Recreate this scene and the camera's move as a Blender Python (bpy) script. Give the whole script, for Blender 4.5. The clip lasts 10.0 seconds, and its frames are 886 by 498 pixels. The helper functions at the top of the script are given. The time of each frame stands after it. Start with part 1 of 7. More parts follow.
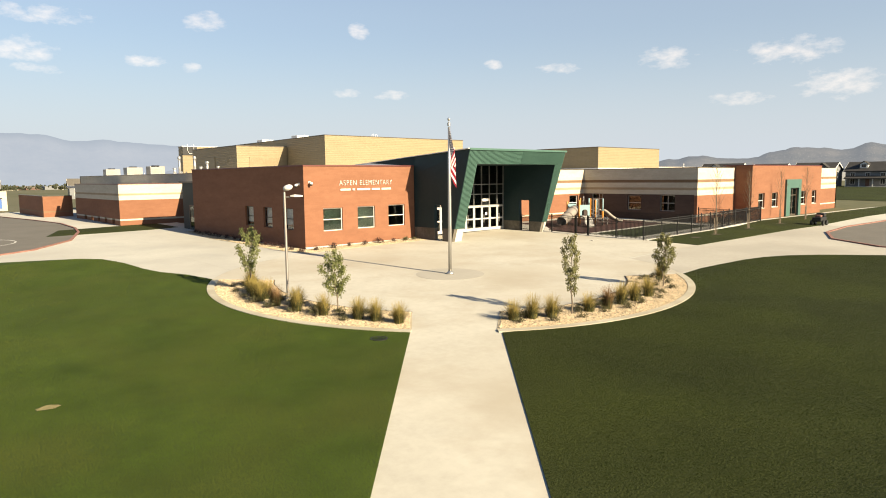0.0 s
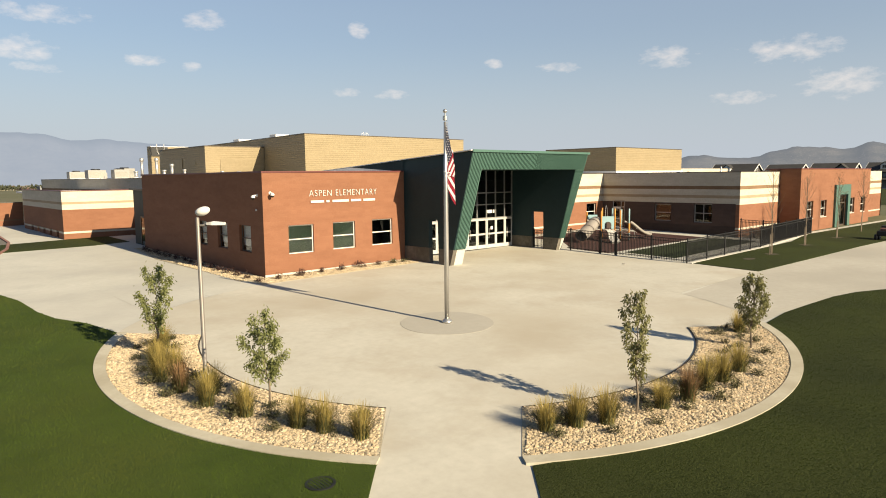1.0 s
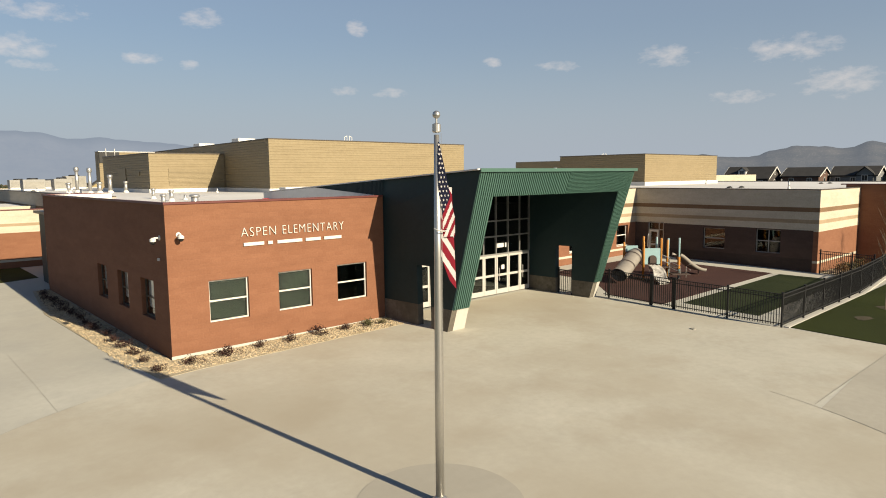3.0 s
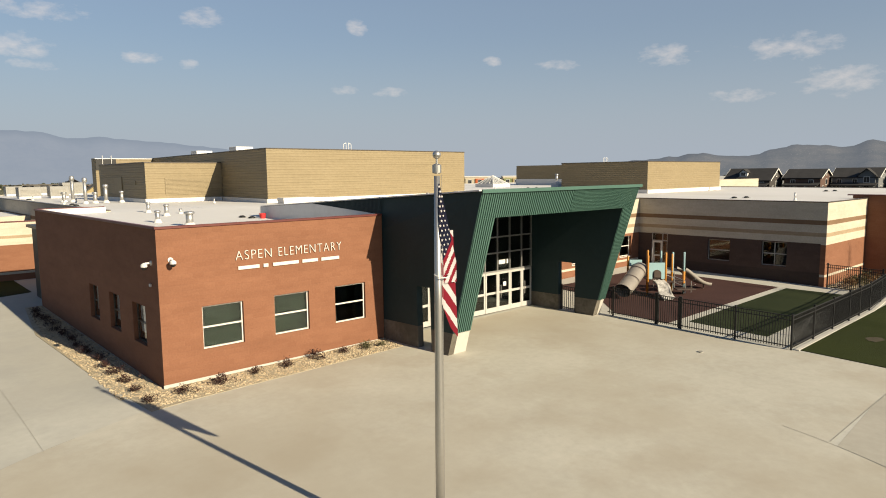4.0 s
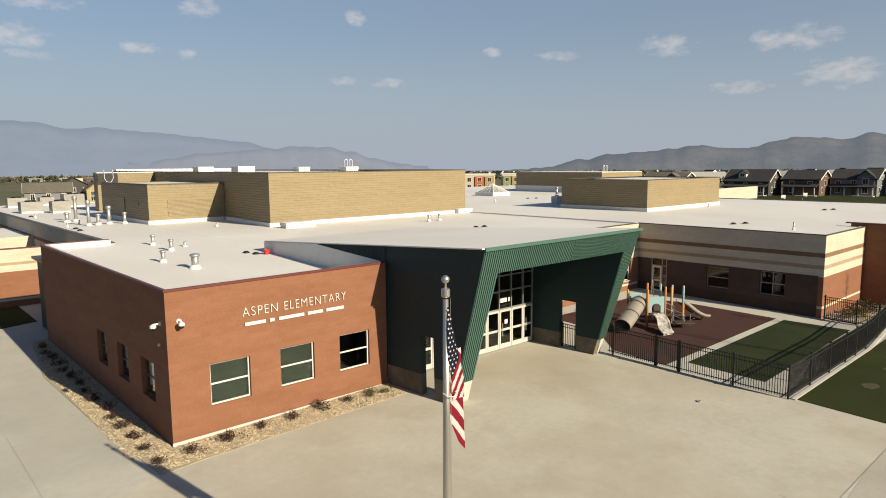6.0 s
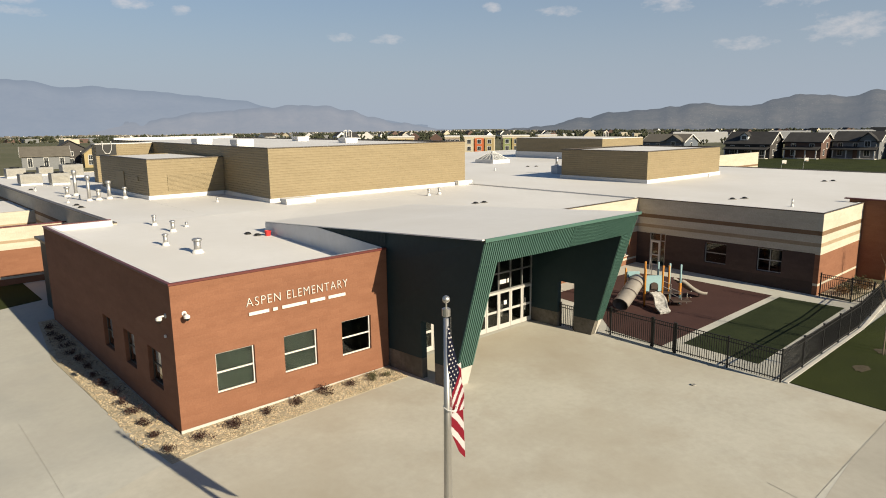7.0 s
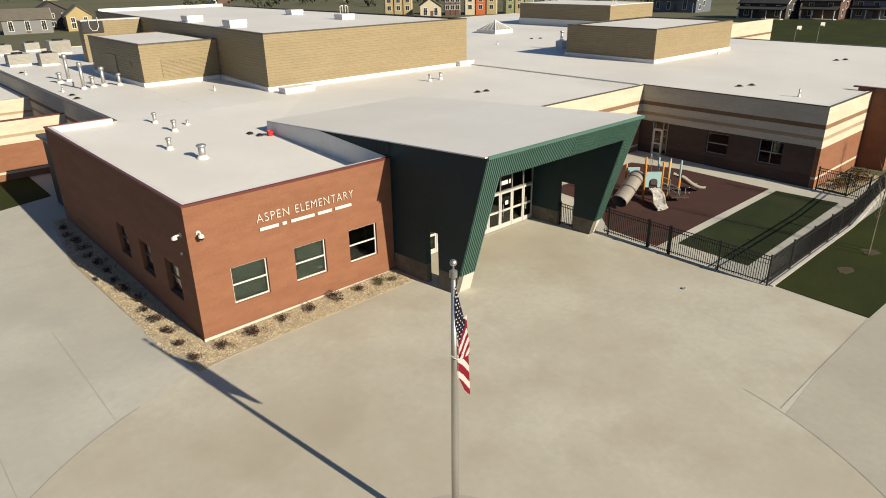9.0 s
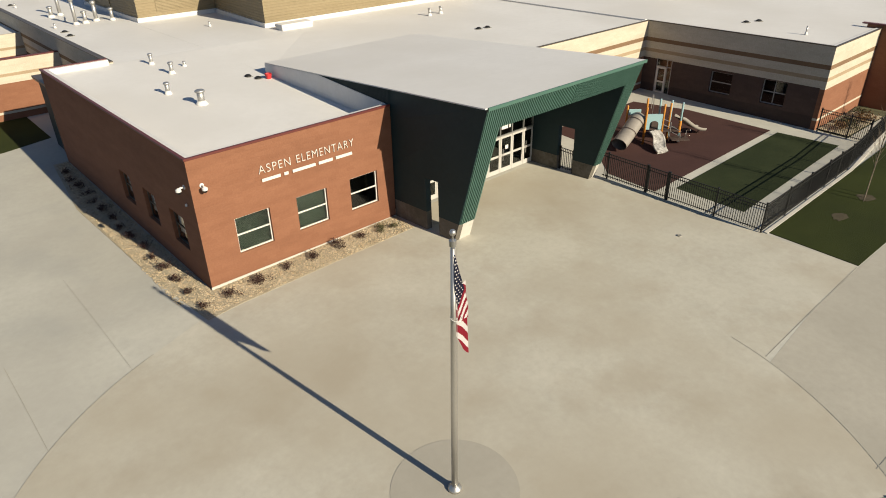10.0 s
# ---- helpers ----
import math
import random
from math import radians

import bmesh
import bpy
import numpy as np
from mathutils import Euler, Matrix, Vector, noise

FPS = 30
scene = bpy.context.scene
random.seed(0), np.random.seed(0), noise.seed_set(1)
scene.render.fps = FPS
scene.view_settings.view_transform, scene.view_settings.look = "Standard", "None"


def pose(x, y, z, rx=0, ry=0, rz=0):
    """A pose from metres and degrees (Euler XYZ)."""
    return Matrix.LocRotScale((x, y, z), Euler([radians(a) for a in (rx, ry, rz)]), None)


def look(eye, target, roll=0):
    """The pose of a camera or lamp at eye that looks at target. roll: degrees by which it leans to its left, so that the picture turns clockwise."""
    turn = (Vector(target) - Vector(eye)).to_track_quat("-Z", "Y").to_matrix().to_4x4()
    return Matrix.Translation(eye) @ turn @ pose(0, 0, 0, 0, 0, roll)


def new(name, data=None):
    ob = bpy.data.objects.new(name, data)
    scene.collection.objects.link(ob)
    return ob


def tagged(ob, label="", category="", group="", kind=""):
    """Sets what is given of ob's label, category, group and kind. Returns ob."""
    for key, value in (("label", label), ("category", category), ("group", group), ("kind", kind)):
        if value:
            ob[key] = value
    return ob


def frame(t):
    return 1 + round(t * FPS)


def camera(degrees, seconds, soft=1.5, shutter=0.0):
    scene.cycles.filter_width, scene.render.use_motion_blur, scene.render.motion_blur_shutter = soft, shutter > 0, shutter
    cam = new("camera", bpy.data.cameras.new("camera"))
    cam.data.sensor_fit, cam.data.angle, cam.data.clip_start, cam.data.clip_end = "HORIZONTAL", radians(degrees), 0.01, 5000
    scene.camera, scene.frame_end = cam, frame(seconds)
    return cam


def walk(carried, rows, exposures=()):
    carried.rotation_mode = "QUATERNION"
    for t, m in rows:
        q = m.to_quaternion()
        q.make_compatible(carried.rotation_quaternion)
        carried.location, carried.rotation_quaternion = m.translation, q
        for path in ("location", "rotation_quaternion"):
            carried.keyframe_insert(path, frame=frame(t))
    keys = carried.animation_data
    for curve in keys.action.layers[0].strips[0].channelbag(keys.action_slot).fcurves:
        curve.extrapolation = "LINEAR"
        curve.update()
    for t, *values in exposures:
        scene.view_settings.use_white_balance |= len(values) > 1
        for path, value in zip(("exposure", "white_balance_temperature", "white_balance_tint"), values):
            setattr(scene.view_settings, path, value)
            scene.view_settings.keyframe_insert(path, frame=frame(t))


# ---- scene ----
cam = camera(68.2, 10.0, soft=1.0)
PATH = [
    (0, (0.445, 0.589, 4.812), (1.778, 2.064, 4.593), -0.6),
    (0.5, (3.876, 4.163, 5.016), (5.208, 5.639, 4.797), -0.6),
    (1, (6.898, 7.359, 5.342), (8.23, 8.834, 5.121), -0.6),
    (1.5, (9.47, 10.152, 5.568), (10.804, 11.626, 5.348), -0.6),
    (2, (11.868, 12.667, 5.899), (13.202, 14.14, 5.677), -0.5),
    (2.5, (13.803, 14.762, 6.252), (15.138, 16.234, 6.028), -0.5),
    (4, (15.481, 16.565, 7.406), (16.816, 18.037, 7.178), -0.6),
    (4.5, (15.482, 16.659, 7.999), (16.818, 18.128, 7.766), -0.5),
    (5, (15.442, 16.645, 8.61), (16.778, 18.115, 8.377), -0.6),
    (5.5, (15.356, 16.643, 9.259), (16.693, 18.112, 9.025), -0.5),
    (7, (15.237, 16.548, 11.154), (16.559, 18.001, 10.777), -0.6),
    (7.5, (15.15, 16.534, 11.675), (16.459, 17.971, 11.204), -0.7),
    (8, (15.109, 16.505, 12.292), (16.398, 17.922, 11.717), -0.7),
    (8.5, (15.083, 16.51, 12.884), (16.347, 17.904, 12.206), -0.8),
    (9, (15.072, 16.555, 13.379), (16.308, 17.921, 12.6), -0.9),
    (9.5, (15.066, 16.532, 13.826), (16.271, 17.867, 12.951), -0.9),
    (10, (15.048, 16.482, 14.408), (16.215, 17.779, 13.432), -1.0),
]
EXPOSURES = [(0, 1.59, 6800, 10), (0.5, 1.5, 6720, 10), (1, 1.28, 6650, 10), (1.5, 1.1, 6580, 10), (2, 0.99, 6500, 10), (2.5, 0.94, 6460, 10), (4, 0.91, 6400, 10), (5.5, 0.86, 6380, 10), (7, 0.87, 6190, 10), (8.5, 0.85, 6120, 10), (10, 0.79, 6120, 10)]
walk(cam, [(t, look(eye, target, roll)) for t, eye, target, roll in PATH], EXPOSURES)

# ---------------------------------------------------------------- world and sun
SUN_TO = Vector((2.18, -15.9, 7.83)).normalized()
ELEV = math.asin(SUN_TO.z)
world = bpy.data.worlds.new("sky")
scene.world = world
world.use_nodes = True
wn = world.node_tree
wn.nodes.clear()
w_out = wn.nodes.new("ShaderNodeOutputWorld")
w_bg = wn.nodes.new("ShaderNodeBackground")
w_sky = wn.nodes.new("ShaderNodeTexSky")
w_sky.sky_type = "NISHITA"
w_sky.sun_disc = False
w_sky.sun_elevation = ELEV
w_sky.sun_rotation = math.atan2(SUN_TO.x, SUN_TO.y)
w_sky.altitude = 1400
w_sky.air_density = 1.4
w_sky.dust_density = 3.5
w_sky.ozone_density = 4.0
w_bg.inputs["Strength"].default_value = 0.05
# summer haze: the sky pales evenly towards the horizon, all the way round
w_tc = wn.nodes.new("ShaderNodeTexCoord")
w_sep = wn.nodes.new("ShaderNodeSeparateXYZ")
w_ramp = wn.nodes.new("ShaderNodeValToRGB")
w_ramp.color_ramp.interpolation = "EASE"
w_ramp.color_ramp.elements[0].position, w_ramp.color_ramp.elements[0].color = 0.0, (0.95, 0.95, 0.95, 1)
w_ramp.color_ramp.elements[1].position, w_ramp.color_ramp.elements[1].color = 0.8, (0.0, 0.0, 0.0, 1)
w_mid = w_ramp.color_ramp.elements.new(0.22)
w_mid.color = (0.5, 0.5, 0.5, 1)
w_high = w_ramp.color_ramp.elements.new(0.42)
w_high.color = (0.1, 0.1, 0.1, 1)
w_mix = wn.nodes.new("ShaderNodeMix")
w_mix.data_type = "RGBA"
w_mix.inputs[7].default_value = (4.35, 4.85, 5.5, 1)
wn.links.new(w_tc.outputs["Generated"], w_sep.inputs[0])
wn.links.new(w_sep.outputs[2], w_ramp.inputs[0])
wn.links.new(w_ramp.outputs[0], w_mix.inputs[0])
w_hs = wn.nodes.new("ShaderNodeHueSaturation")
w_hs.inputs["Saturation"].default_value = 1.15
w_hs.inputs["Value"].default_value = 0.92
wn.links.new(w_sky.outputs[0], w_hs.inputs["Color"])
wn.links.new(w_hs.outputs[0], w_mix.inputs[6])
wn.links.new(w_mix.outputs[2], w_bg.inputs[0])
wn.links.new(w_bg.outputs[0], w_out.inputs[0])

sun = new("sun", bpy.data.lights.new("sun", "SUN"))
sun.data.energy = 5.0
sun.data.angle = radians(0.5)
sun.data.color = (1.0, 0.86, 0.62)
sun.matrix_world = look(SUN_TO * 50, (0, 0, 0))


# ---------------------------------------------------------------- helpers
def G(x, y):
    """Height of the ground: the forecourt falls gently away from the school."""
    gx = min(max(x, -20), 60)
    gy = min(max(y, -25), 40)
    gb = min(max(y, 40), 80) - 40
    return 0.0115 * (gx - 23.17) + 0.021 * (gy - 39.64) + 0.012 * gb


ORIGIN = {}


def thing(name, loc, label, category, group="", kind="", turn=0.0):
    ob = new(name)
    ob.empty_display_size = 0.3
    ob.matrix_world = pose(loc[0], loc[1], loc[2], 0, 0, turn)
    ORIGIN[ob.name] = pose(loc[0], loc[1], loc[2], 0, 0, turn)
    return tagged(ob, label, category, group, kind)


def finish(bm, name, material, smooth=False):
    me = bpy.data.meshes.new(name)
    bmesh.ops.recalc_face_normals(bm, faces=bm.faces)
    bm.to_mesh(me)
    bm.free()
    for m in material if isinstance(material, (list, tuple)) else [material]:
        me.materials.append(m)
    if smooth:
        me.polygons.foreach_set("use_smooth", [True] * len(me.polygons))
    return me


def part(name, bm, material, parent, label="", local=False, smooth=False, kind=""):
    """One mesh under a thing or a part. The mesh is in world coordinates unless local is set."""
    me = finish(bm, name, material, smooth)
    if not local:
        me.transform(ORIGIN[parent.name].inverted())
    ob = new(name, me)
    ob.parent = parent
    ORIGIN[ob.name] = ORIGIN[parent.name]
    return tagged(ob, label, "", "", kind)


def single(name, bm, material, label, category, kind="", group="", smooth=False, loc=None):
    """A thing of one mesh, in world coordinates, its origin at loc."""
    me = finish(bm, name, material, smooth)
    ob = new(name, me)
    if loc is not None:
        me.transform(Matrix.Translation(-Vector(loc)))
        ob.location = loc
        ORIGIN[ob.name] = Matrix.Translation(loc)
    else:
        ORIGIN[ob.name] = Matrix.Identity(4)
    return tagged(ob, label, category, group, kind)


def box(bm, x0, x1, y0, y1, z0, z1, mi=0, bev=0.0):
    vs = [bm.verts.new((x, y, z)) for z in (z0, z1) for x, y in ((x0, y0), (x1, y0), (x1, y1), (x0, y1))]
    fs = []
    for f in ((3, 2, 1, 0), (4, 5, 6, 7), (0, 1, 5, 4), (1, 2, 6, 5), (2, 3, 7, 6), (3, 0, 4, 7)):
        face = bm.faces.new([vs[i] for i in f])
        face.material_index = mi
        fs.append(face)
    if bev:
        edges = {e for f in fs for e in f.edges}
        bmesh.ops.bevel(bm, geom=list(edges), offset=bev, segments=1, affect="EDGES", profile=0.5)
    return vs


def boxes(*rows, bev=0.0):
    bm = bmesh.new()
    for r in rows:
        box(bm, *r, bev=bev)
    return bm


def tube(bm, a, b, r0, r1=None, n=10, mi=0, caps=True):
    a, b = Vector(a), Vector(b)
    r1 = r0 if r1 is None else r1
    q = (b - a).to_track_quat("Z", "Y")
    rings = []
    for p, r in ((a, r0), (b, r1)):
        rings.append([bm.verts.new(p + q @ Vector((r * math.cos(2 * math.pi * i / n), r * math.sin(2 * math.pi * i / n), 0))) for i in range(n)])
    for i in range(n):
        f = bm.faces.new((rings[0][i], rings[0][(i + 1) % n], rings[1][(i + 1) % n], rings[1][i]))
        f.material_index = mi
    if caps:
        for ring in (rings[0][::-1], rings[1]):
            bm.faces.new(ring).material_index = mi
    return rings


def lathe(bm, profile, at, n=16, mi=0):
    rings = []
    for r, z in profile:
        rings.append([bm.verts.new((at[0] + r * math.cos(2 * math.pi * i / n), at[1] + r * math.sin(2 * math.pi * i / n), at[2] + z)) for i in range(n)])
    for k in range(len(rings) - 1):
        for i in range(n):
            bm.faces.new((rings[k][i], rings[k][(i + 1) % n], rings[k + 1][(i + 1) % n], rings[k + 1][i])).material_index = mi
    bm.faces.new(rings[0][::-1]).material_index = mi
    bm.faces.new(rings[-1]).material_index = mi


def prism(bm, pts, z0, z1, mi=0):
    """An upright prism over a plan outline; z0 and z1 may be functions of x, y."""
    lo = [bm.verts.new((x, y, z0(x, y) if callable(z0) else z0)) for x, y in pts]
    hi = [bm.verts.new((x, y, z1(x, y) if callable(z1) else z1)) for x, y in pts]
    n = len(pts)
    for i in range(n):
        bm.faces.new((lo[i], lo[(i + 1) % n], hi[(i + 1) % n], hi[i])).material_index = mi
    bm.faces.new(lo[::-1]).material_index = mi
    bm.faces.new(hi).material_index = mi


def drape(outline, lift, skirt=0.0):
    """A sheet that follows the ground, with an outline in plan."""
    bm = bmesh.new()
    f = bm.faces.new([bm.verts.new((x, y, 0)) for x, y in outline])
    if f.normal.z < 0 or sum((b[0] - a[0]) * (b[1] + a[1]) for a, b in zip(outline, outline[1:] + outline[:1])) > 0:
        f.normal_flip()
    for co, no in (((-20, 0, 0), (1, 0, 0)), ((60, 0, 0), (1, 0, 0)), ((0, -25, 0), (0, 1, 0)), ((0, 40, 0), (0, 1, 0)), ((0, 80, 0), (0, 1, 0))):
        bmesh.ops.bisect_plane(bm, geom=bm.verts[:] + bm.edges[:] + bm.faces[:], plane_co=co, plane_no=no)
    if skirt:
        rim = [e for e in bm.edges if e.is_boundary]
        ext = bmesh.ops.extrude_edge_only(bm, edges=rim)
        low = {v for v in ext["geom"] if isinstance(v, bmesh.types.BMVert)}
    else:
        low = set()
    for v in bm.verts:
        v.co.z = G(v.co.x, v.co.y) + lift - (skirt if v in low else 0.0)
    return bm


def arc(cx, cy, r, a0, a1, n):
    return [(cx + r * math.cos(radians(a0 + (a1 - a0) * i / n)), cy + r * math.sin(radians(a0 + (a1 - a0) * i / n))) for i in range(n + 1)]


# ---------------------------------------------------------------- materials
def nodes_of(name):
    m = bpy.data.materials.new(name)
    m.use_nodes = True
    nt = m.node_tree
    return m, nt, nt.nodes["Principled BSDF"]


def ramp(nt, fac, stops):
    r = nt.nodes.new("ShaderNodeValToRGB")
    r.color_ramp.elements[0].position, r.color_ramp.elements[0].color = stops[0][0], (*stops[0][1], 1)
    r.color_ramp.elements[1].position, r.color_ramp.elements[1].color = stops[-1][0], (*stops[-1][1], 1)
    for p, c in stops[1:-1]:
        e = r.color_ramp.elements.new(p)
        e.color = (*c, 1)
    nt.links.new(fac, r.inputs[0])
    return r.outputs[0]


def noise_node(nt, vec, scale, detail=4, rough=0.55, stretch=None):
    n = nt.nodes.new("ShaderNodeTexNoise")
    n.inputs["Scale"].default_value = scale
    n.inputs["Detail"].default_value = detail
    n.inputs["Roughness"].default_value = rough
    if stretch:
        mp = nt.nodes.new("ShaderNodeMapping")
        mp.inputs["Scale"].default_value = stretch
        nt.links.new(vec, mp.inputs[0])
        vec = mp.outputs[0]
    nt.links.new(vec, n.inputs["Vector"])
    return n.outputs[0]


def mix(nt, a, b, fac, mode="MIX"):
    m = nt.nodes.new("ShaderNodeMix")
    m.data_type, m.blend_type = "RGBA", mode
    for sock, v in ((m.inputs[0], fac), (m.inputs[6], a), (m.inputs[7], b)):
        if isinstance(v, (int, float)):
            sock.default_value = v
        elif isinstance(v, (tuple, list)):
            sock.default_value = (*v, 1)
        else:
            nt.links.new(v, sock)
    return m.outputs[2]


def bump(nt, bsdf, height, strength, distance=0.02):
    b = nt.nodes.new("ShaderNodeBump")
    b.inputs["Strength"].default_value = strength
    b.inputs["Distance"].default_value = distance
    nt.links.new(height, b.inputs["Height"])
    nt.links.new(b.outputs[0], bsdf.inputs["Normal"])


def surface(name, dark, light, big=0.3, small=6.0, rough=0.8, metal=0.0, relief=0.2, depth=0.02, stretch=None, tint=None, tint_scale=0.08, jitter=0.0, spec=0.3, stain=None):
    """A two-scale mottled surface between two colours, with fine relief, and a large-scale tint if one is given."""
    m, nt, bsdf = nodes_of(name)
    vec = nt.nodes.new("ShaderNodeTexCoord").outputs["Object"]
    a = noise_node(nt, vec, big, 5, 0.6, stretch)
    b = noise_node(nt, vec, small, 6, 0.65)
    half = nt.nodes.new("ShaderNodeMath")
    half.operation = "MULTIPLY_ADD"
    nt.links.new(b, half.inputs[0])
    half.inputs[1].default_value = 0.5
    quarter = nt.nodes.new("ShaderNodeMath")
    quarter.operation = "MULTIPLY"
    nt.links.new(a, quarter.inputs[0])
    quarter.inputs[1].default_value = 0.5
    nt.links.new(quarter.outputs[0], half.inputs[2])
    col = ramp(nt, half.outputs[0], [(0.32, dark), (0.68, light)])
    if tint:
        t = noise_node(nt, vec, tint_scale, 3, 0.5)
        f = nt.nodes.new("ShaderNodeMapRange")
        f.inputs[1].default_value, f.inputs[2].default_value, f.inputs[3].default_value, f.inputs[4].default_value = 0.42, 0.68, 0, 0.8
        nt.links.new(t, f.inputs[0])
        col = mix(nt, col, tint, f.outputs[0])
    if stain:
        shade_, s_scale, s_amount = stain
        w = noise_node(nt, vec, s_scale, 6, 0.58)
        f = nt.nodes.new("ShaderNodeMapRange")
        f.inputs[1].default_value, f.inputs[2].default_value, f.inputs[3].default_value, f.inputs[4].default_value = 0.5, 0.66, 0, s_amount
        nt.links.new(w, f.inputs[0])
        col = mix(nt, col, shade_, f.outputs[0])
    if jitter:
        info = nt.nodes.new("ShaderNodeObjectInfo")
        hs = nt.nodes.new("ShaderNodeHueSaturation")
        mr = nt.nodes.new("ShaderNodeMapRange")
        mr.inputs[3].default_value, mr.inputs[4].default_value = 1 - jitter, 1 + jitter
        nt.links.new(info.outputs["Random"], mr.inputs[0])
        nt.links.new(mr.outputs[0], hs.inputs["Value"])
        nt.links.new(col, hs.inputs["Color"])
        col = hs.outputs[0]
    nt.links.new(col, bsdf.inputs["Base Color"])
    bsdf.inputs["Roughness"].default_value = rough
    bsdf.inputs["Metallic"].default_value = metal
    bsdf.inputs["Specular IOR Level"].default_value = spec
    if relief:
        bump(nt, bsdf, b, relief, depth)
    return m


def translucent(m, colour, amount):
    """Let light through thin leaves and blades."""
    nt = m.node_tree
    out = next(n for n in nt.nodes if n.type == "OUTPUT_MATERIAL")
    tl = nt.nodes.new("ShaderNodeBsdfTranslucent")
    tl.inputs["Color"].default_value = (*colour, 1)
    ms = nt.nodes.new("ShaderNodeMixShader")
    ms.inputs[0].default_value = amount
    nt.links.new(nt.nodes["Principled BSDF"].outputs[0], ms.inputs[1])
    nt.links.new(tl.outputs[0], ms.inputs[2])
    nt.links.new(ms.outputs[0], out.inputs[0])
    return m


def masonry(name, dark, light, mortar, wide=0.4, high=0.2, relief=0.35):
    """Coursed block: the joints follow the wall along x or y, and z."""
    m, nt, bsdf = nodes_of(name)
    vec = nt.nodes.new("ShaderNodeTexCoord").outputs["Object"]
    sep = nt.nodes.new("ShaderNodeSeparateXYZ")
    nt.links.new(vec, sep.inputs[0])
    add = nt.nodes.new("ShaderNodeMath")
    nt.links.new(sep.outputs[0], add.inputs[0])
    nt.links.new(sep.outputs[1], add.inputs[1])
    com = nt.nodes.new("ShaderNodeCombineXYZ")
    nt.links.new(add.outputs[0], com.inputs[0])
    nt.links.new(sep.outputs[2], com.inputs[1])
    br = nt.nodes.new("ShaderNodeTexBrick")
    br.inputs["Scale"].default_value = 1.0
    br.inputs["Brick Width"].default_value = wide
    br.inputs["Row Height"].default_value = high
    br.inputs["Mortar Size"].default_value = 0.008
    br.inputs["Mortar Smooth"].default_value = 0.3
    br.inputs["Bias"].default_value = 0.0
    br.inputs["Color1"].default_value = (*dark, 1)
    br.inputs["Color2"].default_value = (*light, 1)
    br.inputs["Mortar"].default_value = (*mortar, 1)
    nt.links.new(com.outputs[0], br.inputs["Vector"])
    blot = noise_node(nt, com.outputs[0], 1.0, 5, 0.6, (0.3, 1.6, 1))
    wash = ramp(nt, blot, [(0.3, tuple(c * 0.86 for c in dark)), (0.5, tuple((a + b) / 2 for a, b in zip(dark, light))), (0.72, tuple(min(1, c * 1.12) for c in light))])
    col = mix(nt, br.outputs["Color"], wash, 0.5)
    fine = noise_node(nt, vec, 14, 5, 0.7)
    fine_c = ramp(nt, fine, [(0.3, (0.86, 0.86, 0.86)), (0.7, (1.08, 1.08, 1.08))])
    col = mix(nt, col, fine_c, 1.0, "MULTIPLY")
    nt.links.new(col, bsdf.inputs["Base Color"])
    bsdf.inputs["Roughness"].default_value = 0.88
    bsdf.inputs["Specular IOR Level"].default_value = 0.2
    h = mix(nt, br.outputs["Fac"], fine, 0.25)
    inv = nt.nodes.new("ShaderNodeInvert")
    nt.links.new(h, inv.inputs["Color"])
    bump(nt, bsdf, inv.outputs[0], relief, 0.01)
    return m


def plain(name, color, rough=0.5, metal=0.0, vary=0.08, scale=3.0, jitter=0.0, spec=0.5):
    return surface(name, tuple(c * (1 - vary) for c in color), tuple(min(1, c * (1 + vary)) for c in color), scale * 0.2, scale * 4, rough, metal, 0.05, 0.005, jitter=jitter, spec=spec)


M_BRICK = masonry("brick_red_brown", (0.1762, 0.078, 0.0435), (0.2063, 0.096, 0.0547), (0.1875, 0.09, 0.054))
# M_BRICK darkened in colour for walls that stand in shade; base course darker again
M_BRICK_SHADED = masonry("brick_red_brown_shaded", (0.062, 0.041, 0.033), (0.08, 0.052, 0.042), (0.07, 0.048, 0.039))
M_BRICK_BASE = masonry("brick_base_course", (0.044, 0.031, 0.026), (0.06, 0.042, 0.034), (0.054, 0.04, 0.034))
M_BEIGE = masonry("block_cream", (0.42, 0.3712, 0.2888), (0.48, 0.4275, 0.3412), (0.4125, 0.3675, 0.3))
M_BAND = masonry("block_brown_band", (0.1575, 0.0975, 0.0562), (0.195, 0.1237, 0.0713), (0.1725, 0.1125, 0.075))
M_BAND_PALE = masonry("block_taupe_band", (0.27, 0.2025, 0.1275), (0.315, 0.24, 0.1575), (0.27, 0.21, 0.1425))
M_TAN = surface("tan_metal_siding", (0.1875, 0.1462, 0.0825), (0.24, 0.1913, 0.1125), 0.25, 3.0, 0.55, 0.0, 0.05, 0.01, (1, 1, 9))
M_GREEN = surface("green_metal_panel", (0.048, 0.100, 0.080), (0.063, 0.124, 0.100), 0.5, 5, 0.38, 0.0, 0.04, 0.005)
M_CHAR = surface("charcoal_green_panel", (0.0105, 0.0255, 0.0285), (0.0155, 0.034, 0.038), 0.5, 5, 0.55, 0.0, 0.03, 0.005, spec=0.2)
M_COPING_RED = plain("red_metal_coping", (0.0975, 0.0225, 0.018), 0.45, 0.0)
M_COPING = plain("bronze_metal_coping", (0.075, 0.06, 0.045), 0.45, 0.2)
M_ROOF = surface("white_roof_membrane", (0.5625, 0.5475, 0.525), (0.6225, 0.6075, 0.585), 0.18, 2.2, 0.62, 0, 0.06, 0.02, tint=(0.5325, 0.5138, 0.4838), tint_scale=0.12)
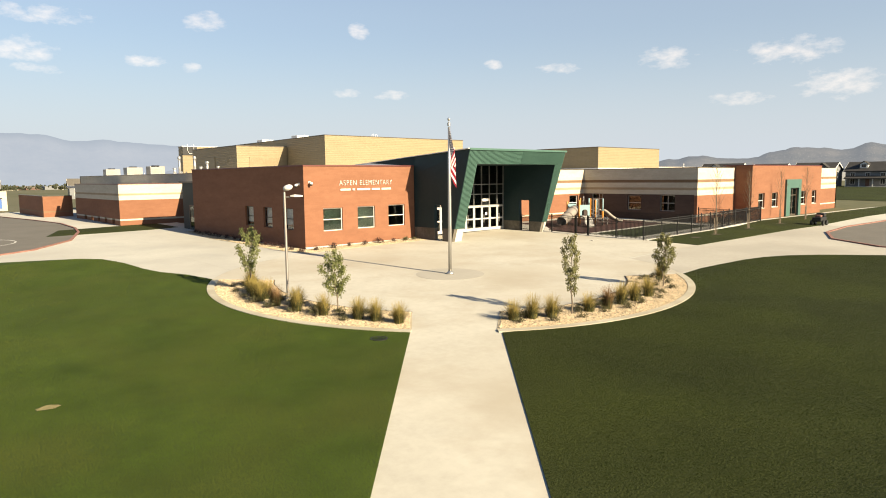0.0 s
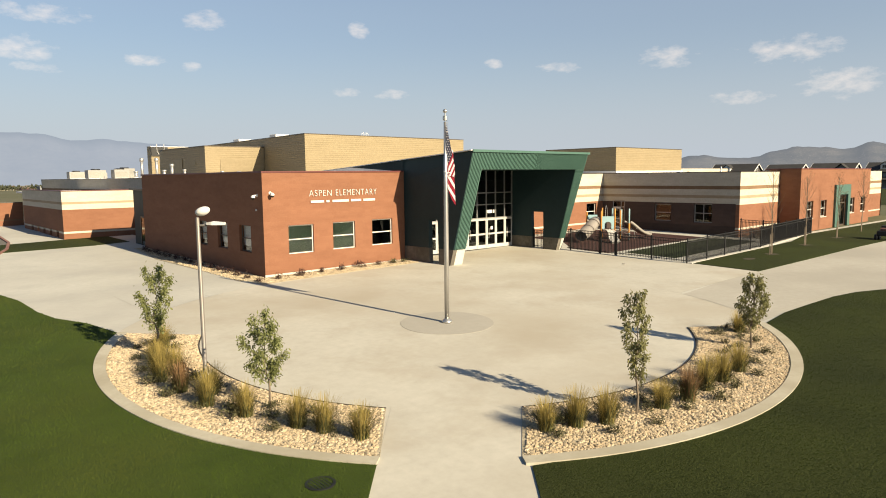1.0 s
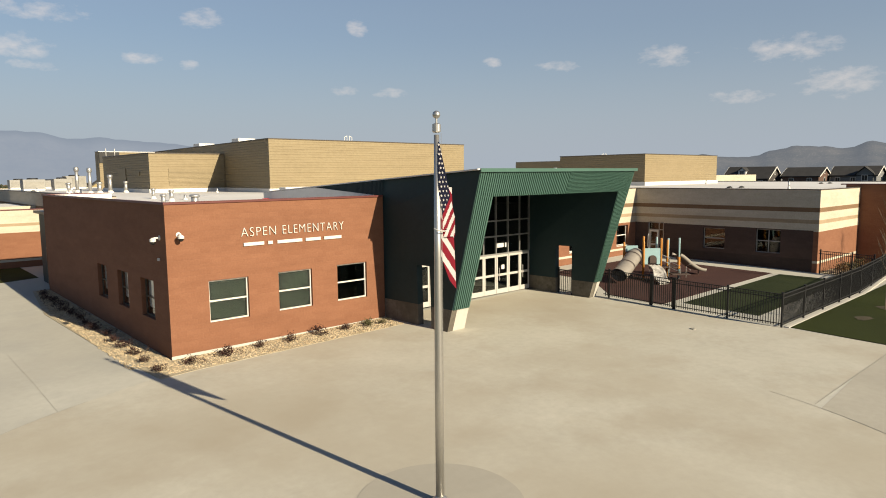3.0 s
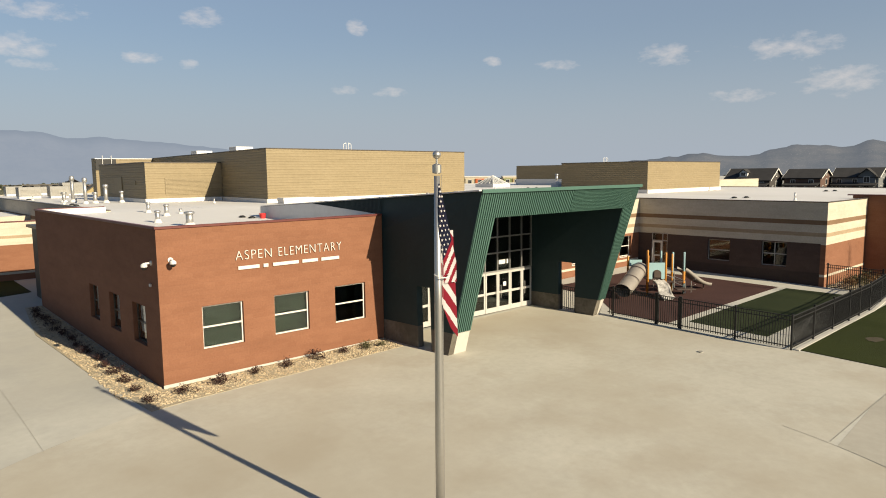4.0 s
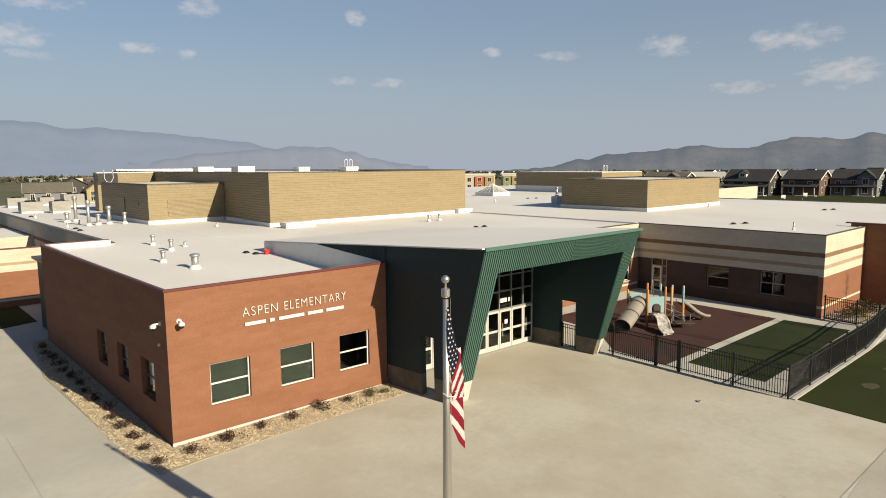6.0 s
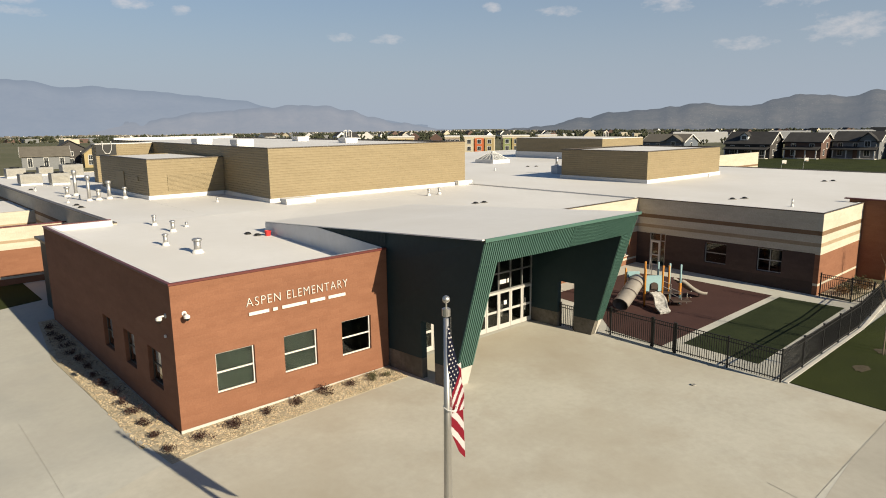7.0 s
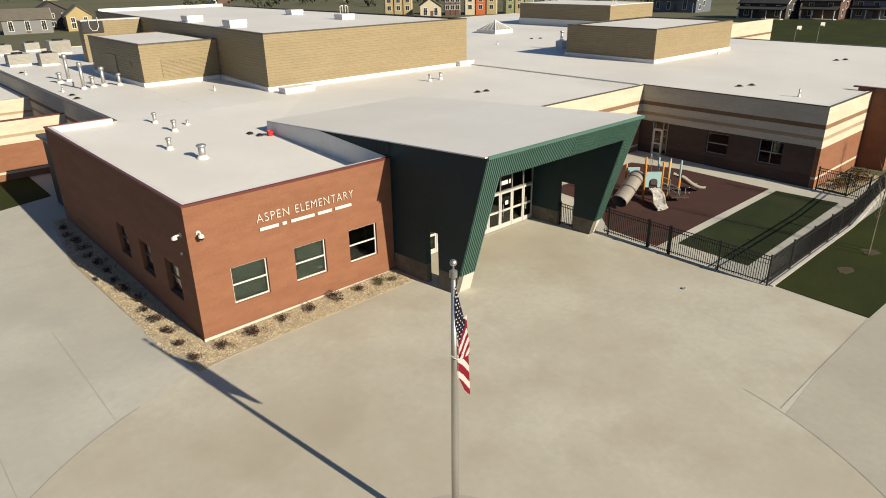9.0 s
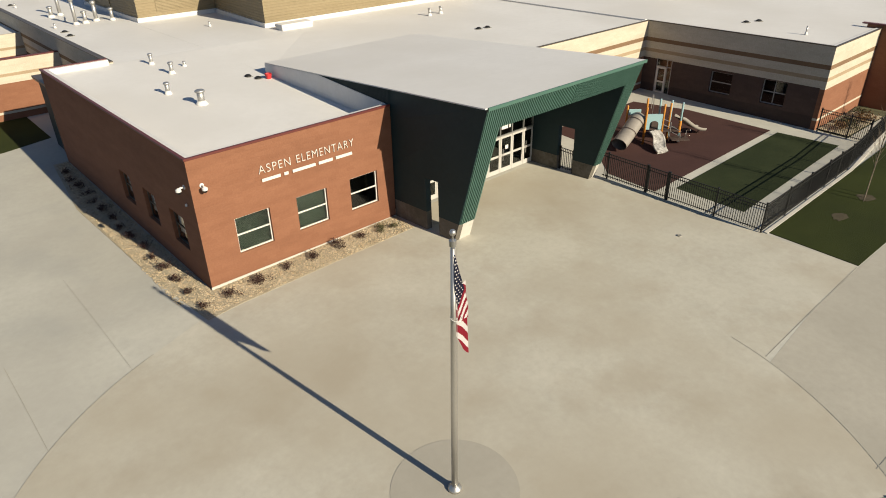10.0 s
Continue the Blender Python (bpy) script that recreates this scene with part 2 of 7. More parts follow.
M_FLASH = surface("white_flashing", (0.54, 0.525, 0.495), (0.615, 0.6, 0.5775), 0.8, 4, 0.55, 0, 0.05)
M_CONC = surface("concrete_paving", (0.3562, 0.345, 0.3), (0.4387, 0.426, 0.375), 0.28, 3.5, 0.85, 0, 0.12, 0.01, tint=(0.3225, 0.3075, 0.27), tint_scale=0.11, stain=((0.3, 0.2963, 0.27), 0.3, 0.42))
M_CONC_WARM = surface("concrete_circle", (0.3488, 0.33, 0.2775), (0.4387, 0.4163, 0.3525), 0.32, 3.5, 0.85, 0, 0.12, 0.01, tint=(0.33, 0.2963, 0.2325), tint_scale=0.14, stain=((0.3, 0.262, 0.2), 0.3, 0.45))
M_KERB = surface("dusty_kerb_concrete", (0.3, 0.2737, 0.2063), (0.3975, 0.3675, 0.2888), 0.9, 6, 0.9, 0, 0.2, 0.01, tint=(0.27, 0.24, 0.1725), tint_scale=0.5)
M_CONC_PALE = surface("concrete_new", (0.39, 0.3675, 0.3225), (0.465, 0.4387, 0.39), 0.5, 4, 0.85, 0, 0.12, 0.01)
M_CONC_GREY = surface("concrete_stem", (0.225, 0.2137, 0.1875), (0.315, 0.3, 0.2662), 0.6, 5, 0.88, 0, 0.2, 0.01)
M_JOINT = plain("paving_joint", (0.3, 0.285, 0.2438), 0.95, 0, 0.2, 2)
M_ASPHALT = surface("asphalt", (0.0938, 0.0863, 0.0735), (0.1312, 0.1215, 0.1035), 0.4, 12, 0.92, 0, 0.3, 0.01)
M_PAINT = plain("white_line_paint", (0.525, 0.51, 0.465), 0.7)
M_RED_KERB = surface("worn_red_kerb_paint", (0.1425, 0.0562, 0.0435), (0.255, 0.1425, 0.1125), 1.5, 9, 0.8)
M_LAWN = surface("mown_lawn", (0.0173, 0.0225, 0.0067), (0.03, 0.036, 0.0105), 0.45, 22, 0.95, 0, 0.8, 0.05, tint=(0.0338, 0.042, 0.0097), tint_scale=0.16, spec=0.1)
# lighter copy of the lawn; the left lawn's brightness in the sun is in its colour
M_LAWN_SUNLIT = surface("mown_lawn_sunlit", (0.0255, 0.0405, 0.0075), (0.045, 0.066, 0.0135), 0.45, 22, 0.95, 0, 0.8, 0.05, tint=(0.042, 0.0555, 0.0112), tint_scale=0.16, spec=0.1)
M_TURF = surface("artificial_turf", (0.015, 0.021, 0.009), (0.03, 0.0375, 0.0165), 0.6, 30, 0.95, 0, 0.6, 0.03, spec=0.1)
M_RUBBER = surface("red_brown_rubber", (0.0405, 0.0203, 0.018), (0.06, 0.03, 0.0263), 0.5, 24, 0.95, 0, 0.4, 0.01, spec=0.15)
M_GRAVEL = surface("tan_gravel", (0.2325, 0.195, 0.1275), (0.45, 0.39, 0.285), 1.4, 16, 0.95, 0, 1.0, 0.05)
M_FIELD = surface("dry_field", (0.066, 0.072, 0.038), (0.135, 0.125, 0.078), 0.01, 0.4, 0.95, 0, 0.3, 0.1, tint=(0.11, 0.105, 0.072), tint_scale=0.006, spec=0.1)
M_ALU = plain("brushed_aluminium", (0.465, 0.45, 0.42), 0.38, 0.85)
M_WHITE_FRAME = plain("white_frame", (0.54, 0.5175, 0.4725), 0.45)
M_STEEL = plain("galvanised_steel", (0.4125, 0.405, 0.39), 0.42, 0.75)
M_BLACK = plain("black_fence_paint", (0.0053, 0.0049, 0.0045), 0.6)
# interior walls given a dark colour in place of indoor shade
M_DARK = plain("interior_darkened", (0.0375, 0.0375, 0.0353), 0.8)
M_WHITE = plain("white_paint", (0.555, 0.54, 0.51), 0.5)
M_EDGE = plain("dull_brown_edging", (0.0413, 0.0338, 0.0263), 0.9, spec=0.1)
M_STEM = surface("stained_concrete_stem", (0.075, 0.066, 0.0525), (0.18, 0.1613, 0.1312), 1.2, 6, 0.9, 0, 0.2, 0.01, tint=(0.0675, 0.0585, 0.045), tint_scale=0.7)
M_CONC_OLD = surface("concrete_older_pour", (0.3, 0.2812, 0.2363), (0.3675, 0.345, 0.2925), 0.28, 3.5, 0.85, 0, 0.12, 0.01, tint=(0.2775, 0.2587, 0.2175), tint_scale=0.15)
M_SHADE = plain("roller_shade", (0.075, 0.0938, 0.075), 0.8)
# white frame darkened for windows on the shaded wall; the yard door's own grey
M_FRAME_GREY_SHADED = plain("grey_shaded_frame", (0.285, 0.2737, 0.255), 0.45)
M_DOOR = plain("pale_grey_door_frame", (0.39, 0.3788, 0.3525), 0.45)
M_BLIND = plain("pale_blind", (0.6, 0.585, 0.5475), 0.8)


def glass(name, tint, rough=0.03):
    m, nt, bsdf = nodes_of(name)
    bsdf.inputs["Base Color"].default_value = (*tint, 1)
    bsdf.inputs["Roughness"].default_value = rough
    bsdf.inputs["Transmission Weight"].default_value = 1.0
    bsdf.inputs["IOR"].default_value = 1.5
    return m


M_GLASS = glass("window_glass", (0.55, 0.62, 0.58))
M_GLASS_CLEAR = glass("clear_window_glass", (0.93, 0.95, 0.94))

# ---------------------------------------------------------------- ground
POLE = (23.64, 25.71)
WD = Vector((0.681, 0.732)).normalized()
WALK_L, WALK_R = Vector((14.49, 17.87)), Vector((16.78, 15.65))


def along(p, d):
    return (p.x + WD.x * d, p.y + WD.y * d)


R_OUT, R_KERB, R_IN, R_JOINT = 12.1, 11.76, 9.0, 12.15
FAR = 5000.0
gb = bmesh.new()
far_steps = [3600, 2800, 2100, 1500, 1000, 650, 400, 230]
xs = [-FAR] + [-v for v in far_steps] + [-90, -20, 10, 35, 60, 130, 200] + [v + 60 for v in far_steps[::-1]] + [FAR]
ys = [-FAR] + [-v for v in far_steps] + [-90, -25, 0, 20, 40, 80, 130, 200] + [v + 60 for v in far_steps[::-1]] + [FAR]


def land(x, y):
    """The bench on which the school stands, and the valley below it."""
    u = min(1.0, max(0.0, (math.hypot(x - 60, y - 60) - 200) / 2900))
    v = min(1.0, max(0.0, (y - 120) / 70))
    return G(x, y) - 0.06 - 2.0 * v * v * (3 - 2 * v) - 34.0 * u * u * (3 - 2 * u)


gv = [[gb.verts.new((x, y, land(x, y))) for x in xs] for y in ys]
for j in range(len(ys) - 1):
    for i in range(len(xs) - 1):
        gb.faces.new((gv[j][i], gv[j][i + 1], gv[j + 1][i + 1], gv[j + 1][i]))
single("ground", gb, M_FIELD, "dry grass and bare earth that reaches the foot of the hills", "ground", "structure")

PAVED = [(-60.17, 42.42), (-58.45, 112.42), (11.54, 110.70), (26.43, 112.10), (25.50, 64.56), (24.06, 44.28), (44.11, 43.95), (44.11, 43.75), (60.36, 43.49), (59.65, 28.30), (100.19, 27.39), (129.49, 23.77), (128.11, -32.23), (58.65, -8.52), (43.00, 5.87), (28.65, -7.79), (2.65, -7.15), (-15.49, -12.71), (-14.95, 9.29), (-0.41, 30.95)]
single("pavement", drape(PAVED, 0.0), M_CONC, "pale grey concrete forecourt round the school", "pavement", "structure")
single("plaza", drape(arc(*POLE, R_JOINT, 343.0, 110.7, 80) + [(21.85, 37.99), (32.39, 38.28), (33.32, 39.42), (43.04, 39.25), (43.81, 35.45), (44.02, 26.54), (44.10, 22.33), (39.41, 22.40), (35.45, 22.40)], 0.004, 0.002), M_CONC_WARM, "warm grey concrete plaza between the flagpole and the entrance", "pavement", "structure")
single("pavement_slab", drape(arc(*POLE, R_JOINT + 0.01, -17.0, -42.4, 16) + [(34.74, 17.46), (37.06, 17.35), (39.55, 17.19), (41.43, 16.82), (43.22, 16.08), (44.88, 14.86), (47.35, 12.17), (51.35, 7.67), (51.69, 13.36), (54.34, 17.22), (59.05, 19.16), (66.11, 19.82), (65.67, 21.62), (52.53, 22.01), (44.10, 22.32), (39.41, 22.39)], 0.004, 0.002), M_CONC_OLD, "older darker concrete paving between the plaza and the court", "pavement", "structure")
single("flagpole_pad", drape(arc(*POLE, 1.8, 0, 354, 60), 0.012, 0.006), M_CONC_OLD, "round grey concrete pad under the flagpole", "pavement", "structure")
single("walkway", drape([along(WALK_L, -60), along(WALK_R, -60), along(WALK_R, 3.2), along(WALK_L, 3.2)], 0.008, 0.005), M_CONC_WARM, "straight concrete walkway between two lawns", "path", "structure")

A_L0, A_L1 = 220.6, 144.7
A_R0, A_R1 = 235.2, 315.7
LAWN_L = [along(WALK_L, -60), (WALK_L.x, WALK_L.y)] + arc(*POLE, R_OUT, A_L0, A_L1, 30)[1:] + [(13.33, 35.09), (12.61, 36.85), (12.32, 38.68), (12.20, 41.98), (11.74, 44.68), (10.73, 45.89), (9.34, 46.60), (6.60, 47.69), (2.01, 48.10), (-39.99, 49.43), (-50.66, 22.18), (-52.13, -37.83)]
LAWN_R = [along(WALK_R, -60), (WALK_R.x, WALK_R.y)] + arc(*POLE, R_OUT, A_R0, A_R1, 30)[1:] + [(34.74, 17.46), (37.06, 17.35), (39.55, 17.19), (41.43, 16.82), (43.22, 16.08), (44.88, 14.86), (47.35, 12.17), (52.00, 5.65), (56.78, -3.47), (62.36, -20.62), (37.75, -45.03), (-2.38, -49.05)]
single("lawn", drape(LAWN_L, 0.035, 0.09), M_LAWN_SUNLIT, "mown lawn beside the straight walkway, coloured lighter for its front light", "lawn", "stuff")
single("lawn", drape(LAWN_R, 0.035, 0.09), M_LAWN, "dark green mown lawn beside the straight walkway", "lawn", "stuff")


def bed(a0, a1, inner_cut, name_label):
    ring = arc(*POLE, R_KERB, a0, a1, 40) + arc(*POLE, R_IN, inner_cut[1], inner_cut[0], 40)
    single("planting_bed", drape(ring, 0.02, 0.03), M_GRAVEL, name_label, "planting bed", "structure")
    kerb = arc(*POLE, R_OUT, a0, a1, 48) + arc(*POLE, R_KERB, a1, a0, 48)
    single("bed_kerb", drape(kerb, 0.06, 0.1), M_KERB, "curved pale concrete mowing kerb round the bed", "kerb", "structure")
    edge = arc(*POLE, R_IN + 0.015, inner_cut[0], inner_cut[1], 40) + arc(*POLE, R_IN - 0.015, inner_cut[1], inner_cut[0], 40)
    single("bed_edging", drape(edge, 0.035, 0.05), M_EDGE, "thin dark steel edging along the gravel bed", "edging", "structure")


bed(A_L0, A_L1, (217.6, 148.7), "curved bed of tan gravel with grasses and a young tree")
bed(A_R0, A_R1, (239.7, 311.7), "curved bed of tan gravel with grasses and a young tree")


def joint(pts, width=0.03):
    """A narrow sawn joint along a line of plan points."""
    bm = bmesh.new()
    for a, b in zip(pts, pts[1:]):
        a, b = Vector(a), Vector(b)
        d = (b - a).normalized()
        s = Vector((-d.y, d.x)) * width / 2
        q = [a + s, a - s, b - s, b + s]
        bm.faces.new([bm.verts.new((p.x, p.y, G(p.x, p.y) + 0.014)) for p in q])
    single("paving_joint", bm, M_JOINT, "narrow sawn joint in the concrete paving", "paving joint", "structure")


joint(arc(*POLE, R_JOINT, 142.6, 108.6, 30), 0.02)
joint(arc(*POLE, R_JOINT, -9.4, -42.4, 30), 0.02)
joint([(35.44, 22.38), (39.41, 22.39), (43.99, 22.37)], 0.022)
joint([(15.66, 40.11), (15.69, 37.69), (15.71, 34.92)], 0.014)
joint([(18.90, 44.78), (18.92, 40.15), (18.91, 36.85)], 0.007)
joint([(32.89, 18.03), (41.34, 17.39)], 0.02)

# gravel strips beside the brick wing
STRIP = [(22.1, 37.8), (23.5, 37.95), (32.6, 38.05), (32.78, 39.7), (23.1, 39.7), (23.1, 58.8), (22.3, 58.8), (21.45, 51.5), (21.62, 46.0), (21.72, 42.0)]
single("gravel_strip", drape(STRIP, 0.02, 0.03), M_GRAVEL, "strip of tan gravel with dark shrubs along the brick wing", "gravel strip", "structure")
# small lawn by the yard wall
single("lawn", drape([(12.35, 63.18), (20.63, 63.11), (23.57, 63.96), (23.52, 71.36), (19.97, 69.67), (14.49, 68.93)], 0.02, 0.03), M_LAWN, "small shaded lawn beside the yard wall", "lawn", "stuff")
# lawn strip by the classroom wing
single("lawn", drape([(44.26, 26.24), (44.15, 22.37), (52.53, 22.06), (65.32, 21.69), (81.94, 22.42), (119.43, 21.81), (119.54, 26.31), (65.89, 27.46), (59.57, 26.25)], 0.03, 0.05), M_LAWN, "strip of lawn with young trees along the classroom wing", "lawn", "stuff")

# play yard surfaces
single("rubber_surface", drape([(44.35, 32.33), (57.6, 32.2), (57.5, 37.93), (56.41, 41.6), (47.49, 41.9), (47.13, 38.21), (44.5, 35.4)], 0.012, 0.01), M_RUBBER, "red-brown poured rubber play surface", "play surface", "structure")
single("turf_panel", drape([(45.5, 31.78), (45.45, 28.04), (57.95, 28.19), (57.55, 31.72)], 0.016, 0.01), M_TURF, "rectangle of dark green artificial turf", "turf", "stuff")

# paved ball courts with red kerbs
COURT_L = [(16.51, 77.42), (16.21, 70.40), (15.33, 65.41), (13.13, 58.44), (9.63, 53.32), (7.10, 51.68), (0.05, 49.85), (-39.96, 50.43), (-38.58, 106.93), (14.25, 98.63), (15.64, 86.79)]
COURT_R = [(59.16, 18.96), (66.20, 19.61), (75.34, 19.29), (119.36, 19.01), (118.36, -21.99), (62.48, -15.62), (52.55, 7.64), (51.89, 13.36), (54.52, 17.11)]
for pts in (COURT_L, COURT_R):
    single("asphalt_court", drape(pts, 0.01), M_ASPHALT, "dark grey asphalt play court with painted lines", "asphalt", "structure")
for pts in (COURT_L[:6], COURT_L[-2:] + COURT_L[:1], COURT_R[:4], COURT_R[-3:] + COURT_R[:1]):
    bm = bmesh.new()
    for a, b in zip(pts, pts[1:]):
        a, b = Vector(a), Vector(b)
        s = Vector((-(b - a).y, (b - a).x)).normalized() * 0.1
        prism(bm, [tuple(a + s), tuple(a - s), tuple(b - s), tuple(b + s)], lambda x, y: G(x, y) - 0.05, lambda x, y: G(x, y) + 0.09)
    single("red_kerb", bm, M_RED_KERB, "red painted kerb along the asphalt court", "kerb", "structure")
for c, r in (((6.33, 61.30), 3.6), ((63.66, 11.87), 3.6), ((6.33, 61.30), 1.8)):
    single("painted_line", drape(arc(*c, r, 0, 356, 60) + arc(*c, r - 0.12, 356, 0, 60), 0.018), M_PAINT, "white painted game circle on the asphalt", "line marking", "structure")


# ---------------------------------------------------------------- school: wall, window and door builders
def wall_mesh(axis, plane, out, thick, u0, u1, bands, openings=()):
    """A wall in a plane of constant x or y. bands: (z0, z1, material index); openings: (u0, u1, z0, z1)."""
    us = sorted({u0, u1, *[o[0] for o in openings], *[o[1] for o in openings]})
    zs = sorted({b[0] for b in bands} | {b[1] for b in bands} | {o[2] for o in openings} | {o[3] for o in openings})
    inner = plane - out * thick
    bm = bmesh.new()
    cache = {}

    def v(d, u, z):
        k = (d, round(u, 4), round(z, 4))
        if k not in cache:
            cache[k] = bm.verts.new((d, u, z) if axis == "x" else (u, d, z))
        return cache[k]

    def solid(i, j):
        if not (0 <= i < len(us) - 1 and 0 <= j < len(zs) - 1):
            return False
        cu, cz = (us[i] + us[i + 1]) / 2, (zs[j] + zs[j + 1]) / 2
        return not any(o[0] < cu < o[1] and o[2] < cz < o[3] for o in openings)

    for i in range(len(us) - 1):
        for j in range(len(zs) - 1):
            if not solid(i, j):
                continue
            cz = (zs[j] + zs[j + 1]) / 2
            mi = next((b[2] for b in bands if b[0] < cz < b[1]), 0)
            a, b, c, d = us[i], us[i + 1], zs[j], zs[j + 1]
            faces = [[v(plane, a, c), v(plane, b, c), v(plane, b, d), v(plane, a, d)], [v(inner, a, c), v(inner, a, d), v(inner, b, d), v(inner, b, c)]]
            if not solid(i - 1, j):
                faces.append([v(plane, a, c), v(plane, a, d), v(inner, a, d), v(inner, a, c)])
            if not solid(i + 1, j):
                faces.append([v(plane, b, c), v(inner, b, c), v(inner, b, d), v(plane, b, d)])
            if not solid(i, j - 1):
                faces.append([v(plane, a, c), v(inner, a, c), v(inner, b, c), v(plane, b, c)])
            if not solid(i, j + 1):
                faces.append([v(plane, a, d), v(plane, b, d), v(inner, b, d), v(inner, a, d)])
            for f in faces:
                bm.faces.new(f).material_index = mi
    return bm


def slab(axis, plane, out, d0, d1, u0, u1, z0, z1):
    """Box limits from depths in front of (positive) or behind a wall plane."""
    a, b = sorted((plane + out * d0, plane + out * d1))
    return (a, b, u0, u1, z0, z1) if axis == "x" else (u0, u1, a, b, z0, z1)


def window(parent, axis, plane, out, u0, u1, z0, z1, bars=1, posts=0, shade=0.0, frame=None, sill=True, deep=0.16, cloth=None):
    """A recessed window: frame with its rails, one pane each, a sill, and a roller shade where one is drawn."""
    fm = frame or M_WHITE_FRAME
    w = 0.055
    bm = boxes(slab(axis, plane, out, -deep - 0.07, -deep, u0, u1, z0, z0 + w), slab(axis, plane, out, -deep - 0.07, -deep, u0, u1, z1 - w, z1),
               slab(axis, plane, out, -deep - 0.068, -deep - 0.002, u0, u0 + w, z0 + w, z1 - w), slab(axis, plane, out, -deep - 0.068, -deep - 0.002, u1 - w, u1, z0 + w, z1 - w))
    for k in range(bars):
        zc = z0 + (z1 - z0) * (k + 1) / (bars + 1)
        box(bm, *slab(axis, plane, out, -deep - 0.066, -deep - 0.004, u0 + w, u1 - w, zc - 0.03, zc + 0.03))
    for k in range(posts):
        uc = u0 + (u1 - u0) * (k + 1) / (posts + 1)
        box(bm, *slab(axis, plane, out, -deep - 0.064, -deep - 0.006, uc - 0.025, uc + 0.025, z0 + w, z1 - w))
    win = part("window", bm, fm, parent, "window with a pale metal frame")
    for k in range(bars + 1):
        za, zb = z0 + (z1 - z0) * k / (bars + 1), z0 + (z1 - z0) * (k + 1) / (bars + 1)
        part("pane", boxes(slab(axis, plane, out, -deep - 0.045, -deep - 0.035, u0 + 0.03, u1 - 0.03, za + 0.02, zb - 0.02)), M_GLASS_CLEAR if cloth else M_GLASS, win).visible_shadow = cloth is None
    if sill:
        part("sill", boxes(slab(axis, plane, out, -deep - 0.05, 0.035, u0 - 0.03, u1 + 0.03, z0 - 0.07, z0 - 0.004), bev=0.008), M_CONC_PALE, win, "pale cast sill")
    if shade:
        part("roller_shade", boxes(slab(axis, plane, out, -deep - 0.16, -deep - 0.14, u0 + 0.02, u1 - 0.02, z1 - (z1 - z0) * shade, z1)), cloth or M_SHADE, win, "lowered pale blind" if cloth else "lowered grey-green roller shade")
    return win


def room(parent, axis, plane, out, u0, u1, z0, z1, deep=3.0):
    """A plain room behind a window, open to it, coloured dark to look unlit."""
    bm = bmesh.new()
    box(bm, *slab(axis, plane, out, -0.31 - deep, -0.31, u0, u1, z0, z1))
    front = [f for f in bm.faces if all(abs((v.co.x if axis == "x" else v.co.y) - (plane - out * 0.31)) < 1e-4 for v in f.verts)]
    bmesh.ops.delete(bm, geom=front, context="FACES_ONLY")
    part("room", bm, M_DARK, parent, "room behind the windows, walls coloured dark to look dim")


def coping(parent, outline_boxes, material, label):
    for r in outline_boxes:
        part("coping", boxes(r, bev=0.01), material, parent, label)


def ribbed_block(parent, x0, x1, y0, y1, z0, z1, pitch=0.2, rib=0.018, turn=0.0):
    """Horizontally ribbed siding round a rectangular block."""
    bm = bmesh.new()
    prof = []
    z = z0
    while z < z1 - 0.02:
        for dz, o in ((0.0, 0.0), (0.02, rib), (pitch * 0.62, rib), (pitch * 0.68, 0.0)):
            if z + dz < z1:
                prof.append((z + dz, o))
        z += pitch
    prof.append((z1, 0.0))
    rings = [[bm.verts.new(p) for p in ((x0 - o, y0 - o, z), (x1 + o, y0 - o, z), (x1 + o, y1 + o, z), (x0 - o + turn, y1 + o, z))] for z, o in prof]
    for a, b in zip(rings, rings[1:]):
        for i in range(4):
            bm.faces.new((a[i], a[(i + 1) % 4], b[(i + 1) % 4], b[i]))
    return part("siding", bm, M_TAN, parent, "tan metal siding with horizontal ribs")


BRICK_ONLY = [(-1.0, 5.62, 0)]
STRIPES = [(-1.0, 0.82, 0), (0.82, 0.97, 1), (0.97, 2.82, 0), (2.82, 3.31, 1), (3.31, 3.55, 3), (3.55, 4.04, 1), (4.04, 4.32, 2), (4.32, 5.42, 1)]
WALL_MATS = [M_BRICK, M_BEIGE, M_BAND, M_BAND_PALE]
CLASS_MATS = [M_BRICK_SHADED, M_BEIGE, M_BAND, M_BAND_PALE, M_BRICK_BASE]
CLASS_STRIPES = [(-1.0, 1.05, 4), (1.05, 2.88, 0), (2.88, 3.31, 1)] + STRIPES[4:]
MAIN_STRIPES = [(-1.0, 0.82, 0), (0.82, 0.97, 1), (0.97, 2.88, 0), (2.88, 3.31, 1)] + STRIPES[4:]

# ---------------------------------------------------------------- brick office wing
AX, AY, AXE, AYE = 23.15, 39.62, 32.77, 58.8
wing = thing("office_wing", (AX, AY, 0), "single-storey red-brown brick office wing with white letters and flat roof", "building")
front_w = [(24.62, 26.2, 1.15, 2.74), (27.48, 29.02, 1.18, 2.76), (30.26, 31.8, 1.2, 2.78)]
side_w = [(41.15, 42.62, 1.24, 2.74), (44.2, 45.58, 1.24, 2.74), (47.15, 48.56, 1.24, 2.74)]
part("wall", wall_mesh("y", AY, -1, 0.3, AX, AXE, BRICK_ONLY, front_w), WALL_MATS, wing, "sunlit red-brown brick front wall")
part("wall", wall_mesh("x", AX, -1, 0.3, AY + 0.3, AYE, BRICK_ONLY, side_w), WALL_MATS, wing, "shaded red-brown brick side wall")
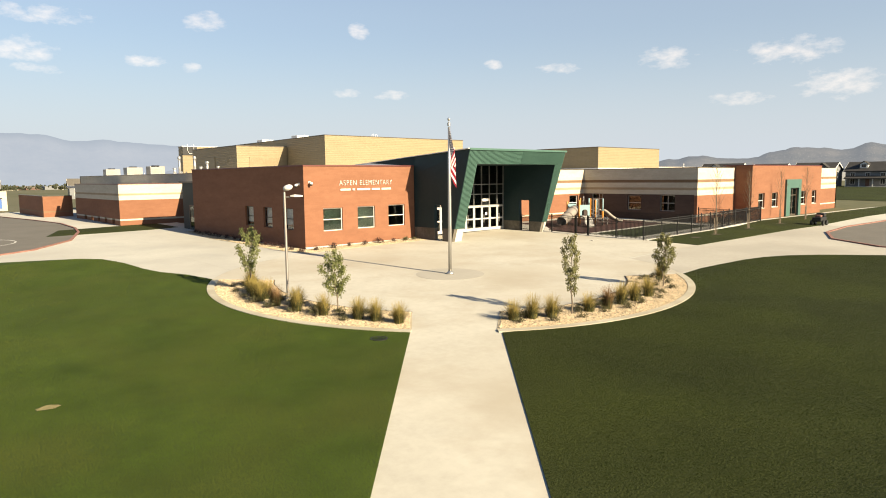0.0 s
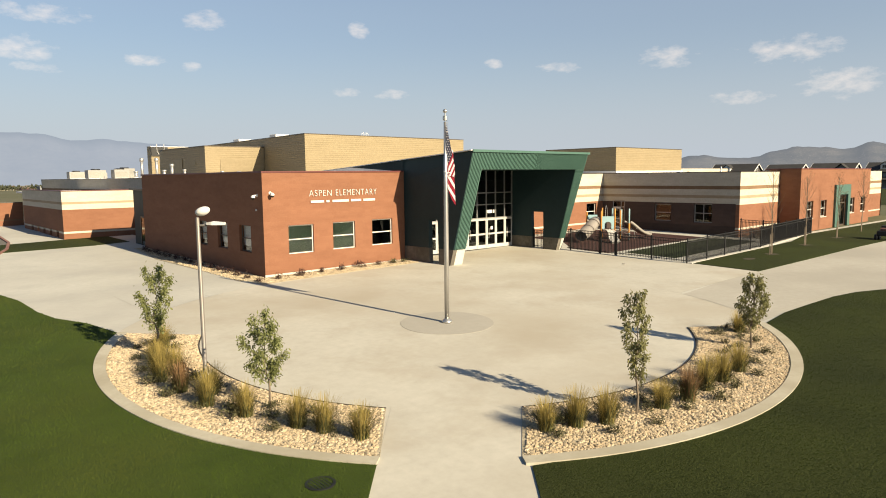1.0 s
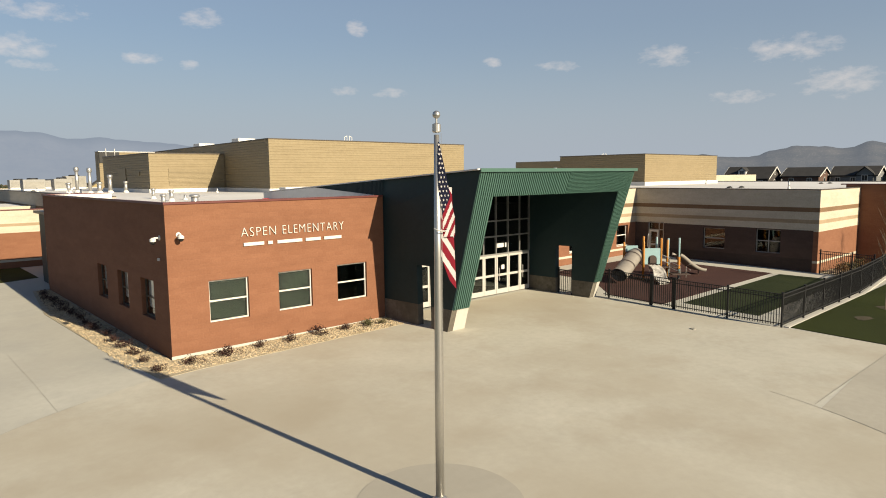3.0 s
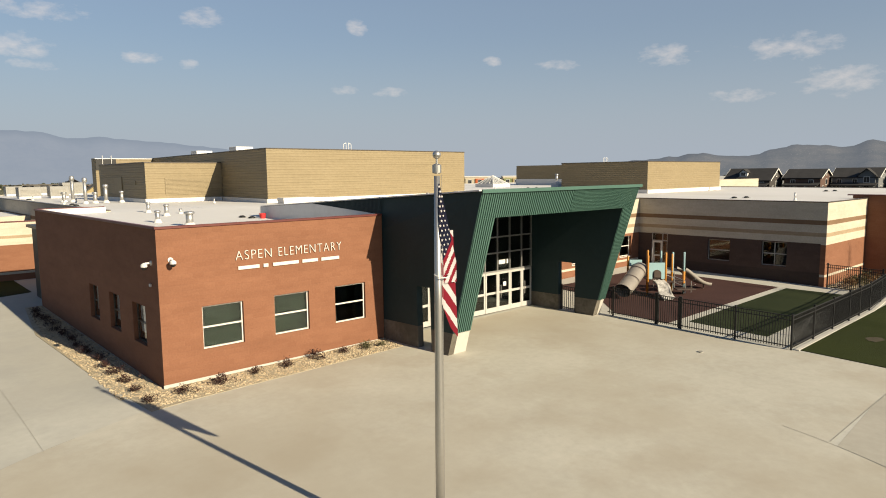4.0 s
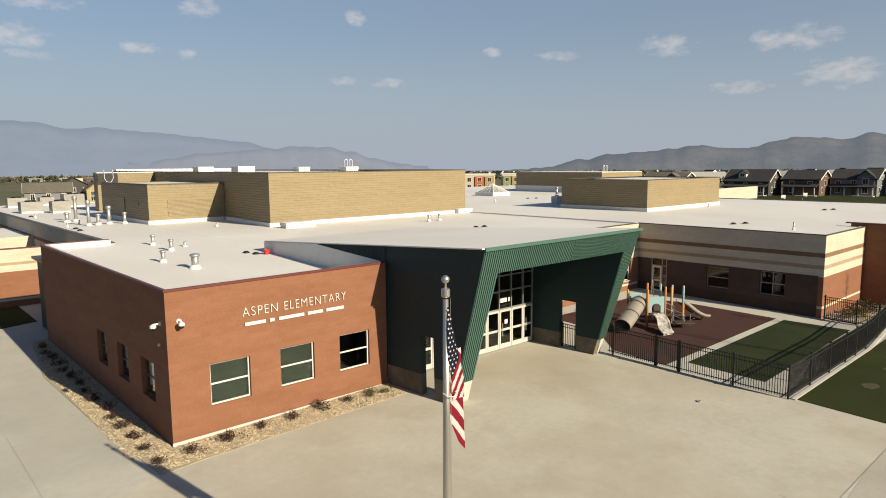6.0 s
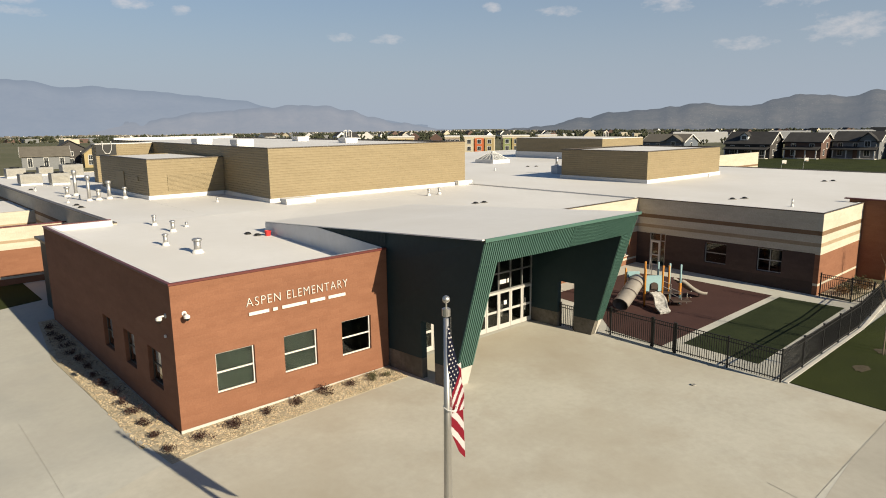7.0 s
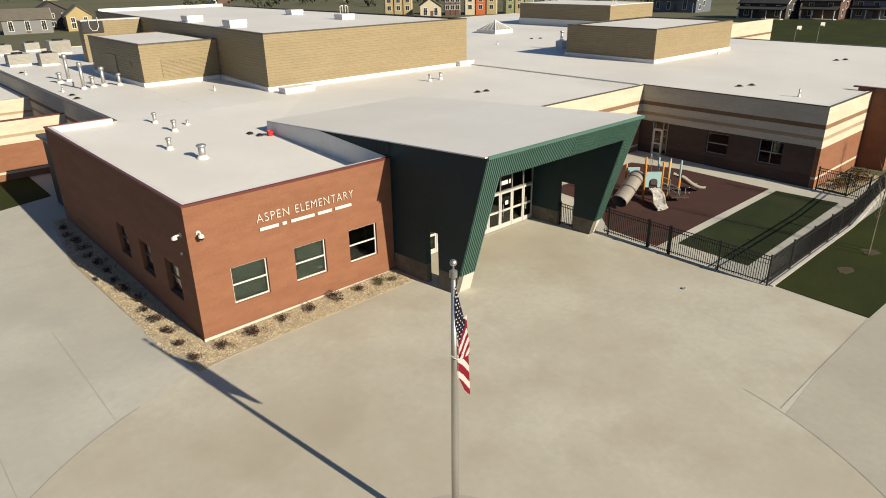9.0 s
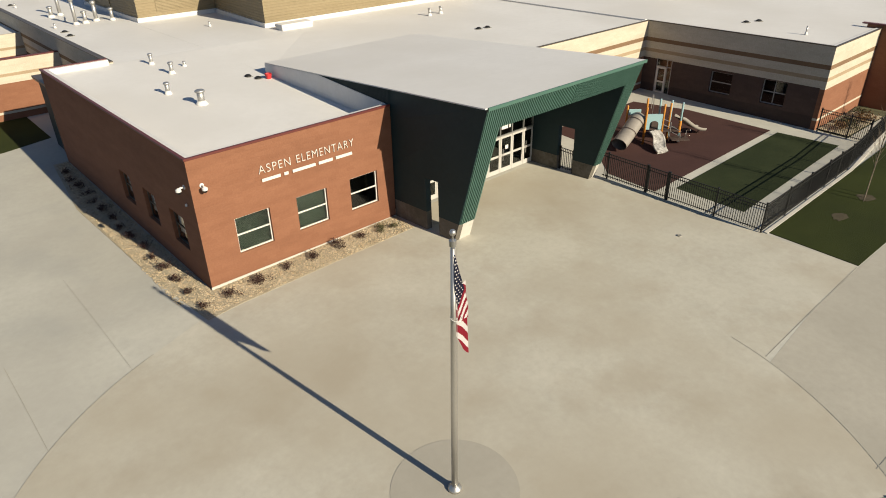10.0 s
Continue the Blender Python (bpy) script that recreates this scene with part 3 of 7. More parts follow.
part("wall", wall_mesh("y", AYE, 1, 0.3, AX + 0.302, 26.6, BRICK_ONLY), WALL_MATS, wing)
for i, (a, b, c, d) in enumerate(front_w):
    window(wing, "y", AY, -1, a, b, c, d, 1, 0, shade=(1.0, 1.0, 0.0)[i], sill=False, deep=0.1)
for a, b, c, d in side_w:
    window(wing, "x", AX, -1, a, b, c, d, 1, 0, shade=0.8, sill=False, cloth=M_BLIND, frame=M_COPING)
room(wing, "y", AY, -1, 23.6, 33.0, 0.2, 3.2, 4.0)
room(wing, "x", AX, -1, 44.0, 52.0, 0.2, 3.2, 4.0)
coping(wing, [(AX - 0.04, AXE, AY - 0.04, AY + 0.1, 5.62, 5.71), (AX - 0.04, AX + 0.1, AY + 0.103, AYE + 0.04, 5.62, 5.71), (AX + 0.103, 26.7, AYE - 0.1, AYE + 0.04, 5.62, 5.71)], M_COPING_RED, "dark red metal coping")
bm = bmesh.new()
prof = [(AY + 0.3, 4.75), (AYE - 0.302, 5.358)]
for y0, z0, y1, z1 in [(a[0], a[1], b[0], b[1]) for a, b in zip(prof, prof[1:])]:
    lo = [bm.verts.new(p) for p in ((AX + 0.3, y0, z0), (AXE, y0, z0), (AXE, y1, z1), (AX + 0.3, y1, z1))]
    hi = [bm.verts.new((v.co.x, v.co.y, v.co.z - 0.3)) for v in lo]
    bm.faces.new(lo)
    bm.faces.new(hi[::-1])
    for i in range(4):
        bm.faces.new((lo[i], hi[i], hi[(i + 1) % 4], lo[(i + 1) % 4]))
bmesh.ops.remove_doubles(bm, verts=bm.verts, dist=0.0005)
box(bm, 26.62, AXE, AYE - 0.302, AYE - 0.002, 5.1, 5.358)
part("roof", bm, M_ROOF, wing, "white roof membrane")
part("flashing", boxes((AX + 0.302, 26.7, AYE - 0.34, AYE - 0.302, 5.36, 5.618), (AX + 0.302, AX + 0.34, AY + 0.35, AYE - 0.345, 4.8, 5.618), (AX + 0.104, AXE, AY + 0.104, AY + 0.35, 5.622, 5.665), (AX + 0.104, AX + 0.34, AY + 0.352, AYE - 0.104, 5.622, 5.665), (AX + 0.342, 26.7, AYE - 0.34, AYE - 0.104, 5.622, 5.665)), M_FLASH, wing, "white parapet flashing")
part("footing", boxes((AX - 0.02, AXE - 0.02, AY - 0.03, AY - 0.002, -0.8, 0.14)), M_CONC_PALE, wing, "pale concrete footing")


def lettering(parent, text, x, y, z, cap, width):
    """One word of raised letters, its left edge at x and its foot at z."""
    cu = bpy.data.curves.new("lettering", "FONT")
    cu.body, cu.size, cu.extrude, cu.space_character = text, 1.0, 0.02, 1.16
    cu.offset = -0.02
    tmp = new("lettering_tmp", cu)
    bpy.context.view_layer.update()
    me = bpy.data.meshes.new_from_object(tmp.evaluated_get(bpy.context.evaluated_depsgraph_get()))
    bpy.data.objects.remove(tmp)
    xs_ = [v.co.x for v in me.vertices]
    zs_ = [v.co.y for v in me.vertices]
    sx, sz = width / (max(xs_) - min(xs_)), cap / (max(zs_) - min(zs_))
    x_lo, z_lo = min(xs_), min(zs_)
    for v in me.vertices:
        p = v.co.copy()
        v.co = (x + (p.x - x_lo) * sx, y - 0.03 - p.z, z + (p.y - z_lo) * sz)
    bm = bmesh.new()
    bm.from_mesh(me)
    return part("lettering", bm, M_WHITE_FRAME, parent, "white raised letters reading " + text)


lettering(wing, "ASPEN", 25.96, AY, 4.3, 0.34, 1.46)
lettering(wing, "ELEMENTARY", 27.72, AY, 4.3, 0.34, 2.89)
bar_rows = [(0.0, 0.85), (1.02, 0.2), (1.42, 1.12), (2.7, 0.72), (3.58, 0.86)]
for dx, w in bar_rows:
    part("sign_bar", boxes((26.05 + dx, 26.05 + dx + w, AY - 0.05, AY - 0.01, 3.93, 4.06), bev=0.005), M_WHITE_FRAME, wing, "plain white bar")

# ---------------------------------------------------------------- green entrance portal
PX0, PX1, PI0, PI1 = 32.78, 43.81, 33.95, 42.78
LEAN_T = (33.65, 6.75)
SLOPE = 0.309
LEFT_SPLAY, RIGHT_SPLAY = (0.16, 0.3), (0.04, 0.42)


def lean_y(z):
    return LEAN_T[0] + (LEAN_T[1] - z) * SLOPE


def roof_z(y):
    return 6.75 - 0.0625 * (y - LEAN_T[0])


def splay(bm, amounts):
    """The side walls turn slightly inwards towards the front and the foot."""
    for v in bm.verts:
        v.co.x += max(0.0, 39.6 - v.co.y) / 5.9 * (amounts[0] + amounts[1] * (6.75 - v.co.z) / 6.75)


def edge_x(top, foot, z):
    return top + (foot - top) * (6.75 - z) / 6.75


LEG_L = ((32.95, 33.16), (33.95, 34.07))
LEG_R = ((42.82, 43.12), (43.81, 43.64))


portal = thing("entrance_portal", (PX0, 36.0, 0), "slanting dark green metal entrance portal with a white sloping roof", "entrance")


def portal_side(x0, x1, op, back, amounts):
    """One thick side wall with a leaning front edge and a doorway through it."""
    out_lo, out_lo2, out_hi = bmesh.new(), bmesh.new(), bmesh.new()

    def yz(bm, pts):
        a = [bm.verts.new((x0, y, z)) for y, z in pts]
        b = [bm.verts.new((x1, y, z)) for y, z in pts]
        n = len(pts)
        for i in range(n):
            bm.faces.new((a[i], a[(i + 1) % n], b[(i + 1) % n], b[i]))
        bm.faces.new(a)
        bm.faces.new(b[::-1])

    ya, yb, zt = op
    yz(out_lo, [(lean_y(-0.8), -0.8), (ya, -0.8), (ya, 1.0), (lean_y(1.0), 1.0)])
    yz(out_lo2, [(yb, -0.8), (39.6, -0.8), (39.6, 1.0), (yb, 1.0)])
    yz(out_hi, [(lean_y(1.0), 1.003), (ya, 1.003), (ya, zt), (lean_y(zt), zt)])
    yz(out_hi, [(yb, 1.003), (39.6, 1.003), (39.6, zt), (yb, zt)])
    yz(out_hi, [(lean_y(zt), zt), (39.6, zt), (39.6, 5.0), (back, 5.0), (back, roof_z(back)), (39.6, roof_z(39.6)), (LEAN_T[0], LEAN_T[1])])
    for bm in (out_lo, out_lo2, out_hi):
        splay(bm, amounts)
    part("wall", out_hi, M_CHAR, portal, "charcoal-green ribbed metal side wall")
    part("stem_wall", out_lo, M_STEM, portal, "grey concrete stem wall")
    part("stem_wall", out_lo2, M_STEM, portal, "grey concrete stem wall")


THIN = 0.3
portal_side(PX0, PX0 + THIN, (36.66, 37.45, 2.74), 50.93, LEFT_SPLAY)
portal_side(PI1, PI1 + THIN, (36.72, 37.76, 2.78), 50.0, RIGHT_SPLAY)


def lean_solid(bm, left, right, z0, z1, d0, d1):
    """A solid on the leaning front: its sides run between the given top and foot places, its depth from d0 to d1 behind the plane."""
    vs = [bm.verts.new((edge_x(*side, z), lean_y(z) + d, z)) for z in (z0, z1) for side, d in ((left, d0), (right, d0), (right, d1), (left, d1))]
    for f in ((3, 2, 1, 0), (4, 5, 6, 7), (0, 1, 5, 4), (1, 2, 6, 5), (2, 3, 7, 6), (3, 0, 4, 7)):
        bm.faces.new([vs[i] for i in f])


def inset(leg, a, b):
    return tuple(v + a for v in leg[0]), tuple(v + b for v in leg[1])


for leg, a, b in ((LEG_L, 0.012, -0.004), (LEG_R, 0.305, -0.012)):
    left, right = inset(leg, a, b)
    bm = bmesh.new()
    lean_solid(bm, left, right, -0.8, 1.0, 0.001, 0.62)
    part("leg_base", bm, M_CONC_PALE, portal, "pale concrete leg base")
    bm = bmesh.new()
    lean_solid(bm, left, right, 1.003, 5.699, 0.001, 0.62)
    part("leg", bm, M_CHAR, portal, "charcoal-green metal leg")
# vertical ribs on the outer side of the left wall
bm = bmesh.new()
yy = 39.7
while yy < 45.9:
    box(bm, PX0 - 0.005, PX0 - 0.001, yy, yy + 0.05, 5.73, roof_z(yy) - 0.03)
    yy += 0.1
part("rib", bm, M_CHAR, portal, "vertical ribs of the metal cladding", kind="stuff")
bm = bmesh.new()
prof = [(39.95, 4.6), (50.95, 4.9), (50.95, roof_z(50.95) - 0.01), (45.4, roof_z(45.4) - 0.01), (39.95, 5.68)]
a = [bm.verts.new((PX0 - 0.04, y, z)) for y, z in prof]
b = [bm.verts.new((PX0 - 0.01, y, z)) for y, z in prof]
for i in range(5):
    bm.faces.new((a[i], a[(i + 1) % 5], b[(i + 1) % 5], b[i]))
bm.faces.new(a)
bm.faces.new(b[::-1])
part("roof_flashing", bm, M_FLASH, portal, "white flashing along the portal wall")


HEAD = ((32.95, 33.16), (43.81, 43.64))
for nm, sides, z0, z1 in (("leg_panel", LEG_L, 1.0, 5.7), ("leg_panel", LEG_R, 1.0, 5.7), ("header_panel", HEAD, 5.703, 6.74)):
    bm = bmesh.new()
    lean_solid(bm, *sides, z0, z1, -0.03, -0.002)
    part(nm, bm, M_GREEN, portal, "green ribbed metal front panel")
    bm = bmesh.new()
    (lt, lf), (rt, rf) = sides
    wide = rt - lt
    d = 0.03
    while d < wide - 0.08:
        fine = nm == "header_panel" and d > 5.6
        w = 0.035 if fine else 0.06
        u, v = d / wide, (d + w) / wide
        lean_solid(bm, (lt + (rt - lt) * u, lf + (rf - lf) * u), (lt + (rt - lt) * v, lf + (rf - lf) * v), z0 + 0.002, z1 - 0.002, -0.075 if fine else -0.07, -0.028)
        d += 0.078 if fine else 0.12
    part("panel_rib", bm, M_GREEN, portal, "upright ribs of the green metal panel", kind="stuff")
bm = bmesh.new()
vs = []
for z in (5.7, 6.7):
    for x, d in ((PI0, -0.002), (PI1 + 0.03, -0.002), (PI1 + 0.03, -0.6), (PI0, -0.6)):
        vs.append(bm.verts.new((x, lean_y(z) - d, z)))
for f in ((3, 2, 1, 0), (4, 5, 6, 7), (0, 1, 5, 4), (1, 2, 6, 5), (2, 3, 7, 6), (3, 0, 4, 7)):
    bm.faces.new([vs[i] for i in f])
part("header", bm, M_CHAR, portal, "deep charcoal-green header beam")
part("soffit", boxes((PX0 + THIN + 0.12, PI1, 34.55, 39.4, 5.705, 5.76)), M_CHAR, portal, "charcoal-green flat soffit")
bm = bmesh.new()
prism(bm, [(PX0 - 0.045, 33.58), (PX1 + 0.05, 33.58), (PX1 + 0.05, 50.9), (PX0 - 0.045, 50.9)], lambda x, y: roof_z(y) + 0.005, lambda x, y: roof_z(y) + 0.055)
part("roof", bm, M_ROOF, portal, "white membrane on the sloping roof")
part("roof_edge", boxes((PX0 + 0.1, PX1 + 0.07, 33.52, 33.577, 6.68, 6.82)), M_GREEN, portal, "green metal roof edge")

# glazed entrance wall
entry = thing("entrance_glazing", (38.1, 39.5, 0.25), "tall glazed entrance screen with white framed double doors", "doors")
FL = 0.26
cols = [33.51 + 0.94 * i for i in range(10)] + [42.76]
bm = bmesh.new()
for x in cols:
    box(bm, x - 0.03, x + 0.03, 39.490, 39.610, 2.38, 5.69)
for z in (2.38, 3.33, 4.15):
    box(bm, PX0 + THIN, PI1, 39.495, 39.605, z - 0.035, z + 0.035)
part("mullion", bm, M_STEEL, entry, "slim silver mullions")
for i in range(len(cols) - 1):
    for z0, z1 in ((2.415, 3.295), (3.365, 4.115), (4.185, 5.68)):
        part("pane", boxes((cols[i] + 0.03, cols[i + 1] - 0.03, 39.540, 39.550, z0, z1)), M_GLASS, entry)
for i in range(len(cols) - 1):
    a, b = cols[i], cols[i + 1]
    bm = boxes((a + 0.01, a + 0.11, 39.480, 39.540, FL, 2.34), (b - 0.11, b - 0.01, 39.480, 39.540, FL, 2.34), (a + 0.112, b - 0.112, 39.482, 39.538, FL, FL + 0.25), (a + 0.112, b - 0.112, 39.482, 39.538, 2.22, 2.34), (a + 0.112, b - 0.112, 39.482, 39.538, 1.2, 1.32))
    leaf = part("door_leaf", bm, M_DOOR, entry, "white framed glass door leaf")
    part("pane", boxes((a + 0.1, b - 0.1, 39.505, 39.515, FL + 0.22, 1.21)), M_GLASS, leaf)
    part("pane", boxes((a + 0.1, b - 0.1, 39.505, 39.515, 1.31, 2.24)), M_GLASS, leaf)
    bm = bmesh.new()
    hx = b - 0.17 if i % 2 == 0 else a + 0.17
    tube(bm, (hx, 39.420, 0.95), (hx, 39.420, 1.65), 0.018, n=8)
    tube(bm, (hx, 39.420, 1.0), (hx, 39.480, 1.0), 0.014, n=6)
    tube(bm, (hx, 39.420, 1.6), (hx, 39.480, 1.6), 0.014, n=6)
    part("pull_handle", bm, M_STEEL, leaf, "steel pull handle")
for dx, w in ((0.0, 0.5), (0.6, 0.12)):
    part("sign_bar", boxes((40.2 + dx, 40.2 + dx + w, 39.525, 39.536, 2.72, 2.95)), M_WHITE, entry, "plain white bar")
part("notice", boxes((40.5, 40.73, 39.494, 39.502, 1.55, 1.78)), M_WHITE, entry, "small white notice on the glass")
part("jamb_panel", boxes((42.77, PI1 + 0.0, 39.500, 39.600, FL - 0.05, 5.69)), M_CHAR, entry, "charcoal metal jamb panel")
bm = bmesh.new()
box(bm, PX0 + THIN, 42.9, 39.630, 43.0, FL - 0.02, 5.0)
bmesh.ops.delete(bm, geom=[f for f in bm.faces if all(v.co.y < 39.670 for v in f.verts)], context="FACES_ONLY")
part("lobby", bm, M_DARK, entry, "entrance lobby behind the glass, coloured dark to look dim")

# ---------------------------------------------------------------- main block and classroom wings
main = thing("main_building", (44.0, 43.14, 0), "long flat-roofed school block with cream and brown banded walls", "building")
lw = [(51.3, 52.8, 1.2, 2.7), (57.05, 58.55, 1.2, 2.7)]
part("wall", wall_mesh("y", 43.14, -1, 0.3, PI1 + THIN + 0.01, 59.9, MAIN_STRIPES, lw), WALL_MATS, main, "sunlit cream banded wall over red-brown brick")
for o in lw:
    window(main, "y", 43.14, -1, *o, 1, 0)
room(main, "y", 43.14, -1, 49, 58.8, 0.3, 3.2, 4.0)
door_o = (40.77, 42.07, 0.3, 2.95)
rw = [(36.2, 37.76, 1.28, 2.72), (32.54, 34.12, 1.26, 2.82)]
part("wall", wall_mesh("x", 59.6, -1, 0.3, 30.59, 43.14, CLASS_STRIPES, rw + [door_o]), CLASS_MATS, main, "shaded cream banded wall over brick coloured darker for its shade")
for o in rw:
    window(main, "x", 59.6, -1, *o, 1, 1 if o[0] < 33 else 0, frame=M_FRAME_GREY_SHADED, sill=False)
room(main, "x", 59.6, -1, 31.3, 42.6, 0.28, 3.2, 4.0)
part("wall", wall_mesh("y", 30.29, -1, 0.3, 59.6, 67.43, STRIPES), WALL_MATS, main, "sunlit cream banded end wall")
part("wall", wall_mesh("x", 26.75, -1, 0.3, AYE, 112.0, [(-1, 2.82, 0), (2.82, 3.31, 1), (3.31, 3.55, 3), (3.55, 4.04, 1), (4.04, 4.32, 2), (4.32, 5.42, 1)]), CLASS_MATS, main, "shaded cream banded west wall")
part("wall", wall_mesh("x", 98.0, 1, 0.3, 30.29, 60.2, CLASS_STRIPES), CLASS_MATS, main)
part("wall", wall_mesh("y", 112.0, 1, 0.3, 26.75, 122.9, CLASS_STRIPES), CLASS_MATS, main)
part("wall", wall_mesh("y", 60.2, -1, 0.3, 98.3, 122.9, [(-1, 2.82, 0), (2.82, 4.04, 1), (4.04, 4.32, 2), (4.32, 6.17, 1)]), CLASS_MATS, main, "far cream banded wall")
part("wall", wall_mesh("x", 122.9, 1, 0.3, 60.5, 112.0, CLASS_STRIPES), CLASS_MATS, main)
coping(main, [(PX1 + 0.08, 59.56, 43.1, 43.24, 5.42, 5.48), (59.56, 59.7, 30.395, 43.24, 5.423, 5.483), (59.56, 67.4, 30.25, 30.392, 5.42, 5.48), (26.71, 27.07, AYE + 0.05, 112.0, 5.42, 5.48), (97.7, 98.04, 30.7, 60.2, 5.42, 5.48)], M_COPING, "dark bronze metal coping")
part("roof", boxes((27.05, PX0 - 0.06, AYE, 112, 5.1, 5.355), (PX0 - 0.055, 59.7, 58.5, 112, 5.1, 5.357), (40.0, 59.7, 50.96, 58.497, 5.1, 5.356), (PX1 + 0.06, 59.7, 43.44, 50.955, 5.1, 5.359)), M_ROOF, main, "white roof membrane")
bm = bmesh.new()
prism(bm, [(PX0 - 0.055, 50.96), (39.997, 50.96), (39.997, 58.497), (PX0 - 0.055, 58.497)], 4.8, lambda x, y: 5.115 if x < 33 and y < 51 else 5.356)
part("roof", bm, M_ROOF, main, "white roof membrane falling towards the office wing")
part("roof", boxes((59.9, 97.7, 30.59, 112, 5.1, 5.40), (97.703, 122.6, 60.5, 112, 5.1, 5.398)), M_ROOF, main, "white roof membrane")
part("flashing", boxes((PX1 + 0.08, 59.56, 43.243, 43.46, 5.3, 5.45), (59.703, 59.92, 30.61, 43.243, 5.3, 5.452), (59.703, 67.4, 30.395, 30.608, 5.3, 5.45)), M_FLASH, main, "white parapet flashing")
part("roof_curb", boxes((59.6, 59.89, 43.47, 62.0, 5.3, 5.46)), M_FLASH, main, "low white curb between two roofs")
# play yard door: a glazed leaf with a sidelight and a transom
dr = part("door", boxes(slab("x", 59.6, -1, -0.12, -0.05, 40.79, 40.85, 0.3, 2.93), slab("x", 59.6, -1, -0.12, -0.05, 41.99, 42.05, 0.3, 2.93), slab("x", 59.6, -1, -0.118, -0.052, 40.85, 41.99, 2.87, 2.93),
          slab("x", 59.6, -1, -0.118, -0.052, 40.85, 41.99, 2.33, 2.39), slab("x", 59.6, -1, -0.116, -0.054, 41.16, 41.22, 0.3, 2.87)), M_FRAME_GREY_SHADED, main, "grey framed glass door to the play yard")
part("door_leaf", boxes(slab("x", 59.6, -1, -0.112, -0.048, 41.225, 41.34, 0.32, 2.325), slab("x", 59.6, -1, -0.112, -0.048, 41.87, 41.985, 0.32, 2.325), slab("x", 59.6, -1, -0.11, -0.05, 41.34, 41.87, 2.2, 2.325), slab("x", 59.6, -1, -0.11, -0.05, 41.34, 41.87, 0.32, 0.55), slab("x", 59.6, -1, -0.11, -0.05, 41.34, 41.87, 1.2, 1.3)), M_WHITE_FRAME, dr, "white framed door leaf")
part("pane", boxes(slab("x", 59.6, -1, -0.09, -0.08, 40.84, 42.0, 0.32, 2.88)), M_GLASS, dr)

# brown brick end block
BX, BXE, BY = 67.43, 86.8, 28.55
block = thing("brick_end_block", (BX, BY, 0), "red-brown brick end block with a green framed doorway", "building")
bw = [(69.1, 70.6, 1.3, 2.8), (72.5, 74.0, 1.3, 2.8), (80.6, 82.0, 1.3, 2.8), (84.0, 85.4, 1.3, 2.8)]
bd = (77.0, 79.4, 0.1, 3.2)
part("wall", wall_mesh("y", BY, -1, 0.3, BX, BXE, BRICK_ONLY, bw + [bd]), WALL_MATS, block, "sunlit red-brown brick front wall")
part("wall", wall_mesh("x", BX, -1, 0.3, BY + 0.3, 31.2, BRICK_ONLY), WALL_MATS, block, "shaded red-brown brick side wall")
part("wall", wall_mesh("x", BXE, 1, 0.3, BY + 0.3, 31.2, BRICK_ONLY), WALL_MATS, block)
for o in bw:
    window(block, "y", BY, -1, *o, 1, 0)
room(block, "y", BY, -1, BX + 0.4, BXE - 0.2, 0.1, 3.2, 4.0)
coping(block, [(BX - 0.04, BXE + 0.04, BY - 0.04, BY + 0.32, 5.62, 5.7), (BX - 0.04, BX + 0.32, BY + 0.323, 31.54, 5.62, 5.7), (BXE - 0.3, BXE + 0.04, BY + 0.323, 31.54, 5.62, 5.7)], M_COPING_RED, "dark red metal coping")
part("roof", boxes((BX + 0.3, BXE - 0.3, BY + 0.3, 31.2, 5.1, 5.41)), M_ROOF, block, "white roof membrane")
part("door_surround", boxes((75.9, 77.0, BY - 0.19, BY - 0.01, 0, 4.15), (79.4, 80.1, BY - 0.19, BY - 0.01, 0, 4.15), (77.0, 79.4, BY - 0.188, BY - 0.012, 3.2, 4.148)), M_GREEN, block, "green metal door surround")
bm = boxes((77.02, 77.12, BY + 0.08, BY + 0.16, 0.1, 3.15), (78.15, 78.25, BY + 0.08, BY + 0.16, 0.1, 3.15), (79.28, 79.38, BY + 0.08, BY + 0.16, 0.1, 3.15), (77.12, 79.28, BY + 0.082, BY + 0.158, 2.35, 2.45), (77.12, 79.28, BY + 0.082, BY + 0.158, 3.07, 3.15), (77.12, 79.28, BY + 0.082, BY + 0.158, 0.1, 0.3))
dd = part("door", bm, M_COPING, block, "dark framed glass double door")
part("pane", boxes((77.1, 79.3, BY + 0.115, BY + 0.125, 0.3, 3.1)), M_GLASS, dd)
tail = thing("far_wing", (87.0, 30.3, 0), "cream banded end of the classroom wing", "building")
part("wall", wall_mesh("y", 30.29, -1, 0.3, BXE + 0.1, 98.0, STRIPES), WALL_MATS, tail, "sunlit cream banded wall")

# ---------------------------------------------------------------- raised halls over the roof
gym = thing("gymnasium_hall", (39.0, 62.0, 5.36), "tall tan metal-clad gymnasium hall rising over the white roof", "building")
TURN = 3.3
ribbed_block(gym, 38.95, 59.55, 62.01, 112.0, 5.66, 9.42, turn=TURN)
bm = bmesh.new()
prism(bm, [(38.83, 61.89), (59.66, 61.89), (59.66, 112.2), (38.83 + TURN, 112.2)], 5.3, 5.66)
part("base_flashing", bm, M_FLASH, gym, "white base flashing")
bm = bmesh.new()
prism(bm, [(39.2, 62.29), (59.3, 62.29), (59.3, 111.7), (39.2 + TURN, 111.7)], 9.0, 9.34)
part("roof", bm, M_ROOF, gym, "white roof membrane")
bm = bmesh.new()
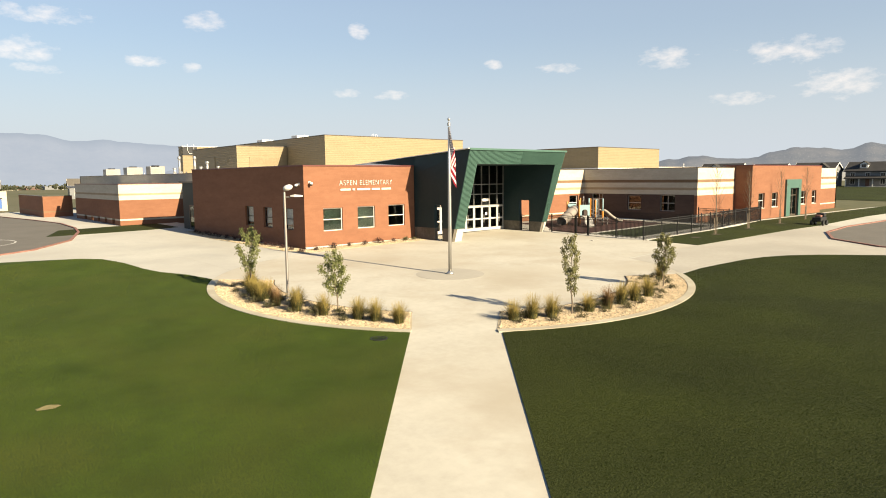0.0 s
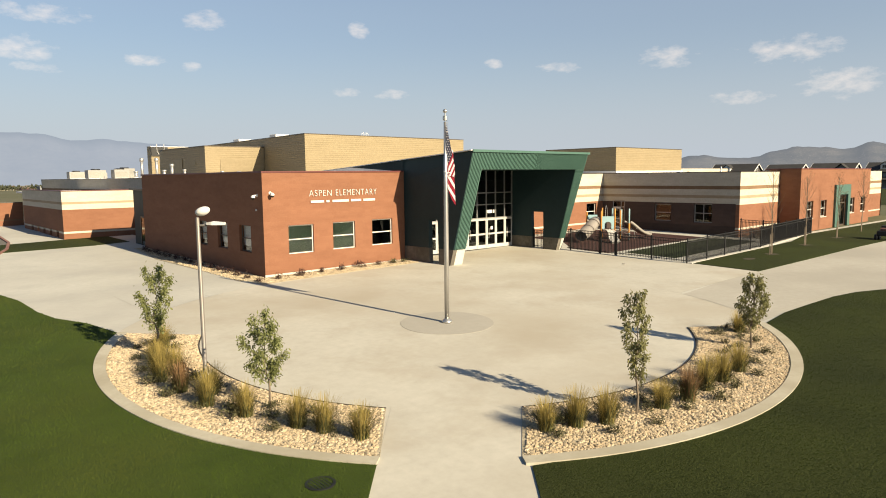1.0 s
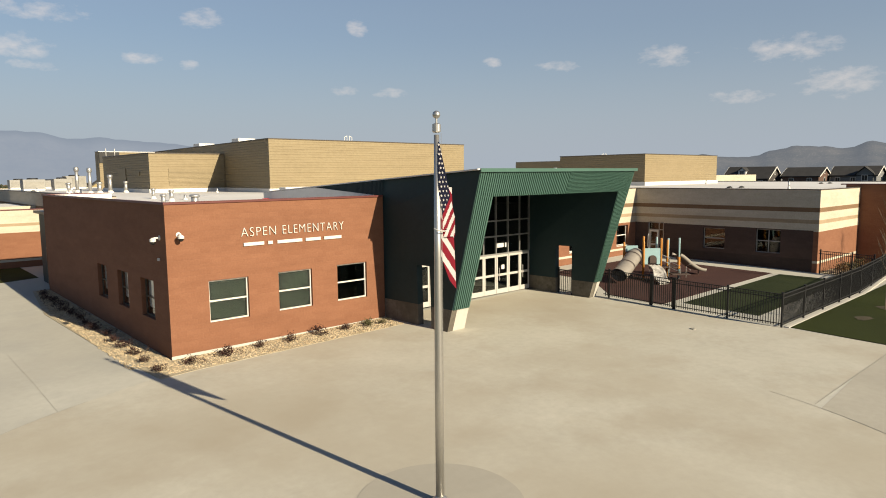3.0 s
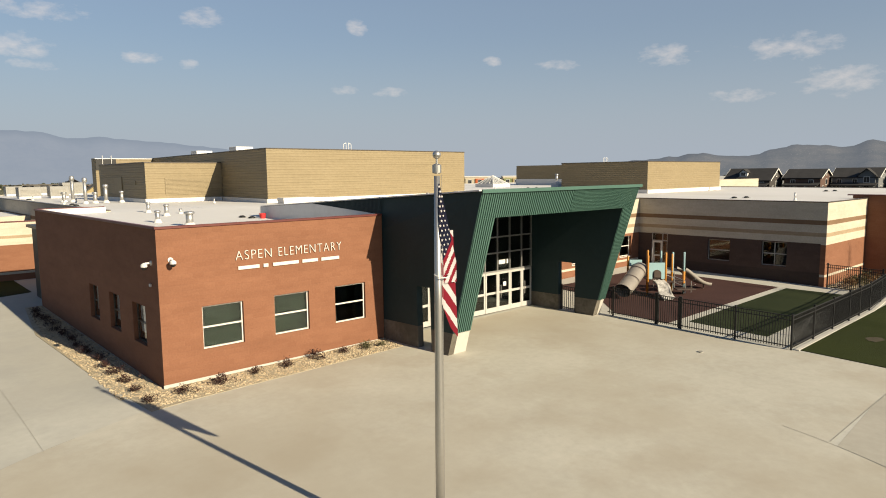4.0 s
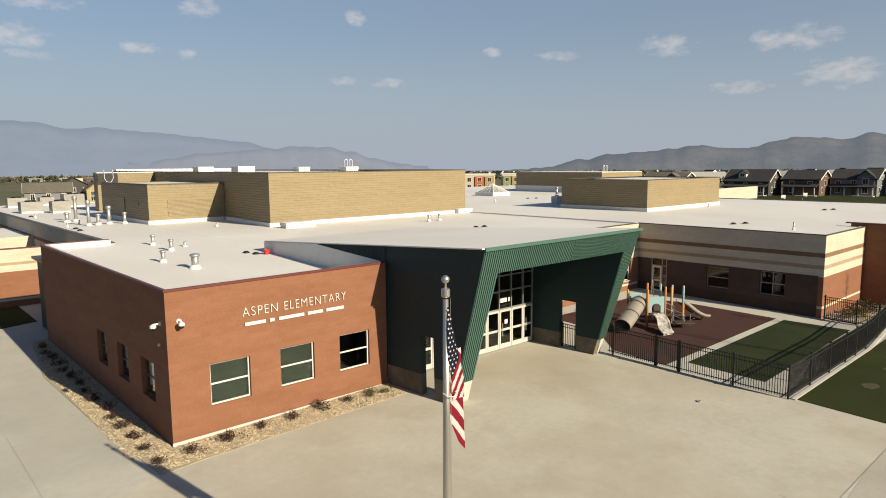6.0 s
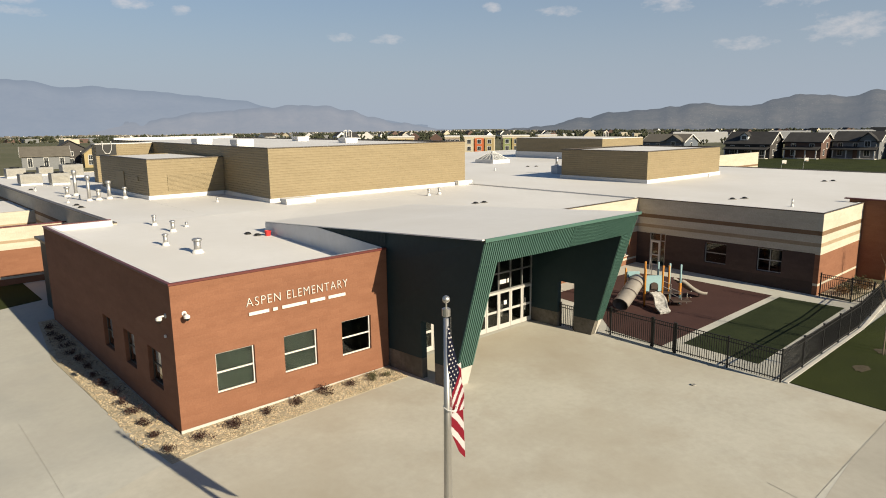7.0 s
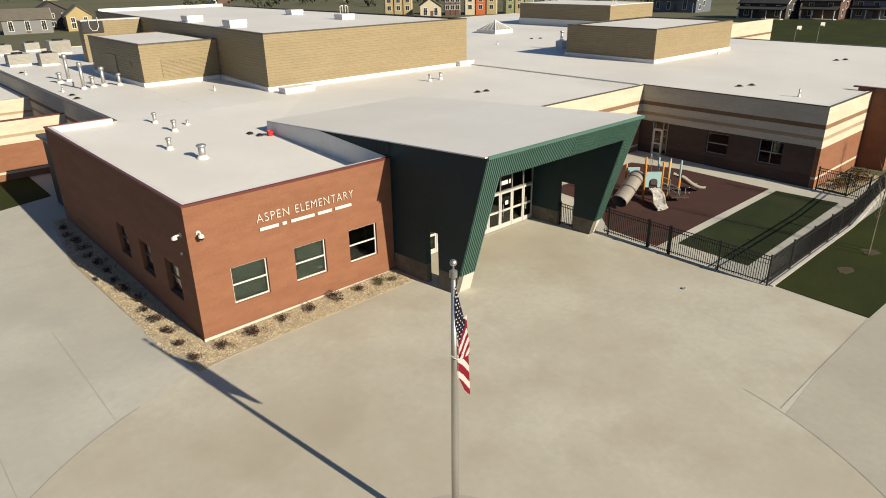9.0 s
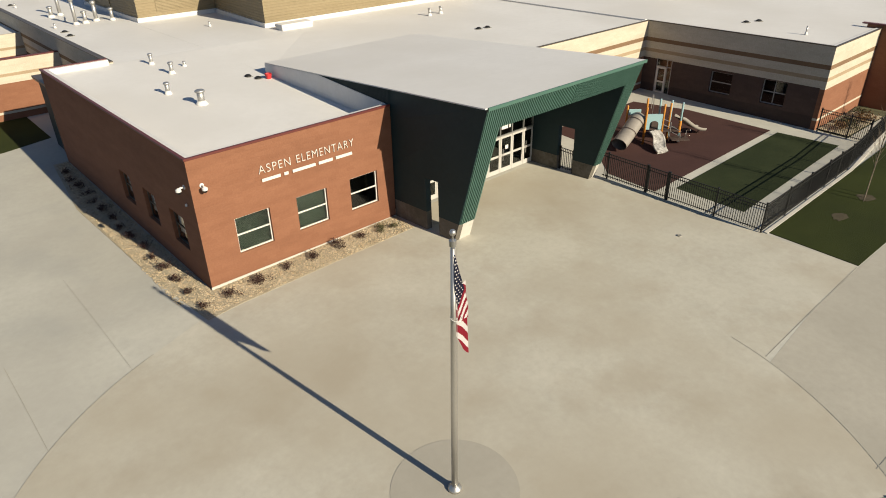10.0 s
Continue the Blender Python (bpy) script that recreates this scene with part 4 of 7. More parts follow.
prism(bm, [(38.9, 62.243), (39.18, 62.243), (39.18 + TURN, 112.05), (38.9 + TURN, 112.05)], 9.423, 9.49)
part("coping", bm, M_COPING, gym, "thin metal coping")
coping(gym, [(38.9, 59.6, 61.96, 62.24, 9.423, 9.49), (59.32, 59.6, 62.243, 112.05, 9.423, 9.49), (39.213 + TURN, 59.317, 111.75, 112.05, 9.423, 9.49)], M_COPING, "thin metal coping")
part("rear_parapet", boxes((39.23 + TURN, 59.28, 111.69, 112.04, 9.345, 9.7)), M_FLASH, gym, "low white rear parapet")
annex = thing("lower_hall", (33.2, 71.1, 5.36), "lower tan metal-clad hall beside the gymnasium", "building")
ribbed_block(annex, 33.2, 39.5, 71.3, 84.0, 5.66, 8.52)
part("base_flashing", boxes((33.08, 39.4, 71.18, 84.1, 5.3, 5.66)), M_FLASH, annex, "white base flashing")
part("roof", boxes((33.45, 39.6, 71.57, 83.8, 8.1, 8.47)), M_ROOF, annex, "white roof membrane")
coping(annex, [(33.15, 39.5, 71.25, 71.52, 8.523, 8.6), (33.15, 33.42, 71.523, 84.05, 8.523, 8.6)], M_COPING, "thin metal coping")
part("louvre", boxes(*[(34.7, 38.5, 71.24, 71.278, 5.95 + 0.105 * i, 6.04 + 0.105 * i) for i in range(13)]), M_TAN, annex, "tan ventilation louvre")
part("hatch", boxes((33.12, 33.17, 77.2, 79.4, 5.95, 7.4), bev=0.01), M_TAN, annex, "tan service hatch")
part("pipe_guard", boxes((33.12, 33.17, 73.6, 74.2, 6.75, 7.1), bev=0.01), M_TAN, annex, "small tan wall box")
rear = thing("rear_hall", (35.0, 92.3, 5.36), "upper tan metal-clad hall behind the lower hall", "building")
ribbed_block(rear, 35.1, 40.9, 92.4, 93.8, 5.4, 9.35)
part("screen", boxes((35.1, 37.1, 92.29, 92.375, 8.2, 9.33)), M_BLACK, rear, "black screened panel")
part("roof", boxes((35.05, 40.95, 92.35, 93.85, 9.353, 9.43)), M_ROOF, rear, "white roof membrane")
east = thing("east_hall", (70.9, 49.2, 5.4), "tan metal-clad box hall on the white classroom roof", "building")
ribbed_block(east, 70.89, 85.57, 49.16, 59.1, 5.74, 8.34)
part("base_flashing", boxes((70.77, 85.69, 49.04, 59.2, 5.35, 5.74)), M_FLASH, east, "white base flashing")
part("roof", boxes((71.15, 85.3, 49.42, 58.85, 8.0, 8.28)), M_ROOF, east, "white roof membrane")
coping(east, [(70.84, 85.62, 49.11, 49.39, 8.343, 8.41), (70.84, 71.12, 49.393, 59.15, 8.343, 8.41), (85.34, 85.62, 49.393, 59.15, 8.343, 8.41), (71.123, 85.337, 58.87, 59.15, 8.343, 8.41)], M_COPING, "thin metal coping")
back = thing("back_hall", (100.6, 74.2, 5.4), "second tan metal-clad box hall farther back on the roof", "building")
ribbed_block(back, 100.6, 112.0, 74.3, 91.5, 6.4, 8.6)
part("base_flashing", boxes((100.5, 112.1, 74.2, 91.6, 5.35, 6.4)), M_FLASH, back, "white base flashing")
part("roof", boxes((100.62, 111.98, 74.32, 91.48, 8.6, 8.66)), M_ROOF, back, "white roof membrane")

# walled service yard
yard = thing("service_yard_wall", (20.1, 69.8, 0), "cream and brick banded wall round a service yard", "wall")
YB = [(-1, 0.82, 0), (0.82, 0.98, 1), (0.98, 2.85, 0), (2.85, 3.3, 1), (3.3, 3.5, 3), (3.5, 4.4, 1)]
part("wall", wall_mesh("y", 69.8, -1, 0.3, 20.1, 26.75, YB), WALL_MATS, yard, "sunlit cream and brick banded wall")
vents = [(71.6 + 2.6 * i, 72.5 + 2.6 * i, 0.45, 1.0) for i in range(5)]
part("wall", wall_mesh("x", 20.1, -1, 0.3, 70.1, 86.5, YB, vents), WALL_MATS, yard, "shaded cream and brick banded wall with low openings")
coping(yard, [(20.06, 26.71, 69.76, 70.12, 4.4, 4.47), (20.06, 20.42, 70.123, 86.5, 4.4, 4.47)], M_COPING_RED, "dark red metal coping")
annex2 = thing("west_wing", (19.0, 80.5, 0), "cream banded wing behind the service yard", "building")
part("wall", wall_mesh("y", 80.5, -1, 0.3, 20.45, 26.75, [(-1, 2.6, 0), (2.6, 3.1, 1), (3.1, 3.3, 3), (3.3, 4.3, 1)]), WALL_MATS, annex2, "sunlit cream banded wall")
part("roof", boxes((20.45, 26.73, 80.8, 92.0, 4.0, 4.2)), M_ROOF, annex2, "white roof membrane")
low = thing("brick_enclosure", (17.8, 92.0, 0), "low dark brick refuse enclosure", "enclosure")
part("wall", wall_mesh("x", 17.8, -1, 0.3, 92.3, 107.0, [(-1, 1.0, 0), (1.0, 1.15, 2), (1.15, 2.95, 0)]), WALL_MATS, low, "shaded red-brown brick wall")
part("wall", wall_mesh("y", 92.0, -1, 0.3, 17.8, 21.0, [(-1, 1.0, 0), (1.0, 1.15, 2), (1.15, 2.95, 0)]), WALL_MATS, low, "red-brown brick end wall")
coping(low, [(17.76, 18.12, 91.96, 107.0, 2.95, 3.02), (18.123, 21.0, 91.96, 92.3, 2.95, 3.02)], M_COPING, "dark metal coping")

link = thing("entrance_link", (24.2, 59.2, 0), "low dark recessed side entrance behind the brick wing", "entrance")
part("wall", boxes((23.55, 26.73, 58.9, 62.3, -0.5, 4.5)), M_CHAR, link, "charcoal metal wall")
part("canopy", boxes((23.3, 26.73, 58.86, 62.5, 4.503, 4.66)), M_COPING, link, "thin dark canopy")
dl = part("door", boxes((23.480, 23.547, 59.5, 59.6, 0.2, 2.5), (23.480, 23.547, 60.6, 60.7, 0.2, 2.5), (23.482, 23.545, 59.6, 60.6, 2.4, 2.5)), M_COPING, link, "dark framed side door")
part("pane", boxes((23.510, 23.520, 59.6, 60.6, 0.25, 2.4)), M_GLASS, dl)


# ---------------------------------------------------------------- forecourt: flagpole, lamp, beds, fence, play yard
def on(x, y, dz=0.0):
    return (x, y, G(x, y) + dz)


# flagpole and flag
base = on(*POLE, 0.012)
fp = thing("flagpole", base, "tall silver aluminium flagpole on a round concrete pad", "flagpole")
bm = bmesh.new()
lathe(bm, [(0.2, 0.0), (0.2, 0.05), (0.17, 0.09), (0.12, 0.13), (0.1, 0.16)], base, 20)
part("base_collar", bm, M_ALU, fp, "flared aluminium collar", smooth=True)
bm = bmesh.new()
TOPZ = 7.37
lathe(bm, [(0.092, 0.1), (0.092, 2.6), (0.074, 5.2), (0.053, TOPZ - base[2])], base, 20)
part("shaft", bm, M_ALU, fp, "tapered silver shaft", smooth=True)
bm = bmesh.new()
lathe(bm, [(0.055, 0.04), (0.085, 0.06), (0.085, 0.2), (0.05, 0.22), (0.02, 0.23), (0.02, 0.32)], (POLE[0], POLE[1], TOPZ), 16)
part("truck", bm, M_ALU, fp, "pulley cap")
bm = bmesh.new()
bmesh.ops.create_uvsphere(bm, u_segments=20, v_segments=12, radius=0.078)
bmesh.ops.translate(bm, vec=(POLE[0], POLE[1], TOPZ + 0.39), verts=bm.verts)
part("finial", bm, M_ALU, fp, "round silver ball", smooth=True)
FD = Vector((0.75, -0.66, 0)).normalized()
bm = bmesh.new()
p0 = Vector((POLE[0], POLE[1], 0)) + FD * 0.09
tube(bm, (p0.x, p0.y, 7.4), (p0.x, p0.y, 1.0), 0.004, n=5)
part("halyard", bm, M_STEEL, fp, "white halyard rope")
bm = bmesh.new()
ring = [Vector((POLE[0] + 0.05, POLE[1] - 0.045, 5.5)) + Vector((0.135 * math.cos(k * 0.349), 0.135 * math.sin(k * 0.349), 0.03 * math.sin(k * 0.349))) for k in range(19)]
for a, b in zip(ring, ring[1:]):
    tube(bm, a, b, 0.011, n=5)
part("retainer_ring", bm, M_WHITE, fp, "white retainer ring")

M_FLAG_R = plain("flag_red", (0.13, 0.008, 0.016), 0.8, spec=0.1)
M_FLAG_W = plain("flag_white", (0.37, 0.35, 0.345), 0.8, spec=0.1)
M_FLAG_B = plain("flag_blue", (0.006, 0.007, 0.018), 0.8, spec=0.1)
FN = Vector((FD.y, -FD.x, 0))
CLOTH = Vector((POLE[0], POLE[1], 7.23))


def flag_upper(u, v):
    """The front fold: u from the pole outwards, v down; returns the point, and the cloth colour's index."""
    reach = 0.05 + 0.31 * min(1, v / 0.8)
    inner = 0.03
    out = inner + (reach - inner) * u
    down = 1.9 * v
    side = 0.07 + 0.035 * math.sin(9 * out + 4.0 * v) + 0.03 * math.sin(26 * out - 3 * v) * v - 0.10 * u * u * v - 0.75 * out
    q = (down - (1.5 - 2.2 * (out - 0.08))) / 0.72
    colour = 2 if q < 0 else (1 if int(q * 4.6) % 2 == 1 else 0)
    return CLOTH + FD * out + FN * side + Vector((0, 0, -down)), colour


def flag_lower(u, v):
    """The hanging rear fold below the starred field, stripes running steeply down."""
    reach = 0.30 + 0.08 * v
    inner = 0.02 + 0.22 * max(0.0, (v - 0.55) / 0.45) ** 1.5
    out = inner + (reach - inner) * u
    top, foot = 0.9, 2.8 + 0.2 * u
    down = top + (foot - top) * v
    side = 0.045 * math.sin(15 * out + 2.2 * v) - 0.07 * u * u - 0.75 * out + 0.012
    c = (down - 1.7 * (out - 0.02) - 1.40) / 0.21
    return CLOTH + FD * out + FN * side + Vector((0, 0, -down)), (0 if c % 2 < 1.15 else 1)


bm = bmesh.new()
for fold, nu, nv in ((flag_upper, 24, 110), (flag_lower, 26, 110)):
    grid = [[bm.verts.new(fold(i / nu, j / nv)[0]) for i in range(nu + 1)] for j in range(nv + 1)]
    for j in range(nv):
        for i in range(nu):
            f = bm.faces.new((grid[j][i], grid[j][i + 1], grid[j + 1][i + 1], grid[j + 1][i]))
            f.material_index = fold((i + 0.5) / nu, (j + 0.5) / nv)[1]
flag = thing("national_flag", (POLE[0], POLE[1], 4.3), "limp flag with red and white stripes and a blue starred field", "flag")
part("cloth", bm, [M_FLAG_R, M_FLAG_W, M_FLAG_B], flag, smooth=True)
bm = bmesh.new()
for r in range(15):
    for c in range(4):
        v, u = 0.03 + 0.048 * r, (c + (0.75 if r % 2 else 0.3)) / (1.2 + 0.2 * r)
        if u > 0.93 or u < 0.06:
            continue
        p, col = flag_upper(u, v)
        if col != 2 or flag_upper(min(1, u + 0.06), v + 0.012)[1] != 2:
            continue
        du = (flag_upper(u + 0.01, v)[0] - p).normalized()
        dv = (flag_upper(u, v + 0.005)[0] - p).normalized()
        nn = du.cross(dv).normalized()
        if nn.dot(FN) < 0:
            nn.negate()
        ring = []
        for k in range(10):
            a_, rr = math.pi / 2 + k * math.pi / 5, 0.030 if k % 2 == 0 else 0.014
            ring.append(bm.verts.new(p + nn * 0.006 + du * rr * math.cos(a_) - dv * rr * math.sin(a_)))
        bm.faces.new(ring)
part("star", bm, M_FLAG_W, flag, "small white stars", kind="stuff")

# area light post
lp = on(14.17, 25.8)
lamp = thing("area_light_post", lp, "slim bronze-grey light post with two heads beside the gravel bed", "lamp post")
M_POST = plain("bronze_grey_paint", (0.15, 0.135, 0.1162), 0.45, 0.2)
bm = bmesh.new()
lathe(bm, [(0.26, -0.1), (0.26, 0.12), (0.24, 0.15)], lp, 20)
part("footing", bm, M_CONC_PALE, lamp, "round concrete footing")
bm = bmesh.new()
lathe(bm, [(0.12, 0.15), (0.12, 0.18), (0.062, 0.22), (0.052, 4.62), (0.03, 4.66)], lp, 14)
part("pole", bm, M_POST, lamp, smooth=True)
ra = Vector((0.75, -0.66, 0))
bm = bmesh.new()
q = Vector(lp) + Vector((0, 0, 4.42))
tube(bm, q, q + ra * 0.28, 0.03, n=8)
part("arm", bm, M_POST, lamp)


def head_mesh(q, d, length, width, thick):
    bm = bmesh.new()
    side = Vector((-d.y, d.x, 0))
    pts = []
    for s, w, z0, z1 in ((0, 0.5, 0.0, 0.06), (0.35, 1.0, -0.01, thick), (1.0, 0.85, -0.01, thick * 0.6)):
        c = q + d * (length * s)
        pts.append([bm.verts.new(c + side * (width * w / 2 * k) + Vector((0, 0, z))) for k, z in ((-1, z0), (1, z0), (1, z1), (-1, z1))])
    for a, b in zip(pts, pts[1:]):
        for i in range(4):
            bm.faces.new((a[i], a[(i + 1) % 4], b[(i + 1) % 4], b[i]))
    bm.faces.new(pts[0])
    bm.faces.new(pts[-1][::-1])
    return bm


part("light_head", head_mesh(q + ra * 0.26 + Vector((0, 0, 0.02)), ra, 0.5, 0.26, 0.09), M_WHITE_FRAME, lamp, "flat pale light head")
bm = bmesh.new()
bmesh.ops.create_uvsphere(bm, u_segments=14, v_segments=10, radius=0.17)
for v in bm.verts:
    v.co.z *= 0.75
    v.co.x *= 1.25
bmesh.ops.rotate(bm, verts=bm.verts, cent=(0, 0, 0), matrix=Matrix.Rotation(radians(-38), 3, "Z") @ Matrix.Rotation(radians(-18), 3, "Y"))
bmesh.ops.translate(bm, vec=(lp[0] + 0.12, lp[1] - 0.1, lp[2] + 4.82), verts=bm.verts)
part("flood_head", bm, M_WHITE_FRAME, lamp, "rounded pale floodlight head", smooth=True)

# ---- planting
M_LEAF = surface("sapling_leaf", (0.12, 0.1387, 0.045), (0.2475, 0.2513, 0.105), 1.5, 9, 0.6, 0, 0.1, spec=0.3)
M_LEAF_DRY = surface("olive_leaf", (0.12, 0.12, 0.0488), (0.2325, 0.225, 0.0975), 1.5, 9, 0.65, 0, 0.1, spec=0.3)
translucent(M_LEAF, (0.165, 0.195, 0.045), 0.4)
translucent(M_LEAF_DRY, (0.195, 0.18, 0.06), 0.4)
M_BARK = surface("pale_bark", (0.0975, 0.075, 0.0525), (0.195, 0.1575, 0.1162), 3, 20, 0.9, 0, 0.4, 0.01)
M_STRAW = surface("straw_grass", (0.225, 0.1725, 0.045), (0.39, 0.3075, 0.105), 2, 12, 0.85, 0, 0.1, spec=0.15)
M_GRASSG = surface("green_grass_blade", (0.0413, 0.0488, 0.0165), (0.105, 0.0975, 0.0375), 2, 12, 0.8, 0, 0.1, spec=0.15)
translucent(M_STRAW, (0.375, 0.285, 0.09), 0.35)
M_SHRUB_RED = surface("dark_red_shrub", (0.021, 0.0105, 0.0097), (0.0562, 0.0255, 0.0195), 3, 15, 0.8, 0, 0.1, spec=0.2)
M_SHRUB = surface("grey_green_shrub", (0.0375, 0.0375, 0.018), (0.1125, 0.1013, 0.0488), 3, 15, 0.85, 0, 0.1, spec=0.15)
M_RUST = surface("rust_bloom", (0.1125, 0.0638, 0.03), (0.225, 0.135, 0.0638), 3, 15, 0.85, 0, 0.1, spec=0.15)
rng = random.Random(11)


def leaves(centres, count, spread, size, droop=0.3, seed=1):
    """Many small folded leaves round the given centres, as one mesh."""
    r = random.Random(seed)
    vs, fs = [], []
    for k in range(count):
        c = centres[k % len(centres)]
        p = Vector(c) + Vector((r.gauss(0, spread), r.gauss(0, spread), r.gauss(0, spread * 1.15)))
        d = Vector((r.uniform(-1, 1), r.uniform(-1, 1), r.uniform(-1, 0.6) - droop)).normalized()
        s = d.cross(Vector((r.uniform(-1, 1), r.uniform(-1, 1), r.uniform(-1, 1)))).normalized()
        l, w = size * r.uniform(0.7, 1.3), size * r.uniform(0.15, 0.25)
        n = len(vs)
        vs += [p, p + d * l * 0.5 + s * w, p + d * l, p + d * l * 0.5 - s * w]
        fs += [(n, n + 1, n + 2, n + 3)]
    bm = bmesh.new()
    bv = [bm.verts.new(v) for v in vs]
    for f in fs:
        bm.faces.new([bv[i] for i in f])
    return bm


def young_tree(x, y, h, crown_r, seed, mat, label, count=2400, size=0.105, clear=0.26):
    r = random.Random(seed)
    b = Vector(on(x, y, 0.02))
    t = thing("young_tree", b, label, "tree", "young trees in the gravel beds")
    bm = bmesh.new()
    pts = [b + Vector((r.uniform(-0.03, 0.03) * k, r.uniform(-0.03, 0.03) * k, h * 0.94 * k / 6)) for k in range(7)]
    for k in range(6):
        tube(bm, pts[k], pts[k + 1], 0.036 * (1 - k / 6.6), 0.036 * (1 - (k + 1) / 6.6), 7)
    part("trunk", bm, M_BARK, t, "slender pale trunk")
    tips = []
    bm = bmesh.new()
    for k in range(17):
        z = clear + (0.97 - clear) * k / 16
        i = min(5, int(z * 6))
        st = pts[i].lerp(pts[i + 1], z * 6 - i) if z < 1 else pts[-1]
        a_ = k * 2.4 + r.uniform(-0.4, 0.4)
        reach = crown_r * 0.85 * (0.45 + 0.75 * math.sin(math.pi * min(1, (z - clear) / (1.08 - clear)) ** 0.75)) * r.uniform(0.55, 1.15)
        mid = st + Vector((math.cos(a_) * reach * 0.55, math.sin(a_) * reach * 0.55, h * 0.06))
        end = mid + Vector((math.cos(a_ + 0.2) * reach * 0.45, math.sin(a_ + 0.2) * reach * 0.45, h * r.uniform(0.08, 0.2)))
        tube(bm, st, mid, 0.012, 0.008, 5)
        tube(bm, mid, end, 0.008, 0.003, 5)
        tips += [mid.lerp(end, 0.3), mid.lerp(end, 0.75), end]
    part("limb", bm, M_BARK, t, "thin upright limbs", kind="stuff")
    part("crown", leaves(tips, count, crown_r * 0.13, size, 0.6, seed + 5), mat, t, "loose crown of small narrow leaves", kind="stuff")


young_tree(13.8, 28.6, 2.65, 0.5, 3, M_LEAF, "young leafy tree in the gravel bed beside tall straw grass")
young_tree(14.38, 22.27, 2.15, 0.5, 7, M_LEAF, "young leafy tree with a drooping crown in the gravel bed")
young_tree(20.75, 15.69, 2.75, 0.38, 12, M_LEAF_DRY, "thin young tree with sparse olive leaves", 1700)
young_tree(28.5, 16.2, 2.25, 0.42, 19, M_LEAF_DRY, "young tree with dense olive leaves at the end of the bed", 2500)


def bare_sapling(x, y, h, seed, leafy):
    r = random.Random(seed)
    b = Vector(on(x, y, 0.02))
    t = thing("bare_sapling", b, "thin bare sapling tied between stakes on the lawn strip", "tree", "saplings on the lawn strip")
    bm = bmesh.new()
    tube(bm, b, b + Vector((0.03, 0, h * 0.5)), 0.035, 0.022, 7)
    tube(bm, b + Vector((0.03, 0, h * 0.5)), b + Vector((0, 0.04, h)), 0.022, 0.006, 7)
    part("trunk", bm, M_BARK, t, "pale bare trunk")
    bm = bmesh.new()
    tips = []
    for k in range(34):
        z = h * (0.3 + 0.66 * k / 34)
        st = b + Vector((0.02, 0.01, z))
        a_ = k * 2.4 + r.uniform(-0.5, 0.5)
        l = h * 0.17 * (1.1 - 0.6 * k / 34) * r.uniform(0.6, 1.2)
        e = st + Vector((math.cos(a_) * l * 0.55, math.sin(a_) * l * 0.55, l * 1.15))
        tube(bm, st, e, 0.010, 0.004, 5)
        e2 = e + Vector((math.cos(a_ + 0.7) * l * 0.2, math.sin(a_ + 0.7) * l * 0.2, l * 0.4))
        tube(bm, st.lerp(e, 0.6), e2, 0.006, 0.003, 4)
        tips += [e, e2]
    part("limb", bm, M_BARK, t, "thin bare limbs", kind="stuff")
    if leafy:
        part("crown", leaves(tips, leafy, 0.1, 0.08, 0.3, seed), M_RUST, t, "a few dry russet leaves", kind="stuff")
    for s in (-1, 1):
        bm = bmesh.new()
        tube(bm, b + Vector((0.45 * s, 0.1 * s, -0.05)), b + Vector((0.45 * s, 0.1 * s, 1.35)), 0.025, n=6)
        part("stake", bm, M_BARK, t, "short wooden stake")


bare_sapling(51.35, 24.55, 5.4, 2, 0)
bare_sapling(57.88, 24.74, 5.0, 3, 260)
bare_sapling(64.93, 24.82, 5.0, 4, 300)
bare_sapling(72.61, 25.24, 5.2, 5, 320)


def blades(n, h, spread, lean, width, seed):
    r = random.Random(seed)
    bm = bmesh.new()
    for k in range(n):
        a_ = r.uniform(0, 2 * math.pi)
        d = Vector((math.cos(a_), math.sin(a_), 0))
        s = Vector((-d.y, d.x, 0))
        p = d * r.uniform(0, spread * 0.35)
        hh, l = h * r.uniform(0.6, 1.08), lean * r.uniform(0.2, 1.1)
        prev = None
        for j in range(4):
            u = j / 3
            c = p + d * (l * u * u) + Vector((0, 0, hh * (u - 0.18 * u * u * (l / max(lean, 0.01)))))
            w = width * (1 - 0.75 * u)
            cur = (bm.verts.new(c + s * w), bm.verts.new(c - s * w))
            if prev:
                bm.faces.new((prev[0], prev[1], cur[1], cur[0]))
            prev = cur
    return bm


def tuft(x, y, h, seed, mat_top):
    t = thing("grass_clump", on(x, y, 0.02), "upright clump of straw-coloured feather grass in the gravel bed" if mat_top is M_STRAW else "upright clump of russet ornamental grass in the gravel bed", "grass clump", "grass clumps in the beds", turn=seed * 37.0)
    part("blade", blades(300, h * 0.6, 0.6, 0.42, 0.008, seed), M_GRASSG, t, "arching green-brown blades", local=True, kind="stuff")
    part("plume", blades(340, h * 0.95, 0.5, 0.34, 0.006, seed + 50), mat_top, t, "tall straw-coloured stems", local=True, kind="stuff")


TUFTS_L = [(13.35, 27.25), (13.13, 24.94), (13.26, 23.48), (13.67, 22.14), (14.28, 20.70), (14.58, 20.01), (15.00, 19.15), (14.3, 29.6), (13.05, 26.2), (13.55, 26.5), (13.6, 28.1), (13.75, 24.3)]
TUFTS_R = [(18.41, 16.60), (19.11, 16.28), (19.77, 15.88), (21.62, 15.51), (22.56, 15.29), (23.68, 15.38), (24.67, 15.39), (25.89, 15.45), (30.28, 17.38)]
